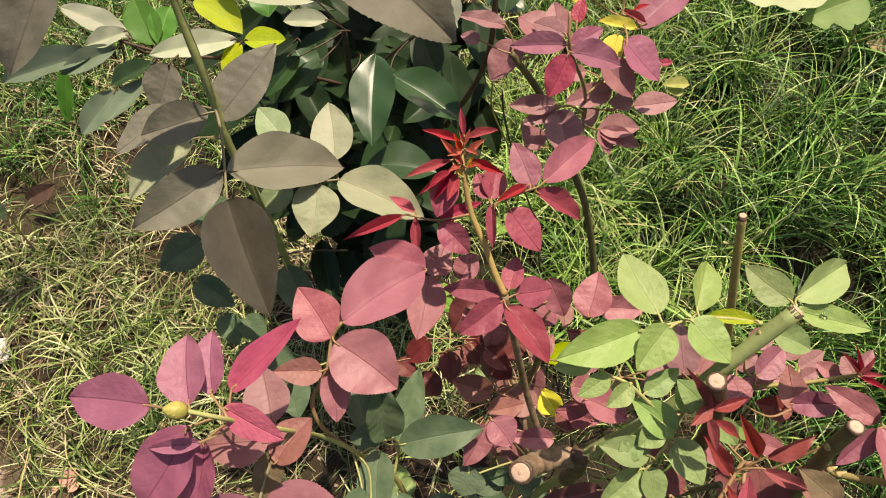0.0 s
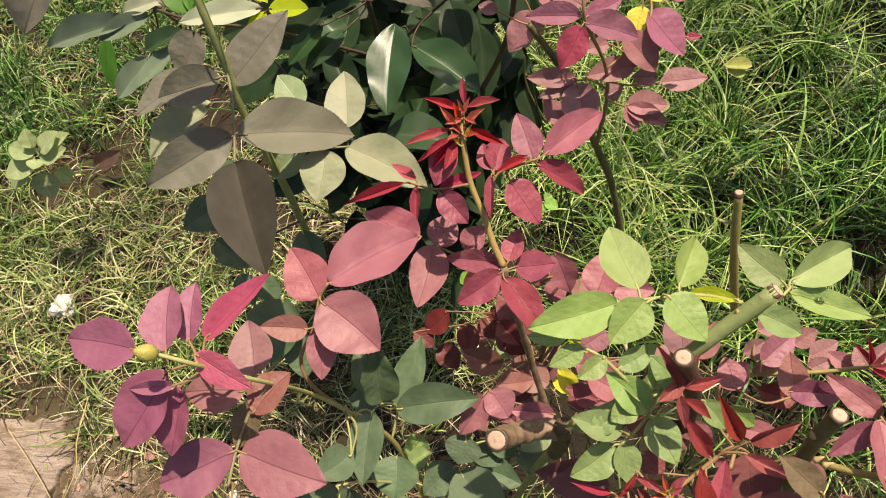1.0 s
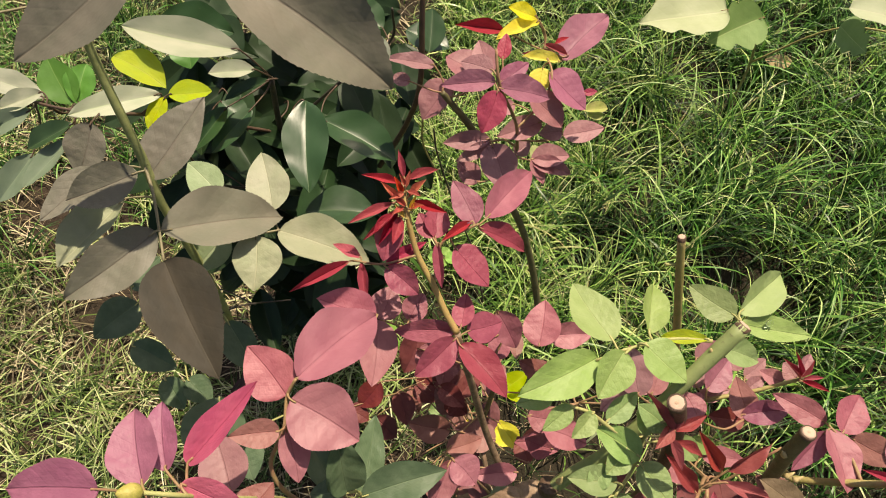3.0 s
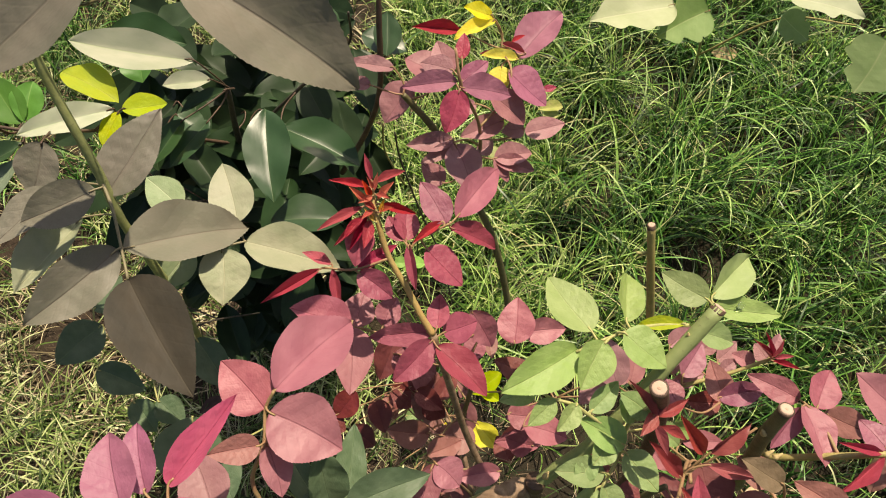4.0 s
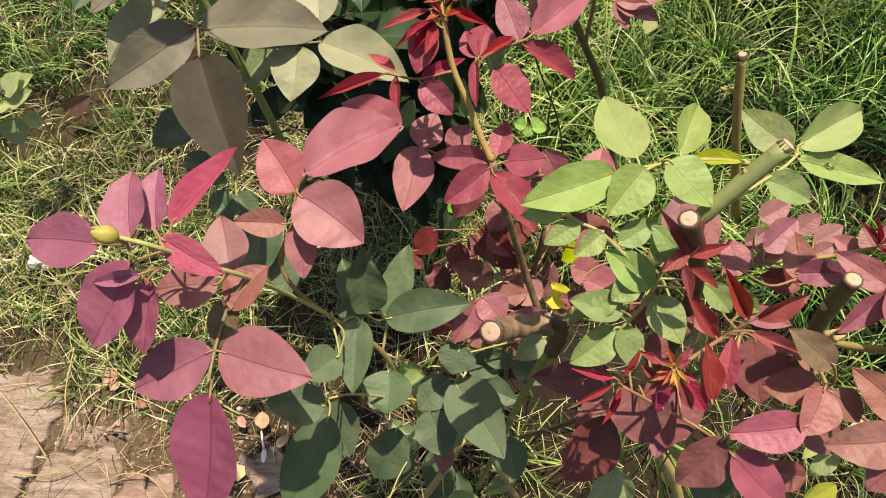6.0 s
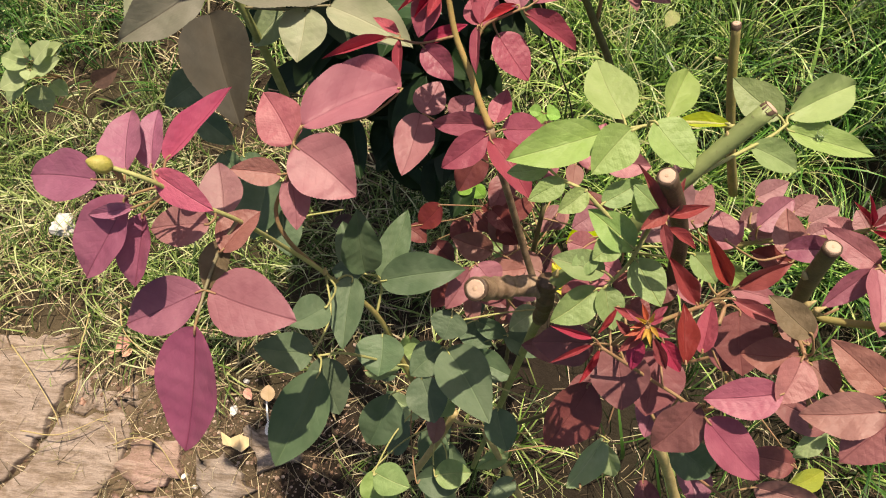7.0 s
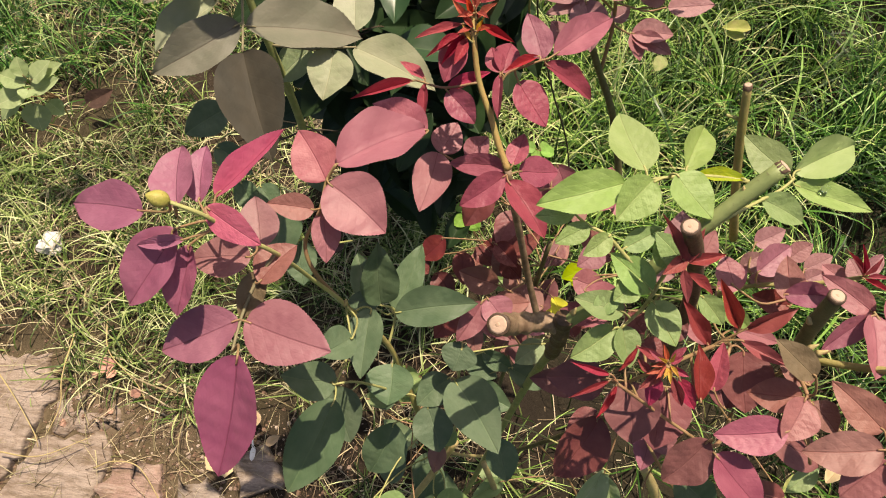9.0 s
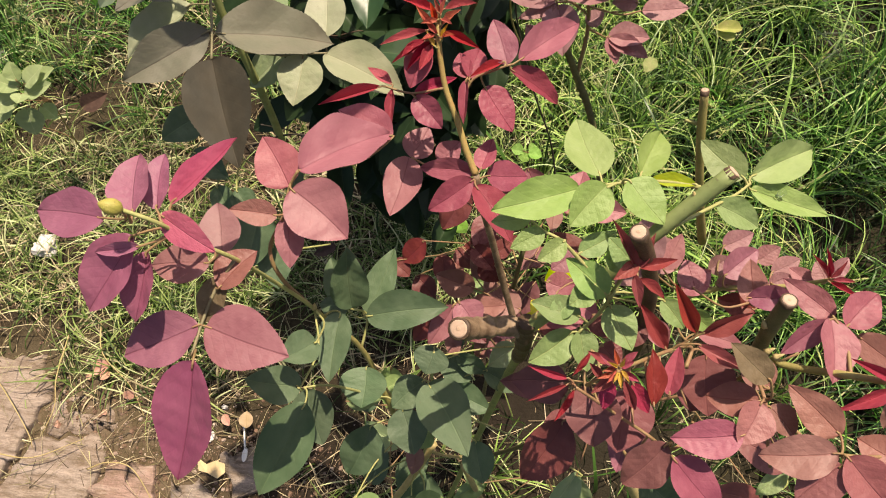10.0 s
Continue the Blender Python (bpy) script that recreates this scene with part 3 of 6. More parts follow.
def blades(name, material, spots, label, wide, tall, droop, seed, segments=5, flat=0.0, headings=None):
    """Grass: many thin tapering blades, each bent over, as one object."""
    rng = np.random.default_rng(seed)
    n = len(spots)
    az = rng.uniform(0, 2 * np.pi, n)
    if headings is not None:
        az = np.array(headings) + rng.normal(0, 0.45, n)
    high = rng.uniform(*tall, n) * rng.choice([0.7, 1.0, 1.25], n)
    lean = rng.uniform(*droop, n)
    width = rng.uniform(*wide, n)
    twist = rng.uniform(-1.3, 1.3, n)
    ts = np.linspace(0, 1, segments + 1)
    verts = np.zeros((n, segments + 1, 2, 3))
    heading = np.stack([np.cos(az), np.sin(az), 0 * az], 1)
    pos = np.array(spots, float)
    angle = flat * rng.uniform(0.6, 1.0, n)
    step = high / segments
    for k, t in enumerate(ts):
        side_az = az + np.pi / 2 + twist * t
        side = np.stack([np.cos(side_az), np.sin(side_az), 0.35 * np.sin(twist * 3 * t)], 1)
        w = width * (1 - t ** 1.6) * 0.5 + 0.00015
        verts[:, k, 0] = pos - side * w[:, None]
        verts[:, k, 1] = pos + side * w[:, None]
        angle = angle + lean / segments * (0.5 + t)
        az2 = az + twist * 0.5 * t
        heading = np.stack([np.cos(az2), np.sin(az2)], 1)
        pos = pos + np.concatenate([heading * (np.sin(angle) * step)[:, None], (np.cos(angle) * step)[:, None]], 1)
        floor = 0.003 + 0.004 * rng.random(n)
        pos[:, 2] = np.maximum(pos[:, 2], floor)
    v = verts.reshape(-1, 3)
    base = (np.arange(n) * (segments + 1) * 2)[:, None]
    quad = np.concatenate([np.array([[2 * k, 2 * k + 1, 2 * k + 3, 2 * k + 2]]) for k in range(segments)], 0)
    faces = (base[:, :, None] + quad[None]).reshape(-1, 4)
    me = bpy.data.meshes.new(name)
    me.vertices.add(len(v))
    me.vertices.foreach_set("co", v.ravel().astype(np.float32))
    me.loops.add(faces.size)
    me.loops.foreach_set("vertex_index", faces.ravel().astype(np.int32))
    me.polygons.add(len(faces))
    me.polygons.foreach_set("loop_start", np.arange(0, faces.size, 4, dtype=np.int32))
    me.polygons.foreach_set("use_smooth", np.ones(len(faces), dtype=bool))
    me.update(calc_edges=True)
    me.validate()
    me.materials.append(material)
    return tagged(new(name, me), label, "grass", kind="stuff")


def scatter(count, x0, x1, y0, y1, keep, seed):
    rng = random.Random(seed)
    spots = []
    while len(spots) < count:
        x, y = rng.uniform(x0, x1), rng.uniform(y0, y1)
        if rng.random() < keep(x, y):
            spots.append((x, y, height_at(x, y) - 0.004))
    return spots


def step(v, a, b):
    t = min(1.0, max(0.0, (v - a) / (b - a)))
    return t * t * (3 - 2 * t)


def bare(x, y):
    """How bare the ground is: near the paving stones at the front left, and under the bush."""
    edge = step(y + 0.10 * (x + 0.35) + 0.05 * noise.noise((x * 9, y * 9, 2.0)), 0.06, -0.03) * step(x, -0.10, -0.28)
    return 0.995 * edge * step(math.hypot(x + 0.5, y), 1.0, 0.6)


def shady(x, y):
    """Thin growth below the bush, over soil coloured dark for its shade."""
    return step(math.hypot((x - 0.27) / 0.58, (y - 0.03) / 0.30), 1.12, 0.72)


def fade(x, y):
    """Growth thins out away from the bed."""
    return 1 - step(math.hypot((x - 0.05) / 1.9, (y - 0.58) / 1.3) + 0.12 * noise.noise((x * 1.5, y * 1.5, 4.0)), 0.94, 1.25)


def lush(x, y):
    return step(x - 0.10 * y + 0.08 * noise.noise((x * 3, y * 3, 1)), -0.06, 0.20)


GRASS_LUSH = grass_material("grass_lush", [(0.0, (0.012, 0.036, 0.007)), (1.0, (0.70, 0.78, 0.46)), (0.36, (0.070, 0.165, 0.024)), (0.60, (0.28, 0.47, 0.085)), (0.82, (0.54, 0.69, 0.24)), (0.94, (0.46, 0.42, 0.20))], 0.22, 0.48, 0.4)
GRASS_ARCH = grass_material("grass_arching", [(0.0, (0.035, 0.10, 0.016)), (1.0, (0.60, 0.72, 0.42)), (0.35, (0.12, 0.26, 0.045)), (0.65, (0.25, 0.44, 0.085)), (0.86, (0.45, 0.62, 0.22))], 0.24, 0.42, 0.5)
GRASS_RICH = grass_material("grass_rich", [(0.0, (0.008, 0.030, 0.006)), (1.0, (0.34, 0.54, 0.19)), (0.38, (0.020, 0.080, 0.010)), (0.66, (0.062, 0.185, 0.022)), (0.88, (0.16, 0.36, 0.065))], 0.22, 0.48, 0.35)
# Undergrowth tones kept dark, painting in the shade between the tufts.
GRASS_GAP_SHADE = grass_material("grass_gap_shade", [(0.0, (0.006, 0.018, 0.004)), (1.0, (0.17, 0.13, 0.06)), (0.5, (0.018, 0.050, 0.008)), (0.78, (0.045, 0.10, 0.016)), (0.88, (0.07, 0.05, 0.028))], 0.15, 0.55, 0.3)
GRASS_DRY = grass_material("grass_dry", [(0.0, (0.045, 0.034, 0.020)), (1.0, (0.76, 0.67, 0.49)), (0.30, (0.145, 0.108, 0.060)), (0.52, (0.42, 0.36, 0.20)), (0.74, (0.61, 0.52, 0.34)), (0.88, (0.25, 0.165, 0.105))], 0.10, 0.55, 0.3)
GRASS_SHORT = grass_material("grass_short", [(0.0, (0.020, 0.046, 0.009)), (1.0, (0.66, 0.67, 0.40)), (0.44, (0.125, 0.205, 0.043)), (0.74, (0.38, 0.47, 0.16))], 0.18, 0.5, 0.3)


def tufts(centres, low, high, spread, seed):
    """Blade roots gathered into tufts, with the way each blade leans out."""
    rng = random.Random(seed)
    spots, ways = [], []
    for x, y, z in centres:
        for _ in range(rng.randint(low, high)):
            a, r = rng.uniform(0, 2 * math.pi), spread * rng.random()
            spots.append((x + r * math.cos(a), y + r * math.sin(a), z))
            ways.append(a)
    return spots, ways


def ring(count, seed):
    """Spots on the lawn farther out, thinning with distance."""
    rng = random.Random(seed)
    spots = []
    for _ in range(count):
        a, r = rng.uniform(0, 2 * math.pi), 1.1 + 4.8 * rng.random() ** 1.6
        x, y = r * math.cos(a), 0.5 + r * math.sin(a)
        if rng.random() > fade(x, y):
            spots.append((x, y, 0.0))
    return spots


blades("far_grass", GRASS_SHORT, ring(34000, 41), "rough lawn grass around the bed", (0.004, 0.009), (0.07, 0.20), (0.6, 2.4), 42, 4, 0.2)
def rich(x, y):
    """Where the grass is deeper green, farther from the bush."""
    return step(x + 0.15 * noise.noise((x * 4, y * 4, 7.0)), 0.38, 0.72)


def strawy(x, y):
    """Patches of dead straw between greener ones on the drier side."""
    return step(noise.noise((x * 2.6 + 0.4, y * 2.6, 9.0)) + 0.35 * noise.noise((x * 9, y * 9, 6.0)) + 0.25 * step(y, 0.30, 0.0), -0.22, 0.30)


def holes(x, y):
    """Gaps in the mat where dark soil shows."""
    pit = max(step(math.hypot((x + 0.84) / 0.13, (y - 0.62) / 0.09), 1.25, 0.75), step(math.hypot((x + 0.63) / 0.08, (y - 0.75) / 0.11), 1.25, 0.75))
    return (1 - 0.93 * pit) * (0.03 + 0.97 * step(noise.noise((x * 12, y * 12, 3.0)) + 0.7 * noise.noise((x * 5, y * 5, 8.0)), -0.34, 0.10))


def drier(x, y):
    return fade(x, y) * (1 - lush(x, y)) * (1 - bare(x, y)) * (1 - 0.8 * shady(x, y)) * holes(x, y)


roots, ways = tufts(scatter(560, 0.2, 2.2, -0.9, 2.0, lambda x, y: rich(x, y) * fade(x, y) * (1 - 0.9 * shady(x, y)) * holes(x, y), 17), 10, 26, 0.022, 33)
blades("rich_grass", GRASS_RICH, roots, "long deep green grass bent over in tufts", (0.0022, 0.0050), (0.11, 0.25), (0.9, 3.0), 27, 8, 0.06, ways)
roots, ways = tufts(scatter(1150, -0.2, 2.2, -0.9, 2.0, lambda x, y: fade(x, y) * lush(x, y) * (1 - 0.93 * shady(x, y)) * (1 - 0.75 * rich(x, y)) * holes(x, y), 11), 10, 24, 0.020, 31)
blades("lush_grass", GRASS_LUSH, roots, "long lush green grass bent over in tufts", (0.0017, 0.0042), (0.08, 0.20), (0.9, 3.2), 21, 8, 0.06, ways)
blades("arching_grass", GRASS_ARCH, scatter(2800, -0.1, 2.2, -0.9, 2.0, lambda x, y: fade(x, y) * lush(x, y) * (1 - 0.96 * shady(x, y)) * (0.3 + 0.7 * holes(x, y)), 16), "broad pale green grass blades arching over", (0.0032, 0.0072), (0.11, 0.25), (1.5, 3.4), 26, 9)
blades("under_grass", GRASS_GAP_SHADE, scatter(13000, -0.2, 2.2, -0.9, 2.0, lambda x, y: fade(x, y) * lush(x, y) * (1 - 0.75 * shady(x, y)) * (0.5 + 0.5 * holes(x, y)), 15), "short green undergrowth between grass tufts", (0.0012, 0.0030), (0.07, 0.15), (0.6, 2.8), 25, 5)
blades("dry_grass", GRASS_DRY, scatter(19000, -2.1, 0.35, -0.9, 2.0, lambda x, y: drier(x, y) * (0.18 + 0.82 * strawy(x, y)), 12), "thin straw-coloured grass matted over bare soil", (0.0012, 0.0030), (0.04, 0.12), (0.8, 4.6), 22, 6, 0.8)
blades("short_grass", GRASS_SHORT, scatter(29000, -2.1, 0.35, -0.9, 2.0, lambda x, y: drier(x, y) * (1.0 - 0.65 * strawy(x, y)), 13), "short green grass growing through straw", (0.0016, 0.0036), (0.05, 0.13), (0.9, 4.2), 23, 6, 0.35)
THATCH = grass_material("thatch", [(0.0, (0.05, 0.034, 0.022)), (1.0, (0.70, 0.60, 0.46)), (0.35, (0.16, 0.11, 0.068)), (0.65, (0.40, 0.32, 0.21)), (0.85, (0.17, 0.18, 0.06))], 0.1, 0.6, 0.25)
blades("straw_thatch", THATCH, scatter(15000, -1.6, 0.75, -0.5, 1.6, lambda x, y: (1 - 0.7 * lush(x, y) * (1 - shady(x, y))) * (1 - 0.35 * shady(x, y) * lush(x, y)) * (1 - 0.7 * bare(x, y)) * (0.06 + 0.94 * holes(x, y)) * (1 - 0.5 * step(y, 0.3, 0.9)), 18), "fine wiry dry straw matted on soil", (0.0006, 0.0014), (0.03, 0.09), (1.0, 5.5), 28, 6, 1.0)
roots, ways = tufts(scatter(330, -1.7, -0.35, 0.5, 1.7, lambda x, y: fade(x, y) * (1 - lush(x, y)) * step(y - 0.25 * x, 0.72, 0.98) * holes(x, y), 19), 10, 22, 0.020, 34)
blades("tuft_grass", GRASS_RICH, roots, "fresh green grass tufts among the straw", (0.0016, 0.0038), (0.08, 0.18), (1.0, 3.4), 29, 7, 0.1, ways)
blades("straw_litter", GRASS_DRY, scatter(750, -1.2, 0.2, -0.4, 0.2, lambda x, y: 0.15 + bare(x, y), 14), "dry straw lying over bare soil and stones", (0.0008, 0.0017), (0.04, 0.14), (0.4, 1.4), 24, 5, 1.35)

# ---- rose bush ----
rose = tagged(new("rose_bush"), "pruned rose bush with red, pink and green leaves", "rose bush")
rose.location = (0.06, -0.01, 0.0)

tall_shoot = shoot(rose, "olivetwig")
tall_shoot.stem("cane", 3.5, 2.7, (-0.1412, 0.2154, 0.6705), (-0.1430, 0.2320, 0.7417), (-0.1520, 0.2518, 0.8088), (-0.1583, 0.2632, 0.8457), (-0.1608, 0.2774, 0.8761), (-0.1635, 0.2880, 0.9041), (-0.1699, 0.3095, 0.9449), (-0.1711, 0.3239, 0.9808))
tall_shoot.stem("olivetwig", 1.2, 0.9, (-0.1608, 0.2763, 0.8757), (-0.1558, 0.2560, 0.8697), (-0.1540, 0.2336, 0.8587), (-0.1509, 0.2122, 0.8555))
tall_shoot.stem("olivetwig", 1.2, 0.8, (-0.1520, 0.2518, 0.8088), (-0.1156, 0.2475, 0.8125), (-0.0966, 0.2450, 0.8201), (-0.0797, 0.2480, 0.8181))
tall_shoot.leaf("ash", (-0.1549, 0.2374, 0.8516), (-0.0766, 0.2653, 0.8089), 0.0448)
tall_shoot.leaf("ash", (-0.1558, 0.2327, 0.8604), (-0.2149, 0.1910, 0.8545), 0.0346)
tall_shoot.leaf("grayshade", (-0.1509, 0.2122, 0.8555), (-0.1129, 0.1272, 0.8560), 0.0466)
tall_shoot.leaf("gray", (-0.1618, 0.2717, 0.8653), (-0.1204, 0.3234, 0.8859), 0.0341)
tall_shoot.leaf("ash", (-0.1653, 0.2707, 0.8756), (-0.2139, 0.2560, 0.8697), 0.0294)
tall_shoot.leaf("ash", (-0.1983, 0.2828, 0.8643), (-0.2368, 0.2516, 0.8518), 0.0246)
tall_shoot.leaf("pale", (-0.1887, 0.2749, 0.8342), (-0.2358, 0.2277, 0.8261), 0.0332)
tall_shoot.leaf("pale", (-0.0863, 0.2711, 0.8058), (-0.0942, 0.3235, 0.8106), 0.0338)
tall_shoot.leaf("pale", (-0.0797, 0.2480, 0.8181), (-0.0133, 0.2136, 0.8206), 0.0368)
tall_shoot.leaf("pale", (-0.0962, 0.2429, 0.8215), (-0.0995, 0.2018, 0.8158), 0.0349)
tall_shoot.leaf("sage", (-0.1221, 0.2596, 0.7958), (-0.1521, 0.2384, 0.7766), 0.0298)
tall_shoot.leaf("sage", (-0.1289, 0.2935, 0.7986), (-0.1547, 0.3248, 0.8003), 0.0280)
tall_shoot.leaf("gray", (-0.0693, 0.2680, 1.0544), (0.0077, 0.2305, 1.0039), 0.0489)
tall_shoot.leaf("gray", (-0.1202, 0.3127, 1.0215), (-0.1943, 0.2785, 0.9823), 0.0461)
tall_shoot.leaf("gray", (-0.2099, 0.2825, 1.0095), (-0.2380, 0.2286, 0.9772), 0.0365)
tall_shoot.close()

bud_shoot = shoot(rose)
bud_shoot.stem("limetwig", 1.6, 1.1, (-0.0616, 0.0466, 0.7145), (-0.0641, 0.0504, 0.7841), (-0.0785, 0.0543, 0.8334), (-0.0839, 0.0494, 0.9004), (-0.0965, 0.0488, 0.9271), (-0.1042, 0.0478, 0.9587), (-0.1185, 0.0497, 0.9684))
bud_shoot.stem("olivetwig", 1.2, 0.9, (-0.0839, 0.0494, 0.9004), (-0.0954, 0.0341, 0.8908), (-0.1014, 0.0114, 0.8871), (-0.1002, -0.0086, 0.8933))
bud_shoot.leaf("dust", (-0.1528, 0.0587, 0.9278), (-0.2057, 0.0660, 0.9119), 0.0289)
bud_shoot.leaf("dust", (-0.1257, 0.0558, 0.9466), (-0.1336, 0.0934, 0.9431), 0.0252)
bud_shoot.leaf("dust", (-0.1178, 0.0625, 0.9378), (-0.1220, 0.0970, 0.9384), 0.0175)
bud_shoot.leaf("hot", (-0.1051, 0.0630, 0.9478), (-0.0692, 0.0947, 0.9665), 0.0160)
bud_shoot.leaf("hot", (-0.1056, 0.0534, 0.9553), (-0.0776, 0.0391, 0.9440), 0.0170)
bud_shoot.leaf("dust", (-0.1269, 0.0463, 0.9384), (-0.1548, 0.0073, 0.9169), 0.0303)
bud_shoot.leaf("dust", (-0.1170, 0.0386, 0.9459), (-0.1466, 0.0363, 0.9362), 0.0073)
bud_shoot.leaf("dust", (-0.1208, 0.0405, 0.9310), (-0.1271, 0.0041, 0.9145), 0.0180)
bud_shoot.leaf("mauve", (-0.0929, 0.0419, 0.9142), (-0.1313, 0.0401, 0.9051), 0.0244)
bud_shoot.leaf("olive", (-0.0937, 0.0401, 0.8926), (-0.1024, 0.0124, 0.8843), 0.0165)
bud_shoot.leaf("rust", (-0.0922, 0.0325, 0.8954), (-0.0738, 0.0570, 0.8970), 0.0227)
bud_shoot.leaf("mauve", (-0.0981, 0.0551, 0.8871), (-0.1077, 0.0886, 0.8878), 0.0263)
bud_shoot.leaf("pink", (-0.0989, 0.0111, 0.8869), (-0.0453, -0.0027, 0.8923), 0.0365)
bud_shoot.leaf("mag", (-0.1023, 0.0109, 0.8891), (-0.1457, -0.0102, 0.8846), 0.0313)
bud_shoot.leaf("dust", (-0.0869, -0.0137, 0.9206), (-0.0998, -0.0745, 0.8765), 0.0373)
bud_shoot.close()

rose_shoot = shoot(rose)
rose_shoot.stem("twig", 1.6, 1.0, (-0.0641, 0.0504, 0.7841), (-0.0778, 0.0595, 0.8297), (-0.0825, 0.0734, 0.8501), (-0.0718, 0.0902, 0.8675), (-0.0684, 0.1074, 0.8759), (-0.0616, 0.1153, 0.8855))
rose_shoot.stem("twig", 1.2, 0.8, (0.0411, 0.1638, 0.7779), (0.0157, 0.1781, 0.7628), (-0.0096, 0.1866, 0.7699))
rose_shoot.leaf("pink", (-0.0607, 0.1159, 0.8866), (-0.0113, 0.1599, 0.8634), 0.0380)
rose_shoot.leaf("pink", (-0.0687, 0.1080, 0.8762), (-0.0909, 0.1393, 0.8820), 0.0305)
rose_shoot.leaf("pink", (-0.0658, 0.1047, 0.8802), (-0.0275, 0.0781, 0.8698), 0.0392)
rose_shoot.leaf("pink", (-0.0705, 0.0908, 0.8655), (-0.0652, 0.0597, 0.8554), 0.0182)
rose_shoot.leaf("rust", (-0.0732, 0.0879, 0.8753), (-0.1005, 0.0853, 0.8863), 0.0168)
rose_shoot.leaf("pink", (-0.0096, 0.1866, 0.7699), (0.0026, 0.2128, 0.7745), 0.0258)
rose_shoot.leaf("pink", (0.0133, 0.1885, 0.7557), (0.0281, 0.2087, 0.7614), 0.0209)
rose_shoot.leaf("pink", (-0.0114, 0.1866, 0.7700), (-0.0200, 0.1334, 0.7714), 0.0306)
rose_shoot.leaf("pink", (-0.0118, 0.1617, 0.8491), (-0.0493, 0.1736, 0.8634), 0.0246)
rose_shoot.close()

red_shoot = shoot(rose)
red_shoot.stem("amberstem", 2.6, 1.7, (0.0459, 0.1601, 0.8028), (0.0381, 0.1729, 0.8146), (0.0307, 0.1885, 0.8283), (0.0199, 0.2082, 0.8457), (0.0145, 0.2295, 0.8684), (0.0136, 0.2438, 0.8762))
red_shoot.stem("twig", 1.0, 0.8, (0.0198, 0.2064, 0.8451), (-0.0042, 0.2046, 0.8384), (-0.0242, 0.2091, 0.8377))
red_shoot.stem("twig", 1.1, 0.8, (0.0307, 0.1885, 0.8283), (0.0375, 0.2143, 0.8414), (0.0533, 0.2197, 0.8497), (0.0655, 0.2223, 0.8551))
red_shoot.leaf("red", (0.0128, 0.2482, 0.8745), (-0.0145, 0.2558, 0.8783), 0.0076)
red_shoot.leaf("red", (0.0155, 0.2503, 0.8750), (0.0395, 0.2572, 0.8759), 0.0083)
red_shoot.leaf("red", (0.0148, 0.2518, 0.8755), (0.0123, 0.2686, 0.8862), 0.0060)
red_shoot.leaf("red", (0.0177, 0.2366, 0.8705), (0.0431, 0.2297, 0.8618), 0.0083)
red_shoot.leaf("red", (0.0071, 0.2360, 0.8709), (-0.0265, 0.2236, 0.8687), 0.0091)
red_shoot.leaf("crim", (0.0028, 0.2307, 0.8642), (-0.0040, 0.2016, 0.8500), 0.0199)
red_shoot.leaf("ember", (0.0112, 0.2338, 0.8752), (-0.0018, 0.2451, 0.8847), 0.0063)
red_shoot.leaf("ember", (0.0161, 0.2365, 0.8758), (0.0288, 0.2454, 0.8832), 0.0063)
red_shoot.leaf("ember", (0.0124, 0.2373, 0.8763), (0.0076, 0.2485, 0.8853), 0.0056)
red_shoot.leaf("ember", (0.0137, 0.2389, 0.8788), (0.0029, 0.2320, 0.8835), 0.0052)
red_shoot.leaf("ember", (0.0152, 0.2396, 0.8790), (0.0242, 0.2331, 0.8827), 0.0052)
red_shoot.leaf("ember", (0.0145, 0.2414, 0.8796), (0.0188, 0.2506, 0.8886), 0.0044)
red_shoot.leaf("ember", (0.0125, 0.2302, 0.8740), (0.0037, 0.2237, 0.8766), 0.0052)
red_shoot.leaf("ember", (0.0162, 0.2287, 0.8733), (0.0261, 0.2291, 0.8772), 0.0052)
red_shoot.leaf("red", (0.0098, 0.2279, 0.8671), (0.0025, 0.2075, 0.8631), 0.0098)
red_shoot.leaf("red", (0.0062, 0.2283, 0.8695), (-0.0104, 0.2134, 0.8699), 0.0083)
red_shoot.leaf("ember", (0.0143, 0.2420, 0.8819), (0.0108, 0.2474, 0.8901), 0.0037)
red_shoot.leaf("red", (0.0081, 0.2313, 0.8693), (-0.0170, 0.2119, 0.8645), 0.0068)
red_shoot.leaf("red", (0.0090, 0.2313, 0.8661), (-0.0068, 0.2097, 0.8601), 0.0068)
red_shoot.leaf("red", (-0.0274, 0.2091, 0.8379), (-0.0703, 0.1869, 0.8435), 0.0102)
red_shoot.leaf("red", (-0.0194, 0.2109, 0.8380), (-0.0389, 0.2218, 0.8425), 0.0111)
red_shoot.leaf("red", (-0.0195, 0.2094, 0.8375), (-0.0189, 0.1783, 0.8276), 0.0095)
red_shoot.leaf("crim", (-0.0023, 0.2046, 0.8383), (0.0278, 0.2171, 0.8428), 0.0095)
red_shoot.leaf("crim", (-0.0023, 0.2023, 0.8376), (0.0194, 0.1834, 0.8273), 0.0198)
red_shoot.leaf("rosy", (0.0637, 0.2235, 0.8535), (0.0506, 0.2569, 0.8595), 0.0217)
red_shoot.leaf("rosy", (0.0716, 0.2270, 0.8542), (0.1135, 0.2698, 0.8446), 0.0236)
red_shoot.leaf("crim", (0.0660, 0.2205, 0.8524), (0.1047, 0.2130, 0.8218), 0.0174)
red_shoot.leaf("red", (0.0611, 0.2253, 0.8542), (0.0376, 0.2128, 0.8514), 0.0085)
red_shoot.leaf("rosy", (0.0481, 0.2123, 0.8402), (0.0712, 0.1857, 0.8254), 0.0253)
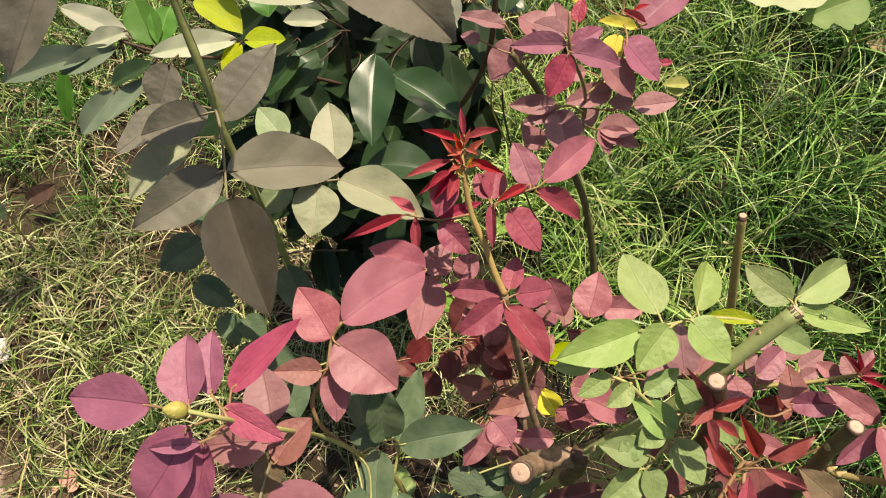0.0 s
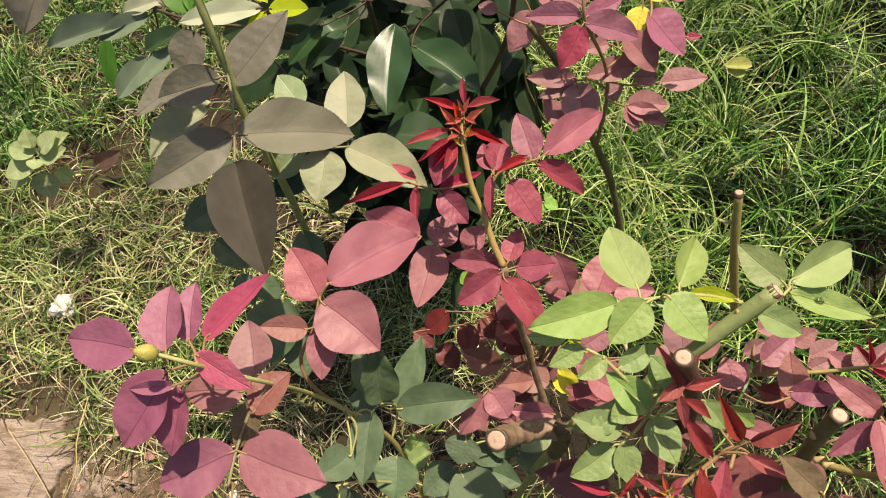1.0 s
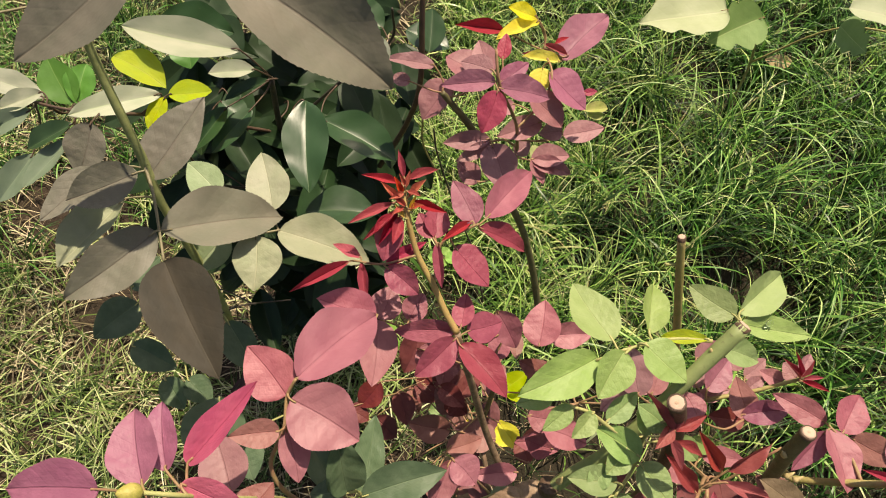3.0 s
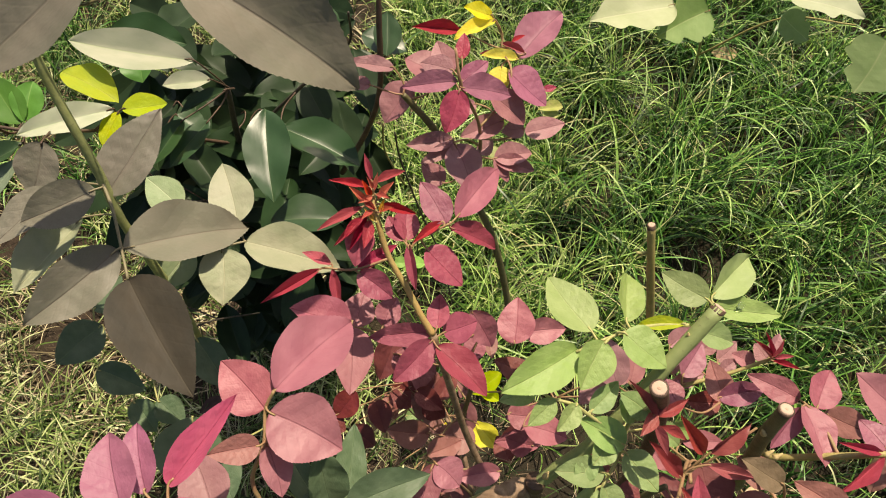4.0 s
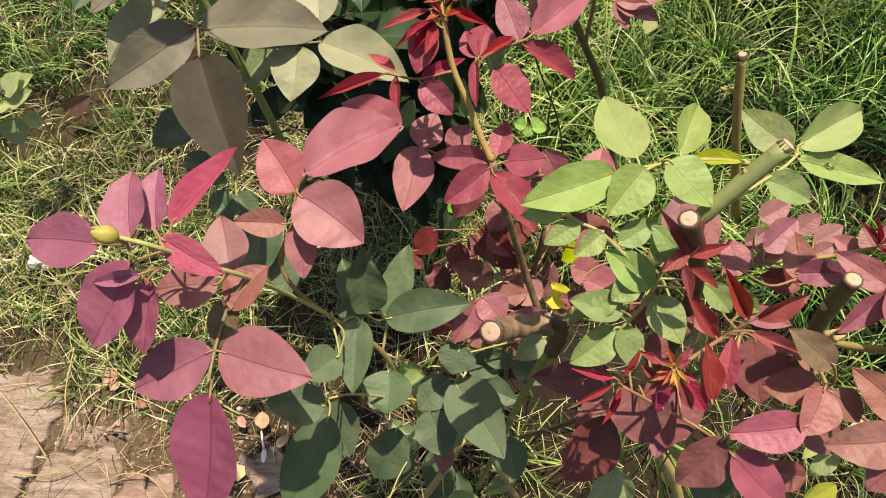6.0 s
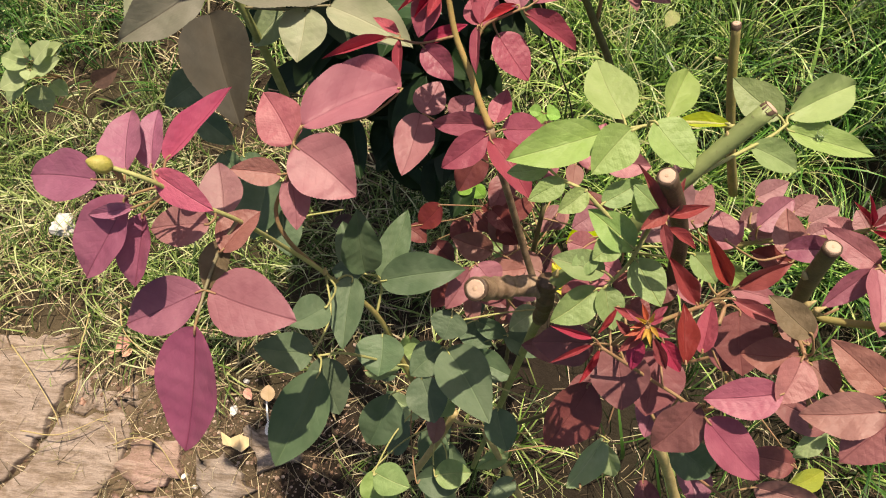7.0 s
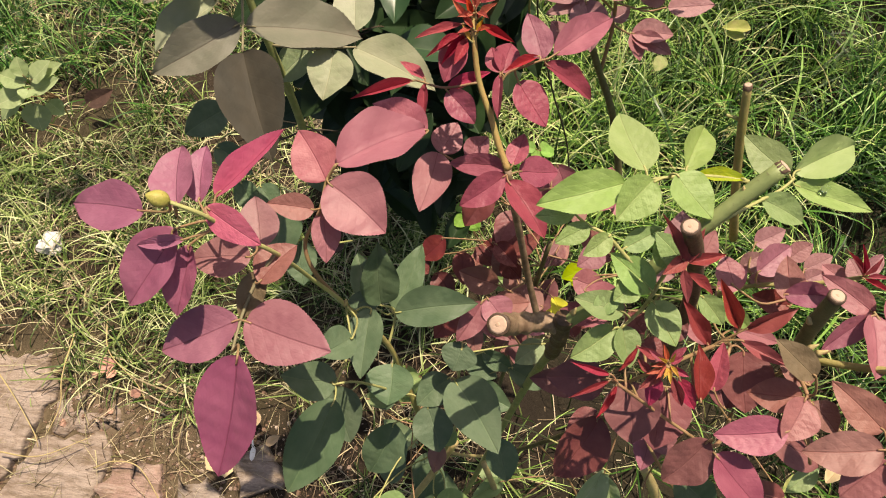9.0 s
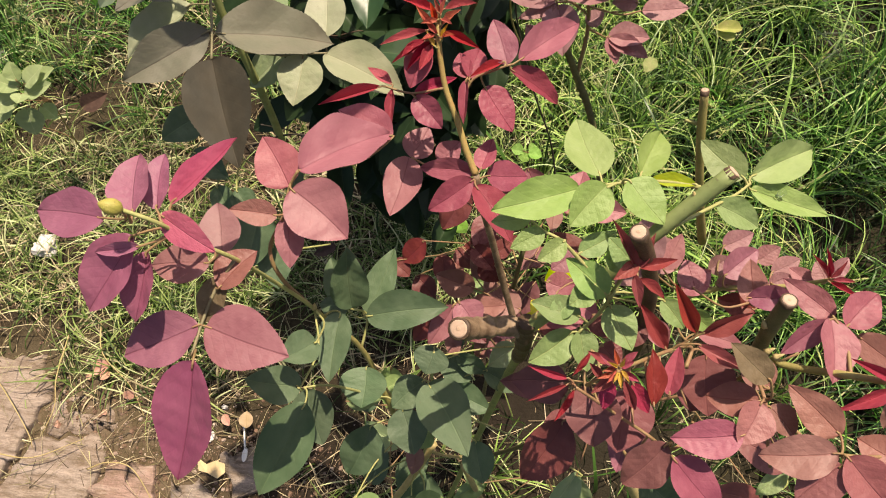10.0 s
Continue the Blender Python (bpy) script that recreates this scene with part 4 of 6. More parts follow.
red_shoot.leaf("rosy", (0.0358, 0.2260, 0.8295), (0.0415, 0.2541, 0.8276), 0.0197)
red_shoot.leaf("rosy", (0.0341, 0.2260, 0.8296), (0.0260, 0.2492, 0.8268), 0.0148)
red_shoot.leaf("crim", (0.0348, 0.2136, 0.8466), (0.0354, 0.1828, 0.8368), 0.0078)
red_shoot.close()

mid_shoot = shoot(rose)
mid_shoot.stem("rustcane", 3.2, 2.6, (0.0932, 0.0795, 0.6120), (0.0758, 0.1110, 0.6649), (0.0617, 0.1330, 0.7304), (0.0520, 0.1454, 0.7768), (0.0459, 0.1601, 0.8028))
mid_shoot.stem("twig", 1.1, 0.8, (0.0541, 0.1477, 0.7827), (0.0823, 0.1686, 0.7564), (0.1111, 0.1893, 0.7089), (0.1256, 0.1845, 0.7066))
mid_shoot.leaf("rosy", (0.0451, 0.1620, 0.8034), (-0.0007, 0.1717, 0.7826), 0.0176)
mid_shoot.leaf("rosy", (0.0449, 0.1562, 0.8016), (0.0120, 0.1329, 0.7906), 0.0222)
mid_shoot.leaf("crim", (0.0467, 0.1503, 0.8049), (0.0767, 0.1094, 0.8009), 0.0233)
mid_shoot.leaf("rosy", (0.0493, 0.1639, 0.8038), (0.0564, 0.1891, 0.8062), 0.0165)
mid_shoot.leaf("rosy", (0.0543, 0.1619, 0.7977), (0.0861, 0.1730, 0.7785), 0.0236)
mid_shoot.leaf("pink", (0.0852, 0.1877, 0.7623), (0.1001, 0.1604, 0.7423), 0.0234)
mid_shoot.leaf("pink", (0.0792, 0.1876, 0.7520), (0.0723, 0.1675, 0.7355), 0.0193)
mid_shoot.leaf("pink", (0.0188, 0.1637, 0.7576), (0.0302, 0.1532, 0.7534), 0.0218)
mid_shoot.leaf("pink", (0.1228, 0.1650, 0.7258), (0.1346, 0.2048, 0.7310), 0.0319)
mid_shoot.leaf("pink", (0.1346, 0.1754, 0.7192), (0.1736, 0.1732, 0.7183), 0.0234)
mid_shoot.leaf("pink", (0.0859, 0.1619, 0.7138), (0.0981, 0.1777, 0.7201), 0.0195)
mid_shoot.close()

back_shoot = shoot(rose)
back_shoot.stem("olivecane", 4.2, 2.6, (0.1874, 0.2677, 0.4761), (0.1717, 0.2973, 0.5525), (0.1510, 0.3196, 0.6260), (0.1298, 0.3340, 0.6749), (0.1063, 0.3444, 0.7329), (0.0863, 0.3589, 0.7709), (0.0653, 0.3638, 0.8052), (0.0572, 0.3664, 0.8170))
back_shoot.stem("twig", 2.0, 1.2, (0.1298, 0.3340, 0.6749), (0.1331, 0.3547, 0.7262), (0.1225, 0.3496, 0.7888), (0.1002, 0.3463, 0.8467), (0.0965, 0.3648, 0.8702))
back_shoot.stem("twig", 1.2, 0.8, (0.1280, 0.3536, 0.7473), (0.1130, 0.3454, 0.7709), (0.0997, 0.3416, 0.7748))
back_shoot.stem("twig", 1.2, 0.8, (0.1351, 0.3591, 0.7172), (0.1548, 0.3709, 0.6896))
back_shoot.stem("twig", 1.2, 0.8, (0.1245, 0.3508, 0.7785), (0.1517, 0.3738, 0.7877), (0.1590, 0.3903, 0.8050), (0.1639, 0.4372, 0.7811), (0.1911, 0.4507, 0.7493))
back_shoot.stem("twig", 1.0, 0.8, (0.1286, 0.3528, 0.7578), (0.1615, 0.3666, 0.7310), (0.1802, 0.3706, 0.7326))
back_shoot.stem("brown", 3.0, 2.2, (0.0038, 0.4194, 0.6189), (0.0307, 0.4020, 0.7205), (0.0426, 0.3997, 0.7848), (0.0448, 0.4195, 0.8474), (0.0458, 0.4298, 0.8734))
back_shoot.stem("dark", 1.2, 1.0, (0.1426, 0.3485, 0.3377), (0.1248, 0.3818, 0.4332), (0.0935, 0.3937, 0.5436), (0.0687, 0.4149, 0.6356), (0.0621, 0.4231, 0.6806))
back_shoot.stem("greencane", 1.3, 1.2, (0.0901, 0.4841, 0.4633), (0.0609, 0.4733, 0.5666), (0.0558, 0.4645, 0.6387))
back_shoot.leaf("mag", (0.0967, 0.3491, 0.8500), (0.0543, 0.3592, 0.8357), 0.0188)
back_shoot.leaf("mauve", (0.0984, 0.3685, 0.8394), (0.0738, 0.3837, 0.8347), 0.0211)
back_shoot.leaf("mauve", (0.0893, 0.3775, 0.8268), (0.0633, 0.3957, 0.8287), 0.0309)
back_shoot.leaf("mauve", (0.0987, 0.3729, 0.8304), (0.0925, 0.4062, 0.8329), 0.0215)
back_shoot.leaf("crim", (0.0976, 0.3422, 0.8472), (0.0832, 0.3155, 0.8290), 0.0231)
back_shoot.leaf("mag", (0.1011, 0.3528, 0.8439), (0.1293, 0.3736, 0.8414), 0.0162)
back_shoot.leaf("mag", (0.0989, 0.3442, 0.8480), (0.1447, 0.3449, 0.8300), 0.0233)
back_shoot.leaf("mauve", (0.1371, 0.3722, 0.7978), (0.1676, 0.3499, 0.7781), 0.0275)
back_shoot.leaf("mag", (0.1565, 0.3894, 0.8047), (0.1894, 0.3632, 0.7835), 0.0344)
back_shoot.leaf("crim", (0.1925, 0.3837, 0.7809), (0.2056, 0.3846, 0.7812), 0.0070)
back_shoot.leaf("red", (0.1907, 0.4366, 0.7697), (0.1659, 0.4493, 0.7748), 0.0095)
back_shoot.leaf("red", (0.1775, 0.4473, 0.7740), (0.1933, 0.4532, 0.7763), 0.0063)
back_shoot.leaf("mauve", (0.0674, 0.3881, 0.8041), (0.0408, 0.3637, 0.7836), 0.0295)
back_shoot.leaf("mauve", (0.0515, 0.3815, 0.8338), (0.0120, 0.3829, 0.8451), 0.0147)
back_shoot.leaf("mauve", (0.0313, 0.3764, 0.8210), (0.0148, 0.3808, 0.8227), 0.0122)
back_shoot.leaf("mauve", (0.1507, 0.3613, 0.7719), (0.1089, 0.3519, 0.7681), 0.0221)
back_shoot.leaf("mauve", (0.1720, 0.3576, 0.7597), (0.1495, 0.3566, 0.7593), 0.0174)
back_shoot.leaf("mauve", (0.1813, 0.3706, 0.7326), (0.2236, 0.3756, 0.7346), 0.0225)
back_shoot.leaf("mauve", (0.0997, 0.3439, 0.7757), (0.0576, 0.3435, 0.7755), 0.0178)
back_shoot.leaf("mauve", (0.0997, 0.3407, 0.7744), (0.0675, 0.3269, 0.7689), 0.0129)
back_shoot.leaf("mauve", (0.1012, 0.3393, 0.7739), (0.1083, 0.2944, 0.7667), 0.0314)
back_shoot.leaf("mauve", (0.1300, 0.3518, 0.7358), (0.1459, 0.3616, 0.7397), 0.0158)
back_shoot.leaf("mauve", (0.1571, 0.3720, 0.6900), (0.1980, 0.3730, 0.6905), 0.0250)
back_shoot.leaf("mauve", (0.1571, 0.3699, 0.6892), (0.1980, 0.3551, 0.6833), 0.0193)
back_shoot.leaf("mauve", (0.1582, 0.3720, 0.6900), (0.1673, 0.3472, 0.6801), 0.0170)
back_shoot.leaf("mauve", (0.0945, 0.3338, 0.7178), (0.0758, 0.3537, 0.7258), 0.0214)
back_shoot.leaf("mag", (0.1924, 0.4530, 0.7449), (0.2489, 0.5001, 0.7548), 0.0389)
back_shoot.leaf("red", (0.1897, 0.4556, 0.7459), (0.1471, 0.4472, 0.7633), 0.0109)
back_shoot.leaf("gold", (0.1739, 0.4118, 0.7923), (0.1368, 0.4124, 0.8027), 0.0120)
back_shoot.leaf("gold", (0.1538, 0.4013, 0.7984), (0.1493, 0.3818, 0.7902), 0.0218)
back_shoot.leaf("gold", (0.1573, 0.4472, 0.8068), (0.1140, 0.4286, 0.8091), 0.0150)
back_shoot.leaf("gold", (0.1549, 0.4509, 0.8084), (0.1281, 0.4547, 0.8203), 0.0170)
back_shoot.leaf("red", (0.1262, 0.4481, 0.7958), (0.0793, 0.4487, 0.8060), 0.0173)
back_shoot.leaf("crim", (0.1117, 0.3907, 0.8257), (0.1171, 0.4113, 0.8345), 0.0122)
back_shoot.leaf("mauve", (0.1276, 0.3784, 0.7775), (0.1073, 0.3735, 0.7751), 0.0151)
back_shoot.close()

pruned_shoot = shoot(rose, "limetwig")
pruned_shoot.stem("pruned*", 4.6, 4.2, (0.0904, 0.0419, 0.8176), (0.1019, 0.0483, 0.8348), (0.1221, 0.0570, 0.8618), (0.1397, 0.0699, 0.8902), (0.1559, 0.0828, 0.9144), (0.1857, 0.1052, 0.9452))
pruned_shoot.stem("limetwig", 1.2, 0.8, (0.1732, 0.1023, 0.9302), (0.1537, 0.1077, 0.9224), (0.1301, 0.1054, 0.9208), (0.1094, 0.1010, 0.9173))
pruned_shoot.stem("limetwig", 1.0, 0.8, (0.1301, 0.1054, 0.9208), (0.1250, 0.1018, 0.9220))
pruned_shoot.stem("limetwig", 1.2, 0.8, (0.1619, 0.0841, 0.9145), (0.1812, 0.0983, 0.9075), (0.2012, 0.1128, 0.9006), (0.2118, 0.1231, 0.8960))
pruned_shoot.stem("limetwig", 1.5, 0.7, (0.1331, 0.0601, 0.8506), (0.1311, 0.0571, 0.8850), (0.1154, 0.0667, 0.8970), (0.1030, 0.0743, 0.9070), (0.0916, 0.0795, 0.9080), (0.0844, 0.0870, 0.9050))
pruned_shoot.stem("limetwig", 1.4, 1.0, (0.1403, 0.0644, 0.9094), (0.1408, 0.0622, 0.8824), (0.1318, 0.0450, 0.8721), (0.1191, 0.0312, 0.8684))
pruned_shoot.leaf("lime", (0.1224, 0.1121, 0.9149), (0.1080, 0.1518, 0.9073), 0.0272)
pruned_shoot.leaf("lime", (0.1447, 0.1147, 0.9146), (0.1582, 0.1472, 0.9085), 0.0182)
pruned_shoot.leaf("lime", (0.1358, 0.1048, 0.9277), (0.1563, 0.0824, 0.9227), 0.0236)
pruned_shoot.leaf("yellowgreen", (0.1709, 0.1035, 0.9307), (0.1495, 0.1110, 0.9185), 0.0085)
pruned_shoot.leaf("lime", (0.1110, 0.1025, 0.9177), (0.0625, 0.0856, 0.9180), 0.0237)
pruned_shoot.leaf("lime", (0.1250, 0.1032, 0.9225), (0.1063, 0.0797, 0.9160), 0.0234)
pruned_shoot.leaf("lime", (0.0930, 0.0782, 0.9090), (0.0748, 0.0670, 0.9070), 0.0124)
pruned_shoot.leaf("lime", (0.1050, 0.0740, 0.9080), (0.0906, 0.0615, 0.9060), 0.0124)
pruned_shoot.leaf("lime", (0.2075, 0.1248, 0.8988), (0.1824, 0.1464, 0.9017), 0.0207)
pruned_shoot.leaf("lime", (0.2124, 0.1275, 0.8963), (0.2534, 0.1529, 0.8897), 0.0230)
pruned_shoot.leaf("lime", (0.2131, 0.1212, 0.8922), (0.2607, 0.1106, 0.8864), 0.0162)
pruned_shoot.leaf("lime", (0.1895, 0.1051, 0.9040), (0.2165, 0.0963, 0.8946), 0.0170)
pruned_shoot.leaf("leafgreen", (0.1376, 0.0600, 0.9029), (0.1285, 0.0714, 0.9122), 0.0103)
pruned_shoot.leaf("leafgreen", (0.1322, 0.0496, 0.8893), (0.1071, 0.0678, 0.8964), 0.0188)
pruned_shoot.leaf("leafgreen", (0.1447, 0.0614, 0.9082), (0.1274, 0.0739, 0.9183), 0.0149)
pruned_shoot.leaf("leafgreen", (0.1239, 0.0539, 0.8911), (0.1110, 0.0421, 0.8881), 0.0144)
pruned_shoot.leaf("ruby", (0.1438, 0.0615, 0.9188), (0.1299, 0.0493, 0.9209), 0.0099)
pruned_shoot.leaf("leafgreen", (0.1137, 0.0477, 0.8844), (0.1006, 0.0343, 0.8808), 0.0127)
pruned_shoot.leaf("leafgreen", (0.1140, 0.0699, 0.9000), (0.1348, 0.0839, 0.9020), 0.0132)
pruned_shoot.leaf("leafgreen", (0.1185, 0.0379, 0.8811), (0.0896, 0.0435, 0.8843), 0.0171)
pruned_shoot.leaf("leafgreen", (0.1158, 0.0313, 0.8686), (0.0912, 0.0115, 0.8636), 0.0195)
pruned_shoot.leaf("leafgreen", (0.1201, 0.0328, 0.8689), (0.1262, 0.0098, 0.8612), 0.0169)
pruned_shoot.leaf("leafgreen", (0.1355, 0.0469, 0.8778), (0.1496, 0.0221, 0.8745), 0.0204)
pruned_shoot.leaf("leafgreen", (0.1759, 0.0657, 0.8344), (0.1914, 0.0491, 0.8284), 0.0150)
pruned_shoot.leaf("leafgreen", (0.1971, 0.0655, 0.8123), (0.2194, 0.0566, 0.7978), 0.0136)
pruned_shoot.close()

low_shoot = shoot(rose, "limetwig")
low_shoot.stem("greencane", 3.0, 1.6, (0.0017, -0.0475, 0.5343), (-0.0231, 0.0068, 0.6369), (-0.0392, 0.0376, 0.7105), (-0.0641, 0.0504, 0.7841))
low_shoot.stem("limetwig", 1.2, 0.9, (-0.0392, 0.0376, 0.7105), (-0.0348, 0.0617, 0.7284), (-0.0451, 0.0616, 0.7499))
low_shoot.stem("limetwig", 1.3, 0.9, (0.0017, -0.0475, 0.5343), (0.0185, -0.0122, 0.6077), (0.0196, 0.0191, 0.6806), (0.0209, 0.0410, 0.7085))
low_shoot.stem("limetwig", 1.3, 0.9, (-0.0231, 0.0068, 0.6369), (-0.0551, 0.0038, 0.7216), (-0.0749, -0.0015, 0.7367))
low_shoot.stem("limetwig", 1.3, 0.9, (-0.1531, 0.0867, 0.7109), (-0.1325, 0.1236, 0.6796), (-0.0972, 0.1487, 0.6437))
low_shoot.stem("limetwig", 1.1, 0.8, (-0.1434, 0.2085, 0.6570), (-0.1729, 0.2023, 0.7083), (-0.2063, 0.2230, 0.7381))
low_shoot.stem("dark", 1.0, 0.7, (-0.1606, 0.2078, 0.7268), (-0.1328, 0.2296, 0.7124), (-0.0915, 0.2467, 0.6739))
low_shoot.stem("dark", 0.9, 0.7, (-0.1476, 0.2937, 0.5452), (-0.1804, 0.3053, 0.5716), (-0.2053, 0.2917, 0.6106))
low_shoot.leaf("green", (-0.0438, 0.0616, 0.7499), (-0.0454, 0.0963, 0.7925), 0.0293)
low_shoot.leaf("green", (-0.0348, 0.0630, 0.7288), (-0.0188, 0.1196, 0.7355), 0.0252)
low_shoot.leaf("green", (-0.0541, 0.0673, 0.7207), (-0.0742, 0.1109, 0.7250), 0.0220)
low_shoot.leaf("green", (-0.0336, 0.0591, 0.7380), (0.0312, 0.0695, 0.7485), 0.0313)
low_shoot.leaf("green", (-0.0460, 0.0510, 0.7781), (-0.0473, -0.0005, 0.7744), 0.0257)
low_shoot.leaf("green", (-0.0464, 0.0616, 0.7500), (-0.0724, 0.0647, 0.7418), 0.0208)
low_shoot.leaf("green", (0.0210, 0.0454, 0.7099), (0.0149, 0.0229, 0.7031), 0.0300)
low_shoot.leaf("green", (0.0164, 0.0186, 0.6827), (0.0569, -0.0399, 0.7230), 0.0419)
low_shoot.leaf("green", (-0.0375, 0.0267, 0.6859), (-0.0373, -0.0079, 0.6855), 0.0401)
low_shoot.leaf("green", (0.0110, 0.0235, 0.6615), (-0.0157, -0.0026, 0.6545), 0.0302)
low_shoot.leaf("green", (-0.0069, -0.0018, 0.6543), (0.0075, -0.0396, 0.6416), 0.0351)
low_shoot.leaf("green", (-0.0387, -0.0163, 0.6093), (-0.0612, -0.0634, 0.5745), 0.0412)
low_shoot.leaf("green", (-0.0751, -0.0020, 0.7313), (-0.0600, -0.0417, 0.7074), 0.0339)
low_shoot.leaf("green", (0.0237, 0.0419, 0.6666), (0.0528, 0.0287, 0.6504), 0.0226)
low_shoot.leaf("green", (-0.0699, -0.0135, 0.7441), (-0.0975, -0.0841, 0.7330), 0.0392)
low_shoot.leaf("green", (-0.0550, -0.0099, 0.8183), (-0.0858, -0.0119, 0.8415), 0.0248)
low_shoot.leaf("green", (-0.0445, 0.0174, 0.8373), (-0.0615, 0.0008, 0.8543), 0.0221)
low_shoot.leaf("sage", (0.0893, 0.0575, 0.6800), (0.0663, 0.0389, 0.6757), 0.0224)
low_shoot.leaf("green", (0.0379, 0.0468, 0.6703), (0.0651, 0.0363, 0.6537), 0.0170)
low_shoot.leaf("green", (0.0628, 0.0384, 0.6546), (0.0933, 0.0230, 0.6466), 0.0221)
low_shoot.leaf("green", (0.0589, -0.0202, 0.6136), (0.0701, -0.0566, 0.5896), 0.0293)
low_shoot.leaf("leafgreen", (-0.0436, -0.0845, 0.6219), (-0.0122, -0.0951, 0.6155), 0.0312)
low_shoot.leaf("leafgreen", (0.0048, -0.0837, 0.5755), (0.0392, -0.0785, 0.5742), 0.0268)
low_shoot.leaf("rust", (0.0026, -0.0274, 0.5738), (0.0000, -0.0555, 0.5644), 0.0188)
low_shoot.leaf("leafgreen", (0.0163, -0.0135, 0.5985), (0.0047, -0.0317, 0.5933), 0.0182)
low_shoot.leaf("green", (-0.2063, 0.2297, 0.7408), (-0.2438, 0.2058, 0.7312), 0.0321)
low_shoot.leaf("green", (-0.2136, 0.1981, 0.7281), (-0.1795, 0.1768, 0.7197), 0.0253)
low_shoot.leaf("green", (-0.1893, 0.1709, 0.7173), (-0.1761, 0.1451, 0.7070), 0.0224)
low_shoot.leaf("green", (-0.1713, 0.1687, 0.7164), (-0.1527, 0.1483, 0.7083), 0.0224)
low_shoot.leaf("green", (-0.1279, 0.1193, 0.7183), (-0.1203, 0.0835, 0.7039), 0.0283)
low_shoot.leaf("green", (-0.1402, 0.2164, 0.7139), (-0.1201, 0.1743, 0.6971), 0.0302)
low_shoot.leaf("green", (-0.2112, 0.2410, 0.7453), (-0.1868, 0.2637, 0.7543), 0.0292)
low_shoot.leaf("green", (-0.1418, 0.1472, 0.7295), (-0.1474, 0.0912, 0.7225), 0.0513)
low_shoot.leaf("leafgreen", (-0.0539, -0.0831, 0.5689), (-0.0367, -0.1202, 0.5559), 0.0375)
low_shoot.leaf("leafgreen", (0.0112, -0.0887, 0.5176), (-0.0042, -0.1147, 0.5117), 0.0341)
low_shoot.leaf("sage", (0.1479, -0.0401, 0.6628), (0.1205, -0.0836, 0.6426), 0.0220)
low_shoot.close()

core_shoot = shoot(rose)
core_shoot.stem("rustcane", 2.6, 1.6, (0.0848, 0.0651, 0.5658), (0.0791, 0.1043, 0.5996), (0.0702, 0.1412, 0.5907), (0.0664, 0.1798, 0.5821))
core_shoot.stem("twig", 1.1, 0.8, (0.1204, 0.0912, 0.6563), (0.1600, 0.1097, 0.6391), (0.1536, 0.1183, 0.7052))
core_shoot.stem("twig", 1.2, 0.8, (0.0848, 0.0651, 0.5658), (0.0394, 0.0815, 0.7204))
core_shoot.leaf("pink", (0.1585, 0.1137, 0.6405), (0.1177, 0.1202, 0.6446), 0.0239)
core_shoot.leaf("pink", (0.1518, 0.0974, 0.6357), (0.1063, 0.1017, 0.6288), 0.0230)
core_shoot.leaf("rust", (0.0472, 0.1186, 0.6373), (0.0085, 0.1277, 0.6421), 0.0264)
core_shoot.leaf("rust", (0.0931, 0.1105, 0.6008), (0.0544, 0.1247, 0.6073), 0.0309)
core_shoot.leaf("rust", (0.0682, 0.1683, 0.5994), (0.0477, 0.1848, 0.6057), 0.0227)
core_shoot.leaf("rust", (0.0589, 0.1440, 0.5922), (0.0397, 0.1660, 0.6001), 0.0261)
core_shoot.leaf("pink", (0.0348, 0.0769, 0.7297), (0.0168, 0.0440, 0.7202), 0.0205)
core_shoot.leaf("pink", (0.0385, 0.0794, 0.7303), (0.0548, 0.0596, 0.7232), 0.0259)
core_shoot.leaf("pink", (0.0922, 0.0679, 0.7029), (0.0552, 0.0684, 0.7049), 0.0185)
core_shoot.leaf("pink", (0.1364, 0.1425, 0.6928), (0.1140, 0.1266, 0.6889), 0.0224)
core_shoot.leaf("leafgreen", (0.0364, 0.1672, 0.4957), (0.0655, 0.1637, 0.4931), 0.0260)
core_shoot.leaf("gold", (0.1060, 0.1501, 0.4867), (0.1270, 0.1189, 0.4757), 0.0260)
core_shoot.leaf("yellowgreen", (0.1637, 0.2054, 0.4630), (0.1245, 0.1872, 0.4550), 0.0246)
core_shoot.leaf("pink", (0.1103, 0.1135, 0.6945), (0.1395, 0.1076, 0.6921), 0.0244)
core_shoot.leaf("pink", (0.1184, 0.0996, 0.7105), (0.1547, 0.0834, 0.7040), 0.0264)
core_shoot.leaf("pink", (0.1341, 0.0878, 0.6627), (0.1100, 0.0986, 0.6670), 0.0221)
core_shoot.leaf("mauve", (0.2060, 0.1152, 0.7490), (0.1815, 0.1388, 0.7585), 0.0277)
core_shoot.leaf("mauve", (0.1848, 0.1186, 0.7396), (0.1620, 0.1046, 0.7340), 0.0191)
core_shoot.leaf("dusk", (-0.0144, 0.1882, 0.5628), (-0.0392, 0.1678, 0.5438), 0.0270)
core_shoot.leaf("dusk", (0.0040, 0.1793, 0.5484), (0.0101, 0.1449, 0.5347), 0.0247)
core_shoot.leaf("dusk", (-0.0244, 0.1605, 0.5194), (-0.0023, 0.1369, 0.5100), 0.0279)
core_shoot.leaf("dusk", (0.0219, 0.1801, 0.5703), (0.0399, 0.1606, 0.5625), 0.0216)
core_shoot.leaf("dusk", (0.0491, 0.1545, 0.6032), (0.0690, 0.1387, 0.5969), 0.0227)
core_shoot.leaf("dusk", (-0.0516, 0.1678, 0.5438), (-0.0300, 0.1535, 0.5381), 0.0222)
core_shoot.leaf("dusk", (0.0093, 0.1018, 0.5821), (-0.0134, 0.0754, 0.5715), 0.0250)
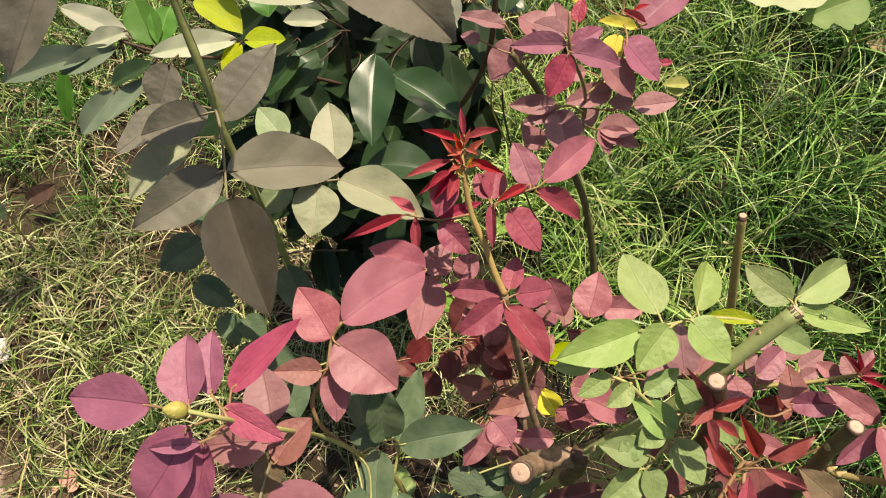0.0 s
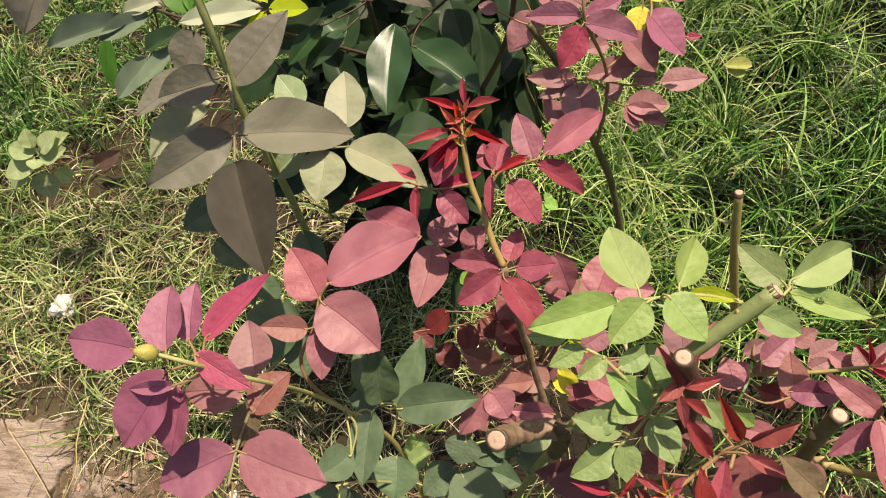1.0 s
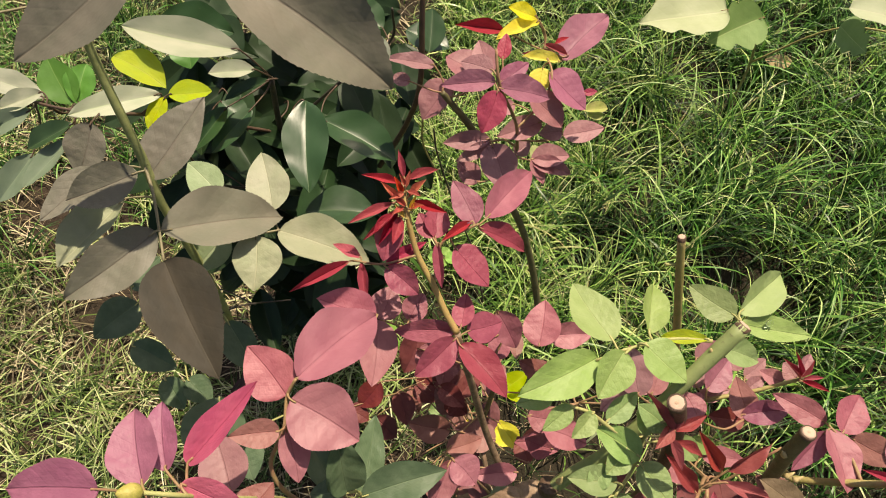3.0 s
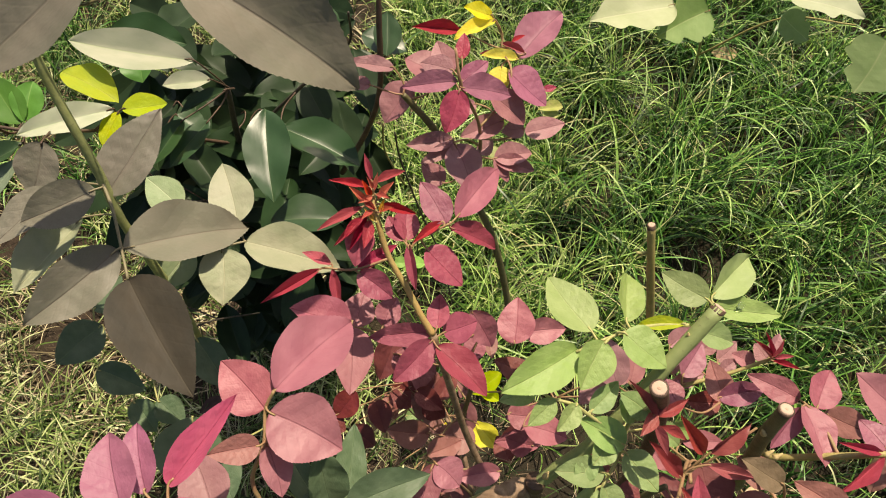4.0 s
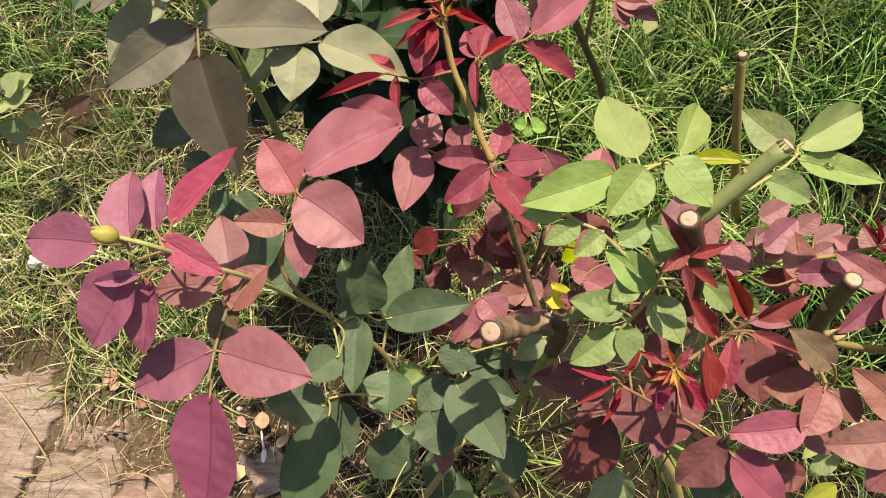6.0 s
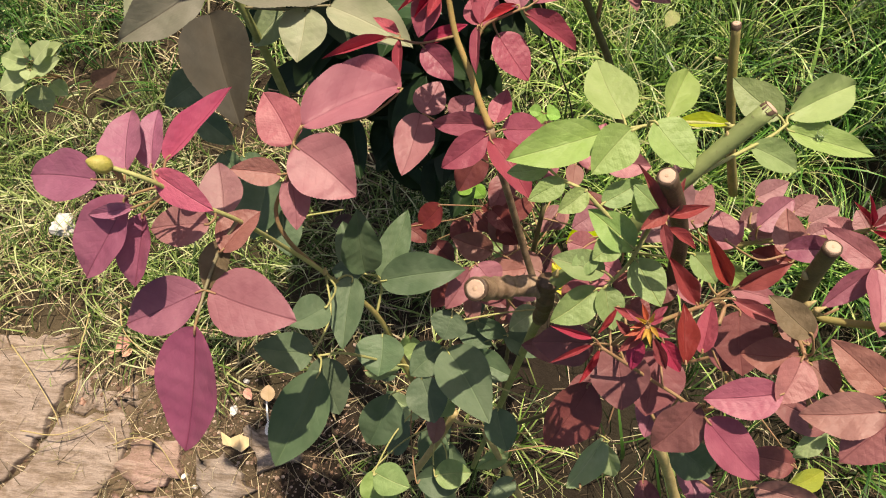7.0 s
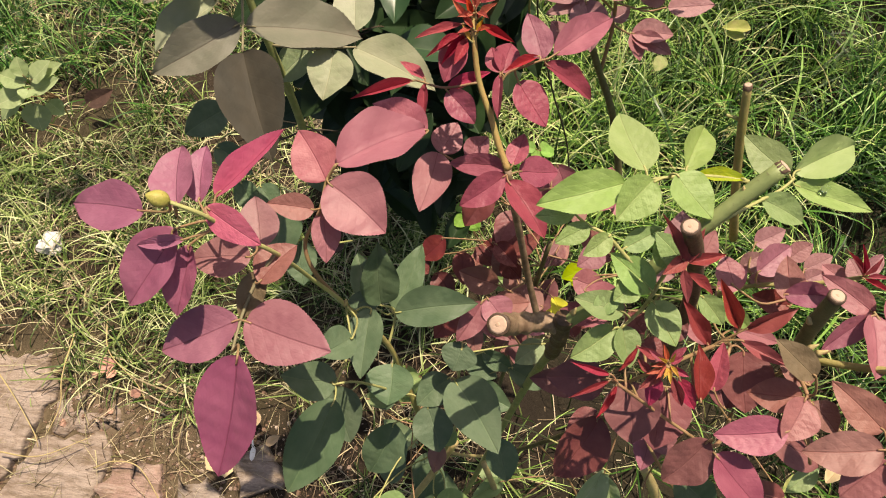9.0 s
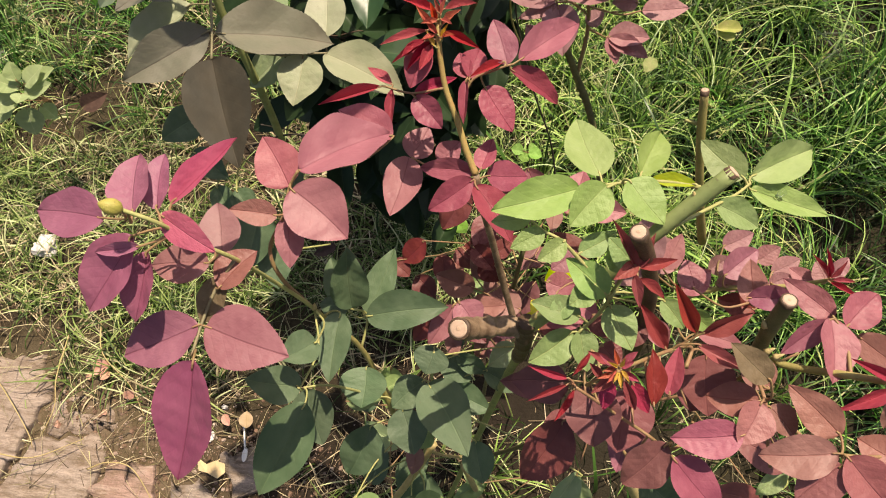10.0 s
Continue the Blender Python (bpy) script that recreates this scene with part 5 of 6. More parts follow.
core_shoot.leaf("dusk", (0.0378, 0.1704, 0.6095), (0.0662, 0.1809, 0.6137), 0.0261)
core_shoot.leaf("gold", (0.1060, 0.1355, 0.5525), (0.1240, 0.1076, 0.5414), 0.0204)
core_shoot.leaf("gold", (0.0749, 0.1449, 0.5347), (0.0873, 0.1162, 0.5233), 0.0160)
core_shoot.close()

side_shoot = shoot(rose)
side_shoot.stem("greencane", 2.0, 1.4, (0.2167, 0.0966, 0.7380), (0.2362, 0.0989, 0.7628), (0.2732, 0.1006, 0.7734), (0.3024, 0.1030, 0.7908))
side_shoot.stem("twig", 1.1, 0.8, (0.2645, 0.1000, 0.7721), (0.2386, 0.0748, 0.8132))
side_shoot.stem("greencane", 2.6, 1.8, (0.2471, 0.0373, 0.8270), (0.2535, 0.0307, 0.8307), (0.2787, 0.0226, 0.8577), (0.3025, 0.0182, 0.8665), (0.3316, 0.0134, 0.8715))
side_shoot.stem("twig", 1.2, 0.8, (0.2787, 0.0226, 0.8577), (0.2808, 0.0469, 0.8509), (0.2737, 0.0599, 0.8517))
side_shoot.leaf("red", (0.3024, 0.1030, 0.7908), (0.2851, 0.1159, 0.8075), 0.0049)
side_shoot.leaf("red", (0.3009, 0.1031, 0.7939), (0.2918, 0.1183, 0.8146), 0.0049)
side_shoot.leaf("red", (0.3009, 0.1031, 0.7939), (0.3075, 0.1121, 0.8088), 0.0049)
side_shoot.leaf("red", (0.3020, 0.1021, 0.7937), (0.3160, 0.1001, 0.8000), 0.0049)
side_shoot.leaf("red", (0.3006, 0.1012, 0.7931), (0.3186, 0.0900, 0.7965), 0.0058)
side_shoot.leaf("mauve", (0.3033, 0.1040, 0.7838), (0.2954, 0.1173, 0.7878), 0.0144)
side_shoot.leaf("mauve", (0.3059, 0.1075, 0.7854), (0.3172, 0.1208, 0.7918), 0.0127)
side_shoot.leaf("rust", (0.2430, 0.0733, 0.8132), (0.2384, 0.1041, 0.8188), 0.0194)
side_shoot.leaf("mag", (0.2371, 0.0779, 0.8142), (0.2685, 0.0763, 0.8228), 0.0169)
side_shoot.leaf("pink", (0.2824, 0.0634, 0.8358), (0.2524, 0.0867, 0.8355), 0.0178)
side_shoot.leaf("pink", (0.2831, 0.0545, 0.8487), (0.3040, 0.0774, 0.8491), 0.0217)
side_shoot.leaf("pink", (0.2729, 0.0581, 0.8520), (0.2705, 0.0179, 0.8549), 0.0244)
side_shoot.leaf("mag", (0.2709, 0.0564, 0.8511), (0.2473, 0.0362, 0.8374), 0.0142)
side_shoot.leaf("rust", (0.2941, 0.0518, 0.8383), (0.3327, 0.0324, 0.8250), 0.0207)
side_shoot.leaf("pink", (0.3509, 0.0371, 0.8398), (0.3221, 0.0720, 0.8493), 0.0321)
side_shoot.leaf("red", (0.3026, 0.0188, 0.8667), (0.2730, 0.0301, 0.8705), 0.0080)
side_shoot.leaf("red", (0.3024, 0.0173, 0.8661), (0.2688, 0.0012, 0.8592), 0.0100)
side_shoot.leaf("mag", (0.3101, 0.0206, 0.8608), (0.3028, 0.0420, 0.8572), 0.0186)
side_shoot.leaf("rust", (0.3122, 0.0167, 0.8488), (0.3090, -0.0031, 0.8303), 0.0184)
side_shoot.leaf("mag", (0.2340, 0.1039, 0.7784), (0.2588, 0.1259, 0.7811), 0.0220)
side_shoot.leaf("mauve", (0.2382, 0.1317, 0.7646), (0.2588, 0.1427, 0.7713), 0.0175)
side_shoot.leaf("mauve", (0.2722, 0.1132, 0.7672), (0.2934, 0.1253, 0.7691), 0.0166)
side_shoot.leaf("mauve", (0.2987, 0.1051, 0.7729), (0.2820, 0.1157, 0.7748), 0.0138)
side_shoot.leaf("mauve", (0.2633, 0.1221, 0.7641), (0.2786, 0.1332, 0.7702), 0.0158)
side_shoot.leaf("mauve", (0.2291, 0.1146, 0.7571), (0.2447, 0.1244, 0.7627), 0.0167)
side_shoot.leaf("mauve", (0.2325, 0.1028, 0.7638), (0.2578, 0.1043, 0.7675), 0.0129)
side_shoot.leaf("mauve", (0.2697, 0.1027, 0.7684), (0.2847, 0.1103, 0.7731), 0.0129)
side_shoot.leaf("mauve", (0.1768, 0.1026, 0.7891), (0.1742, 0.1383, 0.8022), 0.0260)
side_shoot.leaf("mauve", (0.1896, 0.1042, 0.7805), (0.2003, 0.1297, 0.7914), 0.0166)
side_shoot.leaf("pink", (0.1968, 0.0743, 0.8347), (0.1907, 0.0941, 0.8360), 0.0184)
side_shoot.leaf("dusk", (0.2510, 0.0775, 0.7888), (0.2257, 0.0837, 0.7880), 0.0179)
side_shoot.close()

crown_shoot = shoot(rose)
crown_shoot.stem("olivecane*", 4.6, 4.4, (0.2420, 0.0200, 0.7867), (0.2320, 0.0330, 0.8375), (0.2280, 0.0426, 0.8718), (0.2266, 0.0510, 0.9049))
crown_shoot.stem("brown*", 4.4, 4.7, (0.1690, 0.0300, 0.7300), (0.1655, 0.0420, 0.8100), (0.1600, 0.0560, 0.8700), (0.1500, 0.0640, 0.9120), (0.1381, 0.0683, 0.9443))
crown_shoot.stem("greencane*", 3.2, 2.6, (0.2238, 0.1365, 0.7599), (0.2028, 0.1459, 0.8270), (0.1901, 0.1603, 0.8742), (0.1832, 0.1765, 0.9081))
crown_shoot.stem("twig", 1.4, 1.0, (0.1943, 0.0252, 0.8206), (0.1947, 0.0388, 0.8249), (0.1365, 0.0047, 0.9064), (0.1249, 0.0007, 0.8690))
crown_shoot.stem("twig", 1.3, 1.0, (0.2324, 0.0236, 0.7867), (0.2324, 0.0232, 0.8285), (0.2316, 0.0049, 0.8511), (0.2386, -0.0112, 0.8331), (0.2482, -0.0303, 0.8108))
crown_shoot.stem("twig", 1.3, 1.0, (0.2119, 0.0003, 0.7803), (0.1865, -0.0262, 0.8205), (0.1710, -0.0148, 0.7986), (0.1185, 0.0023, 0.8540))
crown_shoot.stem("twig", 1.3, 1.0, (0.2491, 0.0076, 0.8161), (0.2650, -0.0138, 0.8262), (0.2706, -0.0228, 0.8558), (0.3213, -0.0177, 0.8263))
crown_shoot.stem("limetwig", 1.5, 1.0, (0.1892, 0.1667, 0.8826), (0.1837, 0.1669, 0.8861), (0.1766, 0.1665, 0.8895))
crown_shoot.leaf("ruby", (0.1893, 0.0385, 0.8633), (0.1699, 0.0604, 0.8907), 0.0123)
crown_shoot.leaf("ruby", (0.1916, 0.0381, 0.8635), (0.2168, 0.0490, 0.8814), 0.0138)
crown_shoot.leaf("ruby", (0.1901, 0.0324, 0.8611), (0.2191, 0.0196, 0.8599), 0.0113)
crown_shoot.leaf("ruby", (0.1733, 0.0279, 0.8574), (0.1539, 0.0509, 0.8744), 0.0132)
crown_shoot.leaf("ruby", (0.1426, 0.0582, 0.9178), (0.1268, 0.0754, 0.9399), 0.0073)
crown_shoot.leaf("ruby", (0.1432, 0.0582, 0.9178), (0.1643, 0.0645, 0.9187), 0.0080)
crown_shoot.leaf("ruby", (0.1437, 0.0571, 0.9174), (0.1498, 0.0739, 0.9303), 0.0070)
crown_shoot.leaf("ruby", (0.1436, 0.0532, 0.9161), (0.1591, 0.0437, 0.9123), 0.0075)
crown_shoot.leaf("ruby", (0.1416, 0.0560, 0.9171), (0.1458, 0.0376, 0.9111), 0.0075)
crown_shoot.leaf("crim", (0.1354, 0.0050, 0.9086), (0.1251, 0.0102, 0.9140), 0.0034)
crown_shoot.leaf("ember", (0.1354, 0.0045, 0.9085), (0.1297, -0.0039, 0.9092), 0.0034)
crown_shoot.leaf("amber", (0.1365, 0.0036, 0.9081), (0.1376, -0.0057, 0.9083), 0.0029)
crown_shoot.leaf("amber", (0.1371, 0.0045, 0.9084), (0.1417, -0.0019, 0.9093), 0.0029)
crown_shoot.leaf("crim", (0.1371, 0.0056, 0.9087), (0.1432, 0.0086, 0.9125), 0.0034)
crown_shoot.leaf("ember", (0.1360, 0.0064, 0.9090), (0.1325, 0.0139, 0.9148), 0.0034)
crown_shoot.leaf("amber", (0.1354, 0.0056, 0.9088), (0.1287, 0.0063, 0.9178), 0.0023)
crown_shoot.leaf("amber", (0.1363, 0.0054, 0.9098), (0.1377, 0.0093, 0.9183), 0.0028)
crown_shoot.leaf("crim", (0.1373, 0.0035, 0.9070), (0.1468, -0.0009, 0.9093), 0.0037)
crown_shoot.leaf("ember", (0.1350, 0.0035, 0.9071), (0.1246, -0.0015, 0.9082), 0.0040)
crown_shoot.leaf("amber", (0.1356, 0.0033, 0.9091), (0.1326, -0.0038, 0.9133), 0.0025)
crown_shoot.leaf("crim", (0.1380, 0.0073, 0.9082), (0.1451, 0.0140, 0.9121), 0.0040)
crown_shoot.leaf("crim", (0.1473, 0.0012, 0.8890), (0.1581, -0.0129, 0.8787), 0.0091)
crown_shoot.leaf("crim", (0.1353, 0.0014, 0.8896), (0.1331, -0.0140, 0.8796), 0.0091)
crown_shoot.leaf("ember", (0.1349, 0.0064, 0.9091), (0.1271, 0.0021, 0.9113), 0.0034)
crown_shoot.leaf("ruby", (0.1356, 0.0031, 0.9007), (0.1235, -0.0079, 0.8978), 0.0070)
crown_shoot.leaf("ruby", (0.1414, 0.0022, 0.8948), (0.1498, -0.0131, 0.8843), 0.0078)
crown_shoot.leaf("ruby", (0.1328, 0.0087, 0.9026), (0.1195, 0.0124, 0.9097), 0.0064)
crown_shoot.leaf("ruby", (0.1296, 0.0004, 0.9001), (0.1217, 0.0075, 0.9028), 0.0058)
crown_shoot.leaf("ruby", (0.1595, -0.0098, 0.8848), (0.1586, 0.0214, 0.8895), 0.0145)
crown_shoot.leaf("crim", (0.1723, 0.0000, 0.8663), (0.1763, 0.0272, 0.8747), 0.0114)
crown_shoot.leaf("red", (0.1160, 0.0049, 0.8602), (0.0910, 0.0087, 0.8680), 0.0052)
crown_shoot.leaf("red", (0.1159, 0.0019, 0.8593), (0.0914, -0.0111, 0.8617), 0.0045)
crown_shoot.leaf("red", (0.1197, 0.0003, 0.8586), (0.1087, -0.0203, 0.8526), 0.0052)
crown_shoot.leaf("red", (0.1238, 0.0159, 0.8948), (0.1143, 0.0017, 0.8908), 0.0042)
crown_shoot.leaf("plum", (0.1215, 0.0103, 0.8091), (0.0827, 0.0095, 0.8004), 0.0288)
crown_shoot.leaf("plum", (0.1331, 0.0091, 0.8187), (0.1397, -0.0292, 0.8062), 0.0350)
crown_shoot.leaf("plum", (0.1231, -0.0112, 0.7812), (0.0964, -0.0537, 0.7586), 0.0339)
crown_shoot.leaf("plum", (0.2212, 0.0349, 0.8013), (0.2074, 0.0032, 0.7815), 0.0279)
crown_shoot.leaf("plum", (0.1361, 0.0296, 0.8460), (0.1494, 0.0196, 0.8422), 0.0170)
crown_shoot.leaf("plum", (0.1618, 0.0508, 0.8409), (0.1490, 0.0310, 0.8353), 0.0175)
crown_shoot.leaf("rosy", (0.2169, -0.0171, 0.8565), (0.1774, -0.0223, 0.8485), 0.0225)
crown_shoot.leaf("plum", (0.1785, -0.0250, 0.8370), (0.1553, -0.0507, 0.8196), 0.0263)
crown_shoot.leaf("rosy", (0.1814, -0.0331, 0.8396), (0.2146, -0.0627, 0.8232), 0.0258)
crown_shoot.leaf("rust", (0.2268, 0.0031, 0.8561), (0.1988, 0.0049, 0.8455), 0.0203)
crown_shoot.leaf("blush", (0.2270, 0.0022, 0.8589), (0.2139, -0.0229, 0.8569), 0.0223)
crown_shoot.leaf("rust", (0.2402, 0.0144, 0.8359), (0.2252, 0.0359, 0.8330), 0.0214)
crown_shoot.leaf("plum", (0.1353, 0.0575, 0.8129), (0.1461, 0.0431, 0.8078), 0.0149)
crown_shoot.leaf("pink", (0.1684, 0.0528, 0.8307), (0.1810, 0.0356, 0.8246), 0.0143)
crown_shoot.leaf("pink", (0.2079, 0.0549, 0.7979), (0.2401, 0.0490, 0.7943), 0.0145)
crown_shoot.leaf("pink", (0.1954, 0.0806, 0.8066), (0.2150, 0.0966, 0.8107), 0.0168)
crown_shoot.leaf("rust", (0.2716, -0.0118, 0.8546), (0.2420, 0.0133, 0.8604), 0.0213)
crown_shoot.leaf("rust", (0.2363, 0.0023, 0.8448), (0.2522, -0.0138, 0.8407), 0.0177)
crown_shoot.leaf("rust", (0.2671, -0.0226, 0.8608), (0.2273, -0.0267, 0.8489), 0.0242)
crown_shoot.leaf("blush", (0.2715, -0.0240, 0.8608), (0.2989, -0.0519, 0.8537), 0.0253)
crown_shoot.leaf("blush", (0.2695, -0.0285, 0.8588), (0.2491, -0.0499, 0.8429), 0.0235)
crown_shoot.leaf("rust", (0.3099, -0.0235, 0.8442), (0.2901, -0.0100, 0.8361), 0.0214)
crown_shoot.leaf("rust", (0.3331, -0.0300, 0.8447), (0.3109, -0.0418, 0.8267), 0.0214)
crown_shoot.leaf("olive", (0.3339, 0.0210, 0.8317), (0.3210, 0.0005, 0.8116), 0.0185)
crown_shoot.leaf("sage", (0.3108, -0.0220, 0.6841), (0.2916, -0.0422, 0.6682), 0.0099)
crown_shoot.leaf("green", (0.1792, -0.0430, 0.7578), (0.2130, -0.0630, 0.7287), 0.0278)
crown_shoot.leaf("olive", (0.2275, 0.0123, 0.8720), (0.2045, 0.0308, 0.8800), 0.0178)
crown_shoot.leaf("plum", (0.2096, 0.0371, 0.8120), (0.2137, -0.0014, 0.8000), 0.0348)
crown_shoot.leaf("plum", (0.1628, 0.0105, 0.8000), (0.1571, -0.0302, 0.7900), 0.0389)
crown_shoot.leaf("sage", (0.3015, -0.0236, 0.7000), (0.2820, -0.0441, 0.6900), 0.0148)
crown_shoot.leaf("yellowgreen", (0.3236, -0.0503, 0.6400), (0.2998, -0.0660, 0.6300), 0.0189)
crown_shoot.leaf("sage", (0.1473, -0.0432, 0.6600), (0.1580, -0.0706, 0.6400), 0.0196)
crown_shoot.close()

main_shoot = shoot(rose)
main_shoot.stem("rustcane*", 7.0, 7.1, (0.0913, 0.0414, 0.8122), (0.0803, 0.0435, 0.8165), (0.0661, 0.0400, 0.8235), (0.0546, 0.0356, 0.8342), (0.0472, 0.0307, 0.8520))
main_shoot.stem("cane", 3.0, 3.7, (0.0283, -0.0745, 0.3353), (0.0579, -0.0146, 0.4999), (0.0791, 0.0249, 0.6584), (0.0884, 0.0348, 0.7661), (0.0903, 0.0405, 0.8172))
main_shoot.stem("straw", 4.2, 3.4, (-0.0977, -0.1396, 0.3475), (-0.0643, -0.1179, 0.3919), (-0.0255, -0.0806, 0.4614), (-0.0000, -0.0482, 0.5099), (0.0179, -0.0240, 0.5569))
main_shoot.stem("straw", 3.6, 3.2, (0.0961, -0.1191, 0.3307), (0.0765, -0.0857, 0.4058), (0.0609, -0.0611, 0.4674), (0.0480, -0.0407, 0.5274))
main_shoot.stem("straw", 6.0, 5.2, (0.2784, -0.1049, 0.3343), (0.2529, -0.0695, 0.4108), (0.2317, -0.0461, 0.4727), (0.2076, -0.0284, 0.5332))
main_shoot.stem("brown", 6.2, 5.0, (0.0905, 0.0450, 0.8270), (0.0900, 0.0400, 0.8145), (0.0898, 0.0350, 0.7950), (0.0880, 0.0320, 0.7700))
main_shoot.close()

def inner_leaves(owner, count, seed, box, kinds, size):
    """Leaves deeper in the bush, under those at its surface."""
    rng = random.Random(seed)
    for _ in range(count):
        base = Vector([rng.uniform(a, b) for a, b in box])
        a = rng.uniform(0, 6.3)
        tip = base + Vector((math.cos(a), math.sin(a), rng.uniform(-0.5, 0.3))).normalized() * rng.uniform(*size)
        owner.leaf(rng.choice(kinds), base, tip, (tip - base).length * rng.uniform(0.5, 0.66))


inner = shoot(rose)
inner.stem("olivecane", 3.4, 2.4, (0.06, -0.01, 0.0), (0.12, 0.0, 0.3), (0.18, 0.02, 0.6), (0.21, 0.03, 0.74))
inner.stem("olivecane", 3.0, 2.2, (0.06, -0.01, 0.0), (0.06, 0.06, 0.3), (0.08, 0.12, 0.55), (0.09, 0.15, 0.68))
inner.stem("straw", 2.6, 1.8, (0.06, -0.01, 0.0), (0.0, -0.02, 0.25), (-0.02, 0.0, 0.48), (-0.03, 0.02, 0.62))
inner.stem("twig", 1.6, 1.0, (0.18, 0.02, 0.6), (0.26, 0.04, 0.68), (0.30, 0.06, 0.74))
inner.stem("twig", 1.6, 1.0, (0.18, 0.02, 0.6), (0.20, -0.05, 0.68), (0.24, -0.09, 0.74))
inner.stem("twig", 1.6, 1.0, (0.12, 0.0, 0.3), (0.14, -0.05, 0.5), (0.13, -0.08, 0.66))
inner_leaves(inner, 11, 3, ((0.09, 0.32), (-0.10, 0.10), (0.58, 0.74)), ("plum", "rust", "plum", "mag"), (0.035, 0.055))
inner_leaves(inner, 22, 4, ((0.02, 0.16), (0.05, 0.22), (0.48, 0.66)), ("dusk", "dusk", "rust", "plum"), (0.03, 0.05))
inner_leaves(inner, 15, 5, ((-0.09, 0.09), (-0.10, 0.08), (0.36, 0.58)), ("green", "green", "leafgreen", "sage"), (0.03, 0.055))
inner.close()

# ---- glossy shrub ----
shrub = tagged(new("shrub"), "shrub with dark glossy green leaves behind the rose", "shrub")
bough = shoot(shrub, "brown", 0.05)
bough.stem("dark", 4.2, 2.6, (-0.10, 0.50, 0.0), (-0.11, 0.48, 0.35), (-0.10, 0.45, 0.65), (-0.09, 0.42, 0.78))
bough.stem("brown", 2.0, 1.2, (-0.10, 0.45, 0.65), (-0.18, 0.40, 0.76), (-0.24, 0.38, 0.80), (-0.30, 0.40, 0.80))
bough.stem("dark", 1.9, 1.1, (-0.10, 0.45, 0.65), (-0.02, 0.42, 0.78), (0.02, 0.44, 0.80), (0.02, 0.42, 0.86))
bough.stem("dark", 1.8, 1.1, (-0.11, 0.47, 0.50), (-0.15, 0.36, 0.70), (-0.16, 0.34, 0.80))
bough.leaf("glossy", (-0.0578, 0.3790, 0.8004), (-0.0600, 0.2976, 0.7852), 0.0384)
bough.leaf("glossy", (-0.0486, 0.3874, 0.7607), (0.0166, 0.3424, 0.7535), 0.0402)
bough.leaf("glossy", (-0.0672, 0.3005, 0.7476), (-0.0057, 0.2901, 0.7542), 0.0389)
bough.leaf("glossy", (-0.1277, 0.3893, 0.7830), (-0.1579, 0.3557, 0.7696), 0.0181)
bough.leaf("glossy", (-0.1082, 0.3932, 0.7738), (-0.1461, 0.3585, 0.7599), 0.0215)
bough.leaf("glossy", (-0.0870, 0.3971, 0.8077), (-0.1265, 0.3831, 0.8020), 0.0117)
bough.leaf("glossgreen", (-0.2601, 0.4051, 0.7785), (-0.2756, 0.4379, 0.8024), 0.0315)
bough.leaf("glossgreen", (-0.2566, 0.4051, 0.7785), (-0.2474, 0.4383, 0.7918), 0.0256)
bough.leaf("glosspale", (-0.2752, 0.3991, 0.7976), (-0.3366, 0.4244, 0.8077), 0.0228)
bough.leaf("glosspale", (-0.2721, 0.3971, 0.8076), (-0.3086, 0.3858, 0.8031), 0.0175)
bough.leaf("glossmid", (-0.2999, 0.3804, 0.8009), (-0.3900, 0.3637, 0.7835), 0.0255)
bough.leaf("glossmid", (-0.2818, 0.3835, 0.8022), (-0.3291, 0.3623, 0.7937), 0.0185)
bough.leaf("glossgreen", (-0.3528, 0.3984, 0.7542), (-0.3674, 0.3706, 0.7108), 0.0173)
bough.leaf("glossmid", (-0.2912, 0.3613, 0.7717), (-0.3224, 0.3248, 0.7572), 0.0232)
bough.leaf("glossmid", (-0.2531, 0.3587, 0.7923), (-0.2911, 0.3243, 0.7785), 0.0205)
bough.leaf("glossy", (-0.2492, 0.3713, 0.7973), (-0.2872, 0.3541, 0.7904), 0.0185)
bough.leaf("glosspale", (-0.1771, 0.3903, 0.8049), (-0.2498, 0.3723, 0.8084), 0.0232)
bough.leaf("gray", (-0.2199, 0.3466, 0.8305), (-0.2349, 0.3149, 0.8071), 0.0312)
bough.leaf("yellowgreen", (-0.2172, 0.4299, 0.8100), (-0.1737, 0.3967, 0.8075), 0.0305)
bough.leaf("yellowgreen", (-0.1713, 0.3894, 0.8046), (-0.1352, 0.3903, 0.8049), 0.0214)
bough.leaf("yellowgreen", (-0.1742, 0.3876, 0.8038), (-0.1898, 0.3632, 0.7941), 0.0175)
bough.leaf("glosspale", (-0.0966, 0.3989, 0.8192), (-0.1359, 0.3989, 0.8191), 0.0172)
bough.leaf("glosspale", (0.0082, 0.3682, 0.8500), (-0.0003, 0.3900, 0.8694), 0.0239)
bough.leaf("glossgreen", (-0.1833, 0.5227, 0.7286), (-0.1804, 0.4901, 0.7156), 0.0351)
bough.leaf("glossy", (-0.1873, 0.5231, 0.6856), (-0.2244, 0.5001, 0.6765), 0.0370)
bough.leaf("glossy", (-0.1455, 0.4321, 0.7355), (-0.1234, 0.4116, 0.7273), 0.0276)
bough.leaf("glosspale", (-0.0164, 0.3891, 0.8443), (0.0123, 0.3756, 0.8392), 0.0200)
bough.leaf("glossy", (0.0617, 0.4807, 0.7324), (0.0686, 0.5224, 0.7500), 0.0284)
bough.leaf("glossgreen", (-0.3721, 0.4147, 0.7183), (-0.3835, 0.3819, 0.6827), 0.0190)
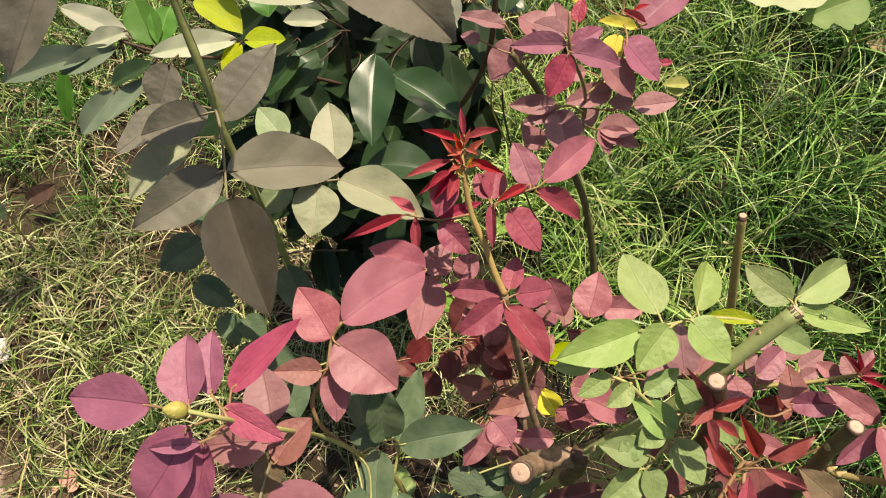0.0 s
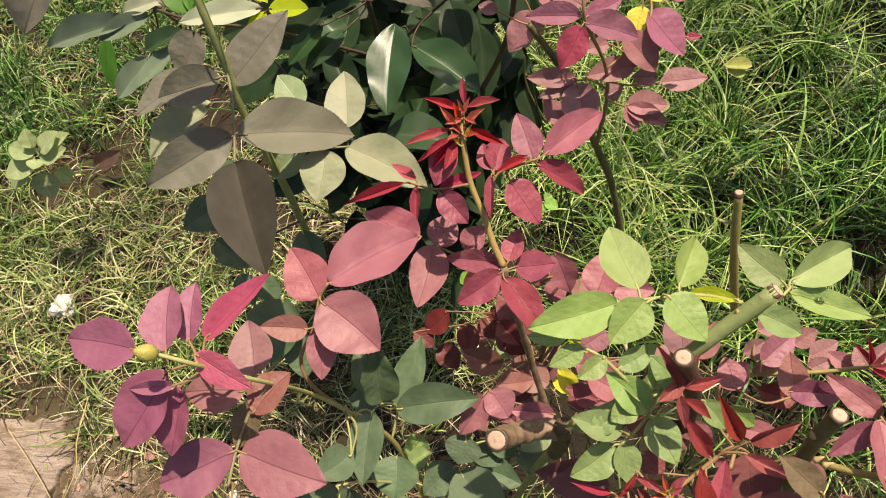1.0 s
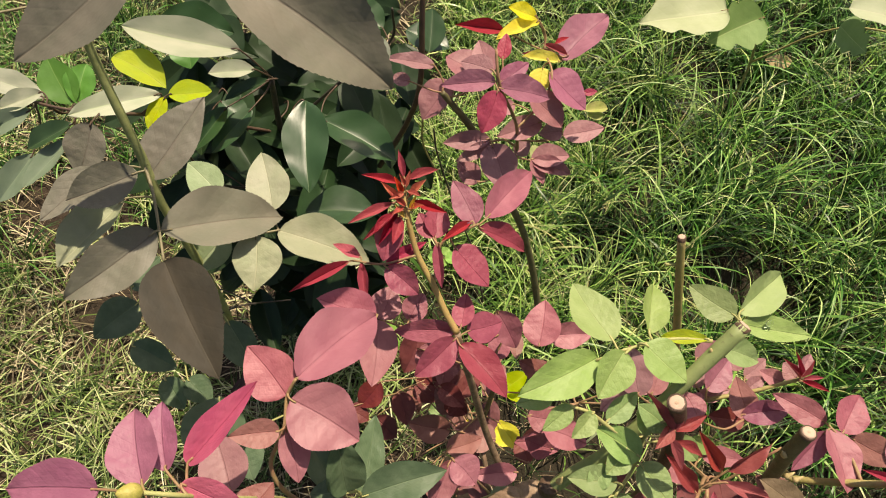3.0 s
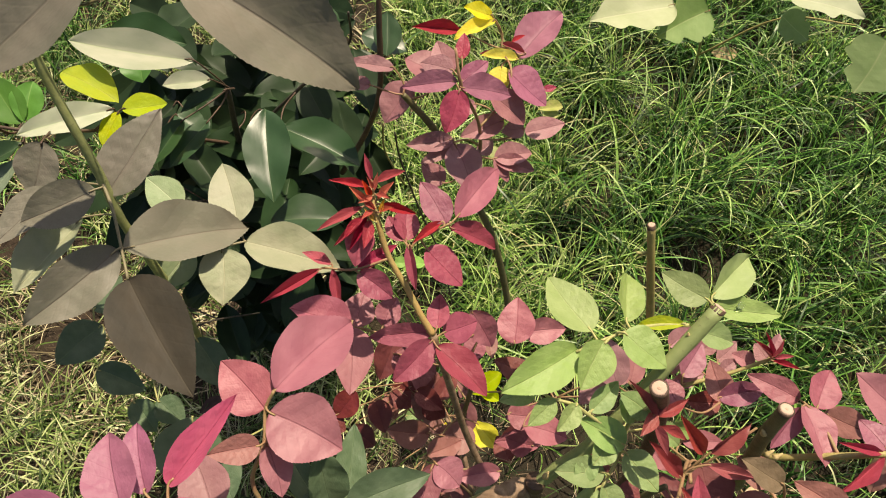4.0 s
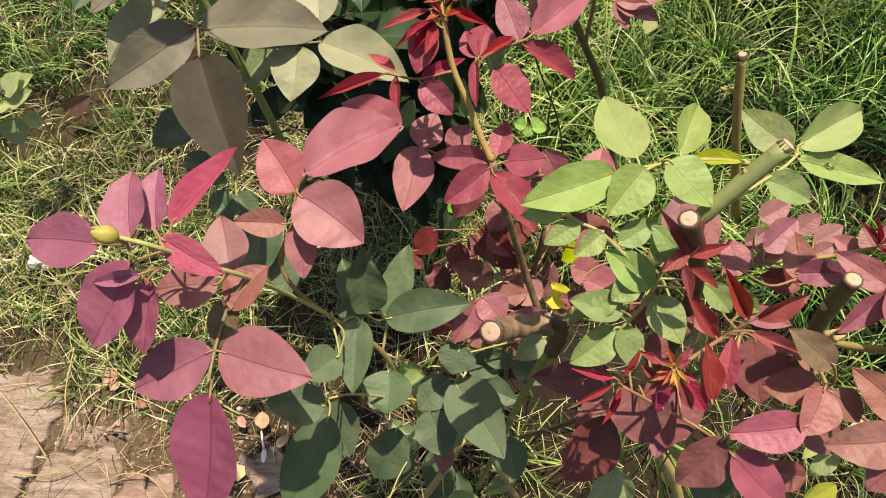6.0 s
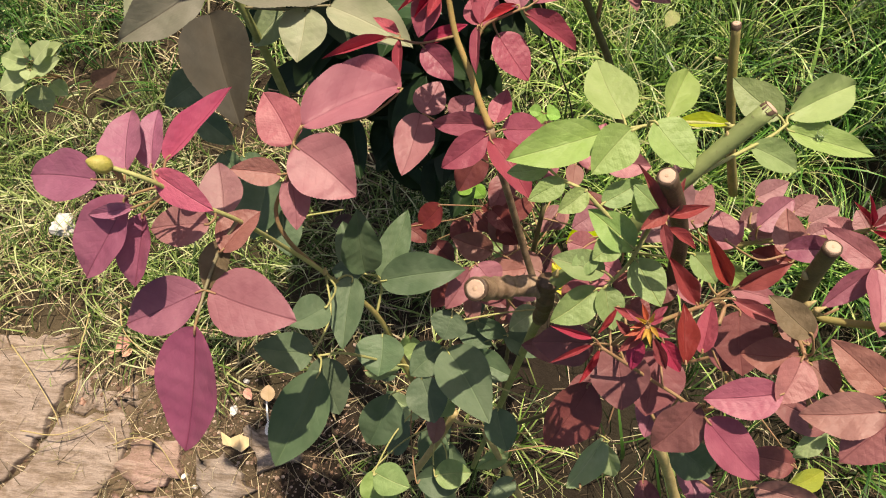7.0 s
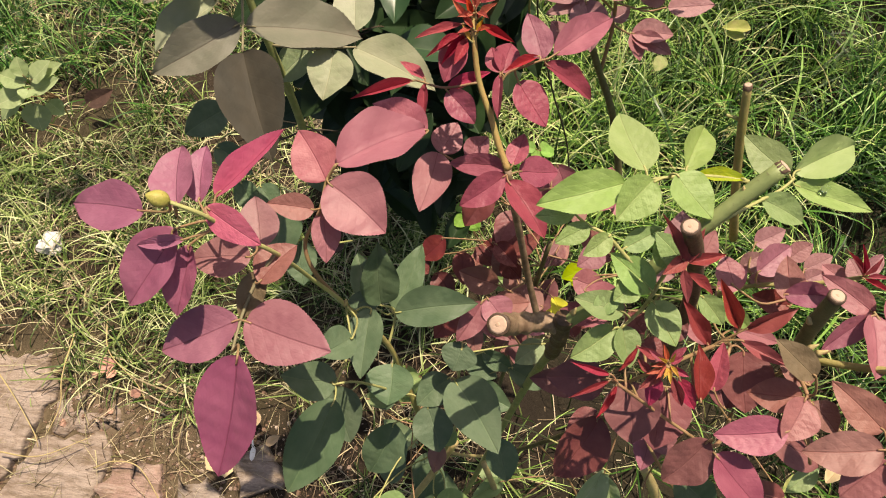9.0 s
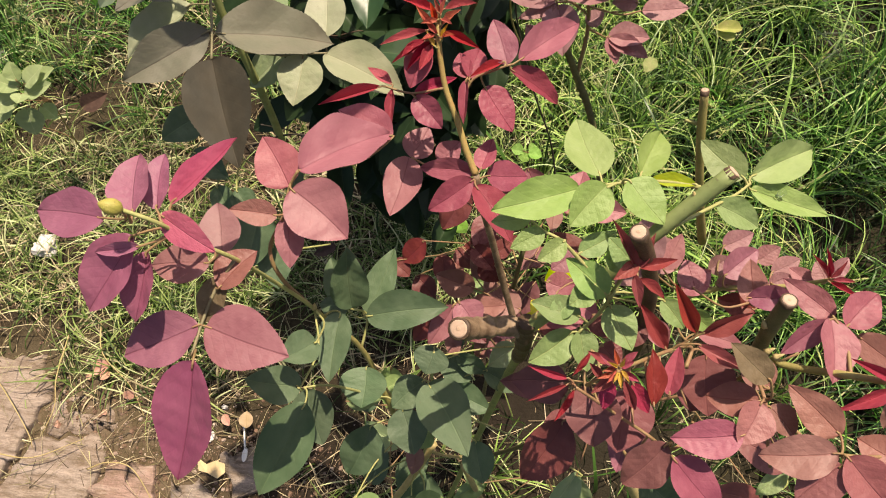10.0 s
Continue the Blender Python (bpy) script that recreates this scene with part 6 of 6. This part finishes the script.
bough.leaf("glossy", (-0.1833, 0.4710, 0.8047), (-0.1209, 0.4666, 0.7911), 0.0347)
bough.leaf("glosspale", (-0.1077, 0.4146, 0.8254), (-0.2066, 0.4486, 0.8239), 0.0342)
bough.leaf("glossy", (0.0151, 0.4766, 0.7744), (-0.0135, 0.5017, 0.7809), 0.0321)
bough.leaf("glossy", (0.0409, 0.5150, 0.7296), (0.0844, 0.4906, 0.7259), 0.0351)
# Filler leaves wear the darkened tone, so the shrub's depths look shaded.
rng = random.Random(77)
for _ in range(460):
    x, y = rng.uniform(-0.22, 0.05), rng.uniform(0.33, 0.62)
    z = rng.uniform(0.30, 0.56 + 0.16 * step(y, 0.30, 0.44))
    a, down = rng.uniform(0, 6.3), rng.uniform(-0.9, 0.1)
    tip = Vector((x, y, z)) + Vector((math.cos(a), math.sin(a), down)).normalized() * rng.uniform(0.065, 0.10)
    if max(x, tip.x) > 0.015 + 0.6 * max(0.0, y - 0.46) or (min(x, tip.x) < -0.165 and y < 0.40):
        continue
    bough.leaf("glossshade", (x, y, z), tuple(tip), rng.uniform(0.030, 0.044))
bough.close()

young_shoot = shoot(rose, "limetwig")
young_shoot.stems = red_shoot.stems + pruned_shoot.stems + core_shoot.stems
young_shoot.leaf("ember", (0.0145, 0.2299, 0.8740), (0.0030, 0.2392, 0.8840), 0.0050)
young_shoot.leaf("amber", (0.0127, 0.2245, 0.8680), (0.0063, 0.2313, 0.8780), 0.0039)
young_shoot.leaf("amber", (0.0170, 0.2274, 0.8710), (0.0212, 0.2348, 0.8810), 0.0038)
young_shoot.leaf("lime", (0.0850, 0.0874, 0.9050), (0.0627, 0.0839, 0.9030), 0.0126)
young_shoot.leaf("yellowgreen", (0.1559, 0.1750, 0.4500), (0.1337, 0.1981, 0.4550), 0.0178)
young_shoot.close()


# ---- small plants in the grass ----
weed = tagged(new("weed"), "pale green broad-leaved weed in dry grass", "weed")
weed.location = (-0.80, 0.50, 0.0)
sprig = shoot(weed)
sprig.stem("greencane", 2.2, 1.2, (-0.80, 0.50, 0.0), (-0.79, 0.51, 0.09), (-0.775, 0.53, 0.20))
sprig.stem("twig", 1.4, 0.9, (-0.79, 0.51, 0.09), (-0.80, 0.50, 0.14), (-0.81, 0.49, 0.17))
sprig.leaf("weedgreen", (-0.7658, 0.5090, 0.2852), (-0.7317, 0.5394, 0.3035), 0.0427)
sprig.leaf("weedgreen", (-0.7734, 0.5048, 0.2845), (-0.8205, 0.5140, 0.2929), 0.0390)
sprig.leaf("weedgreen", (-0.7866, 0.5013, 0.2632), (-0.8313, 0.4683, 0.2665), 0.0454)
sprig.leaf("weedgreen", (-0.7699, 0.4978, 0.2709), (-0.7196, 0.5180, 0.2836), 0.0333)
sprig.leaf("weedgreen", (-0.7865, 0.4917, 0.2383), (-0.7806, 0.4561, 0.2031), 0.0528)
sprig.leaf("weedgreen", (-0.7691, 0.4959, 0.2808), (-0.7692, 0.4749, 0.2838), 0.0330)
sprig.leaf("weedgreen", (-0.7582, 0.5199, 0.2777), (-0.7168, 0.5420, 0.2921), 0.0293)
sprig.leaf("weedgreen", (-0.7708, 0.5092, 0.2966), (-0.7805, 0.5342, 0.3175), 0.0289)
sprig.leaf("weedgreen", (-0.8119, 0.4993, 0.2437), (-0.8454, 0.4632, 0.2233), 0.0303)
sprig.leaf("weedgreen", (-0.7682, 0.5024, 0.2296), (-0.7453, 0.4876, 0.2110), 0.0306)
sprig.close()

lobed_plant = tagged(new("lobed_plant"), "leggy plant with pale lobed leaves above grass", "plant")
lobed_plant.location = (0.80, 0.85, 0.0)
vine = shoot(lobed_plant)
vine.stem("greencane", 3.0, 1.8, (0.80, 0.85, 0.0), (0.78, 0.86, 0.2), (0.70, 0.84, 0.36), (0.58, 0.80, 0.42))
vine.stem("greencane", 2.4, 1.4, (0.78, 0.86, 0.2), (0.85, 0.80, 0.36), (0.93, 0.72, 0.42))
vine.leaf("lobepale", (0.5629, 0.7327, 0.4950), (0.4300, 0.7399, 0.4756), 0.0893)
vine.leaf("lobegreen", (0.6256, 0.7277, 0.4812), (0.5370, 0.7043, 0.4555), 0.0709)
vine.leaf("lobegreen", (0.7401, 0.6976, 0.4871), (0.7837, 0.6597, 0.4663), 0.0603)
vine.leaf("lobepale", (0.7298, 0.6964, 0.5293), (0.8419, 0.6486, 0.5267), 0.0833)
vine.leaf("lobegreen", (0.8507, 0.5988, 0.5279), (0.8044, 0.5452, 0.4736), 0.0956)
vine.close()

clover = tagged(new("clover"), "small bright clover leaves in the grass", "clover")
clover.location = (0.09, 0.45, 0.0)
trefoil = shoot(clover)
trefoil.stem("greencane", 1.0, 0.7, (0.09, 0.45, 0.0), (0.10, 0.455, 0.13), (0.103, 0.457, 0.25))
trefoil.stem("greencane", 1.0, 0.7, (0.04, 0.28, 0.0), (0.035, 0.29, 0.12), (0.03, 0.29, 0.22))
trefoil.leaf("cloverleaf", (0.0911, 0.4381, 0.3057), (0.0714, 0.4400, 0.3073), 0.0189)
trefoil.leaf("cloverleaf", (0.0936, 0.4364, 0.3051), (0.0906, 0.4217, 0.3005), 0.0189)
trefoil.leaf("cloverleaf", (0.0970, 0.4364, 0.3049), (0.1193, 0.4328, 0.3026), 0.0207)
trefoil.leaf("cloverleaf", (0.1001, 0.4621, 0.2604), (0.1121, 0.4706, 0.2624), 0.0162)
trefoil.leaf("cloverleaf", (-0.0054, 0.3149, 0.3136), (-0.0225, 0.2993, 0.3095), 0.0215)
trefoil.leaf("cloverleaf", (-0.0030, 0.3125, 0.3127), (0.0147, 0.2964, 0.3067), 0.0232)
trefoil.leaf("cloverleaf", (-0.0028, 0.3188, 0.3147), (0.0117, 0.3328, 0.3184), 0.0199)
trefoil.leaf("cloverleaf", (-0.0094, 0.3205, 0.3156), (-0.0189, 0.3332, 0.3201), 0.0182)
trefoil.close()


def fallen_leaf(kind, base, tip, width):
    """A single leaf lying in the grass or on the soil."""
    ob = place_leaf(None, kind, base, tip, width, 0.0, UPWARD, 35.0)
    ob.name = "fallen_leaf"
    tone = {"fallgreen": "yellowing green", "fallbrown": "dry brown curled", "falltan": "dry tan", "fallpink": "dry pinkish"}[kind]
    tagged(ob, tone + " fallen leaf lying in the grass", "leaf", "fallen leaves")


fallen_leaf("fallgreen", (0.4949, 0.8262, 0.1200), (0.4391, 0.8224, 0.1240), 0.0261)
fallen_leaf("fallgreen", (0.4838, 0.8101, 0.1150), (0.4462, 0.8131, 0.1190), 0.0195)
fallen_leaf("falltan", (-0.3552, -0.0024, 0.0300), (-0.3585, 0.0262, 0.0360), 0.0246)
fallen_leaf("fallpink", (-0.6616, 0.0690, 0.0300), (-0.6300, 0.0840, 0.0360), 0.0291)
fallen_leaf("fallpink", (-0.6293, 0.0706, 0.0300), (-0.6399, 0.0548, 0.0360), 0.0202)
fallen_leaf("fallpink", (-0.5900, 0.0275, 0.0300), (-0.5736, 0.0407, 0.0360), 0.0203)
fallen_leaf("fallpink", (-0.4020, 0.0169, 0.0300), (-0.3853, -0.0015, 0.0360), 0.0157)
fallen_leaf("falltan", (-0.3294, -0.0314, 0.0300), (-0.3058, -0.0137, 0.0360), 0.0159)
fallen_leaf("falltan", (-0.5061, 0.1609, 0.0300), (-0.4913, 0.1772, 0.0360), 0.0159)
fallen_leaf("fallgreen", (0.4812, -0.0019, 0.2534), (0.4583, -0.0267, 0.2470), 0.0170)
fallen_leaf("falltan", (0.5440, 0.0277, 0.2580), (0.5168, -0.0086, 0.2480), 0.0231)
fallen_leaf("fallbrown", (-0.2402, 0.3395, 0.0634), (-0.2805, 0.3195, 0.0601), 0.0232)
fallen_leaf("fallbrown", (-0.8170, 0.5962, 0.0595), (-0.7614, 0.6248, 0.0726), 0.0373)
fallen_leaf("falltan", (0.9487, 0.9297, 0.1000), (0.8857, 0.9392, 0.1050), 0.0300)
fallen_leaf("fallgreen", (0.3116, 0.7010, 0.1911), (0.2986, 0.6736, 0.1845), 0.0253)


# ---- paving stones, rubble and litter at the front left ----
def slab(name, material, label, top, thick, *corners):
    """A worn, broken-edged flat stone sunk in the soil."""
    rng = random.Random(len(name) + int(corners[0][0] * -1000))
    ring = []
    for (x0, y0), (x1, y1) in zip(corners, (*corners[1:], corners[0])):
        for n in range(5):
            t = n / 5
            ring.append(Vector((x0 + (x1 - x0) * t + rng.uniform(-0.009, 0.009), y0 + (y1 - y0) * t + rng.uniform(-0.009, 0.009), 0)))
    mid = sum(ring, Vector()) / len(ring)
    bm = bmesh.new()
    rows = []
    for scale, z in ((1.03, top - thick), (1.0, top - 0.007), (0.99, top - 0.002), (0.965, top), (0.65, top), (0.33, top)):
        rows.append([bm.verts.new((mid + (p - mid) * scale) + Vector((0, 0, z + 0.003 * noise.noise((p.x * 22 * scale, p.y * 22 * scale, scale * 2))))) for p in ring])
    n = len(ring)
    for a, b in zip(rows, rows[1:]):
        for k in range(n):
            bm.faces.new((a[k], a[(k + 1) % n], b[(k + 1) % n], b[k]))
    centre = bm.verts.new(mid + Vector((0, 0, top)))
    for k in range(n):
        bm.faces.new((rows[-1][k], rows[-1][(k + 1) % n], centre))
    bmesh.ops.recalc_face_normals(bm, faces=bm.faces)
    return tagged(part(name, bm, material), label, "stone", "paving stones")


slab("paving_stone", STONE_TAN, "worn tan paving stone sunk in soil", 0.014, 0.06, (-1.02, 0.08), (-0.859, 0.085), (-0.772, 0.090), (-0.742, 0.020), (-0.760, -0.042), (-0.790, -0.125), (-0.90, -0.25), (-1.08, -0.20))
slab("paving_stone", STONE_TAN, "worn tan paving stone with dirt in its face", 0.012, 0.06, (-0.778, -0.128), (-0.748, -0.062), (-0.645, -0.040), (-0.615, -0.080), (-0.632, -0.178), (-0.757, -0.30), (-0.90, -0.28))
slab("paving_stone", STONE_PINK, "pinkish broken paving stone in bare soil", 0.013, 0.05, (-0.622, -0.140), (-0.592, -0.078), (-0.525, -0.080), (-0.500, -0.145), (-0.567, -0.172))
slab("paving_stone", STONE_TAN, "small tan stone between paving stones", 0.008, 0.05, (-0.728, 0.020), (-0.650, 0.040), (-0.600, -0.025), (-0.635, -0.035), (-0.735, -0.052))
slab("paving_stone", STONE_GREY, "grey flat stone half buried in soil", 0.008, 0.05, (-0.400, -0.055), (-0.335, -0.036), (-0.285, -0.096), (-0.363, -0.118))
slab("paving_stone", STONE_PINK, "small pinkish stone in bare soil", 0.010, 0.05, (-0.620, -0.190), (-0.55, -0.178), (-0.49, -0.19), (-0.57, -0.27))
slab("paving_stone", STONE_GREY, "grey broken stone beside the rose bush", 0.007, 0.05, (-0.488, -0.11), (-0.42, -0.100), (-0.37, -0.15), (-0.45, -0.20))


def pebbles(count, seed):
    """Loose gravel and crumbs of brick over the bare soil."""
    rng = random.Random(seed)
    verts, faces = [], []
    for _ in range(count):
        x, y = rng.uniform(-0.95, -0.10), rng.uniform(-0.30, 0.16)
        if rng.random() > bare(x, y) + 0.12:
            continue
        r = rng.uniform(0.0007, 0.0024) * rng.choice([1, 1, 1, 1, 1, 2.4])
        z, b = height_at(x, y), len(verts)
        for k in range(6):
            a = k * math.pi / 3 + rng.uniform(-0.3, 0.3)
            s = r * rng.uniform(0.7, 1.15)
            verts.append((x + s * math.cos(a), y + s * math.sin(a), z))
            verts.append((x + 0.6 * s * math.cos(a), y + 0.6 * s * math.sin(a), z + r * rng.uniform(0.5, 0.9)))
        for k in range(6):
            c, d = b + 2 * k, b + 2 * ((k + 1) % 6)
            faces.append((c, d, d + 1, c + 1))
        faces.append(tuple(b + 2 * k + 1 for k in range(6)))
    me = bpy.data.meshes.new("gravel")
    me.from_pydata(verts, [], faces)
    m = Nodes("gravel")
    ramp = m.node("ShaderNodeValToRGB", Fac=m.node("ShaderNodeNewGeometry").outputs["Random Per Island"])
    ramp.color_ramp.elements[0].color = (0.11, 0.075, 0.048, 1)
    ramp.color_ramp.elements[1].color = (0.46, 0.38, 0.32, 1)
    ramp.color_ramp.elements.new(0.6).color = (0.20, 0.125, 0.09, 1)
    me.materials.append(m.finish(ramp.outputs[0], 0.9, None, 0.2))
    return tagged(new("gravel", me), "loose gravel and soil crumbs on bare ground", "gravel", kind="stuff")


pebbles(9000, 5)


def chip(label, material, spot, size):
    """A small broken flake lying on the soil."""
    rng = random.Random(int(spot[0] * 5000) + int(spot[1] * 3000))
    bm = bmesh.new()
    ring = [(math.cos(a) * rng.uniform(0.6, 1.1), math.sin(a) * rng.uniform(0.5, 1.0)) for a in (k * math.pi * 2 / 7 for k in range(7))]
    low = [bm.verts.new((x * size * 1.08, y * size * 1.08, -0.004)) for x, y in ring]
    high = [bm.verts.new((x * size, y * size, size * rng.uniform(0.35, 0.6))) for x, y in ring]
    for k in range(7):
        bm.faces.new((low[k], low[(k + 1) % 7], high[(k + 1) % 7], high[k]))
    bm.faces.new(high)
    bm.faces.new(low[::-1])
    ob = tagged(part("chip", bm, material, smooth=False), label, "rubble", "rubble chips")
    ob.location = (*spot, height_at(*spot) + 0.004)
    ob.rotation_euler = (rng.uniform(-0.25, 0.25), rng.uniform(-0.25, 0.25), rng.uniform(0, 6))


chip("small white plaster chip on bare soil", PAPER, (-0.427, -0.022), 0.010)
chip("small white plaster chip on bare soil", PAPER, (-0.445, -0.122), 0.007)
chip("small white plaster chip on bare soil", PAPER, (-0.497, -0.141), 0.006)
chip("small white plaster chip on bare soil", PAPER, (-0.461, -0.151), 0.006)
chip("small white plaster chip on bare soil", PAPER, (-0.475, -0.158), 0.005)
chip("small white plaster chip on bare soil", PAPER, (-0.411, 0.031), 0.006)
chip("small white plaster chip on bare soil", PAPER, (-0.818, -0.026), 0.006)
chip("small pinkish brick chip in dry grass", BRICK, (-0.657, 0.080), 0.012)
chip("small pinkish brick chip in dry grass", BRICK, (-0.675, 0.061), 0.008)
chip("small pinkish brick chip in dry grass", BRICK, (-0.715, -0.030), 0.008)
chip("small pinkish brick chip in dry grass", BRICK, (-0.630, -0.000), 0.007)
chip("small pinkish brick chip in dry grass", BRICK, (-0.663, 0.074), 0.010)
chip("small pinkish brick chip in dry grass", BRICK, (-0.544, 0.131), 0.007)
chip("small pinkish brick chip in dry grass", BRICK, (-0.658, 0.077), 0.010)
chip("tan stone lump lying in long grass", BRICK, (1.197, 0.965), 0.020)


def dry_stalk(*points):
    bm = bmesh.new()
    tube(bm, spline(points, 8), 0.0014, 0.0007, 6, 0.1, 3)
    return tagged(part("dry_stalk", bm, BARK["straw"]), "dry straw-coloured grass stalk lying on stones", "stalk", "dry stalks")


dry_stalk((-0.86, 0.06, 0.038), (-0.80, 0.01, 0.045), (-0.745, -0.05, 0.040), (-0.735, -0.075, 0.03))
dry_stalk((-0.625, -0.10, 0.03), (-0.585, -0.085, 0.045), (-0.54, -0.09, 0.042), (-0.50, -0.14, 0.02), (-0.49, -0.155, 0.012))
dry_stalk((-0.72, 0.13, 0.04), (-0.715, 0.05, 0.05), (-0.71, 0.0, 0.04), (-0.725, -0.05, 0.03))
dry_stalk((-0.80, -0.09, 0.038), (-0.72, -0.09, 0.045), (-0.64, -0.05, 0.04))
dry_stalk((-0.66, 0.16, 0.05), (-0.64, 0.10, 0.05), (-0.58, 0.05, 0.04), (-0.55, 0.0, 0.02))

bm = bmesh.new()
bmesh.ops.create_icosphere(bm, subdivisions=3, radius=0.021)
for v in bm.verts:
    v.co *= 1 + 0.5 * noise.noise(v.co * 70) + 0.3 * noise.noise(v.co * 170)
    v.co.z *= 0.75
paper = tagged(part("paper_scrap", bm, PAPER, smooth=False), "crumpled white paper scrap lying in dry grass", "litter")
paper.location = (-0.825, 0.300, 0.026)

bm = bmesh.new()
tube(bm, spline(((-0.365, 0.000, 0.014), (-0.360, -0.02, 0.016), (-0.356, -0.038, 0.014)), 5), 0.0016, 0.0018, 8)
bmesh.ops.create_icosphere(bm, subdivisions=3, radius=1.0, matrix=Matrix.Translation((-0.3550, -0.047, 0.0135)) @ Matrix.Diagonal((0.0050, 0.0125, 0.0032, 1.0)))
tagged(part("plastic_stick", bm, PLASTIC), "small white plastic stick with a thick end on soil", "litter")

bm = bmesh.new()
rows = [[(-0.437, -0.060, 0.020), (-0.432, -0.082, 0.012)], [(-0.420, -0.070, 0.012), (-0.418, -0.084, 0.010)], [(-0.402, -0.062, 0.020), (-0.396, -0.092, 0.013)], [(-0.386, -0.066, 0.016), (-0.384, -0.080, 0.012)]]
grid = [[bm.verts.new(p) for p in r] for r in rows]
for r, q in zip(grid, grid[1:]):
    bm.faces.new((r[0], r[1], q[1], q[0]))
back = bmesh.ops.extrude_face_region(bm, geom=bm.faces[:])
for v in back["geom"]:
    if isinstance(v, bmesh.types.BMVert):
        v.co.z += 0.0012
tagged(part("card_scrap", bm, CARD, smooth=False), "folded cream card scrap lying on bare soil", "litter")

# ---- flower bud on the left shoot ----
def flower_bud(base, tip):
    """A closed bud on its stalk, with sepals pressed to it."""
    base, tip = Vector(base), Vector(tip)
    along = tip - base
    length = along.length
    line = [base + along * t for t in (0.0, 0.12, 0.3, 0.5, 0.7, 0.85, 0.95, 1.0)]
    bm = bmesh.new()
    rings = []
    side = along.orthogonal().normalized()
    other = along.normalized().cross(side)
    for p, r in zip(line, (0.16, 0.30, 0.36, 0.37, 0.30, 0.20, 0.10, 0.03)):
        rings.append([bm.verts.new(p + length * r * (1 + 0.06 * (k % 4 == 0)) * (math.cos(k * math.pi / 10) * side + math.sin(k * math.pi / 10) * other)) for k in range(20)])
    for a, b in zip(rings, rings[1:]):
        for k in range(20):
            bm.faces.new((a[k], a[(k + 1) % 20], b[(k + 1) % 20], b[k]))
    bm.faces.new(rings[-1])
    part("flower_bud", bm, BUD, bud_shoot.stems[0][0], "closed yellow-green flower bud")


BUD = bark_material("bud_green", (0.30, 0.28, 0.06), (0.38, 0.32, 0.09), 200.0, 0.5)


# ---- a water drop on a pale green leaf ----
bm = bmesh.new()
bmesh.ops.create_icosphere(bm, subdivisions=3, radius=0.0024)
for v in bm.verts:
    v.co.z *= 0.62 if v.co.z > 0 else 0.25
    v.co.x *= 1.25
m = Nodes("water")
m.bsdf.inputs["Transmission Weight"].default_value = 1.0
m.bsdf.inputs["IOR"].default_value = 1.33
drop = tagged(part("water_drop", bm, m.finish((0.95, 0.97, 0.98), 0.03, None, 0.5)), "clear water drop lying on a pale green rose leaf", "water drop")
drop.location = (0.2303, 0.1192, 0.8946)
drop.rotation_euler = (0.42, -0.12, 0.3)
flower_bud((-0.1185, 0.0497, 0.9684), (-0.1268, 0.0494, 0.9761))
crown_shoot.nub((0.2224, 0.0433, 0.8796), (-0.5, 0.3, 0.8), 0.0042)
crown_shoot.nub((0.2307, 0.0318, 0.8629), (0.6, 0.3, 0.8), 0.0042)
crown_shoot.nub((0.2358, 0.0292, 0.8618), (0.9, 0.3, 0.8), 0.0042)
pruned_shoot.nub((0.1694, 0.0953, 0.9324), (-0.3, 0.3, 0.8), 0.0042)
main_shoot.nub((0.0944, 0.0458, 0.8428), (0.2, 0.3, 0.8), 0.0042)
low_shoot.nub((-0.0631, 0.0514, 0.7896), (0.2, 0.3, 0.8), 0.0042)
tall_shoot.nub((-0.1620, 0.2802, 0.8741), (-0.2, 0.3, 0.8), 0.0042)
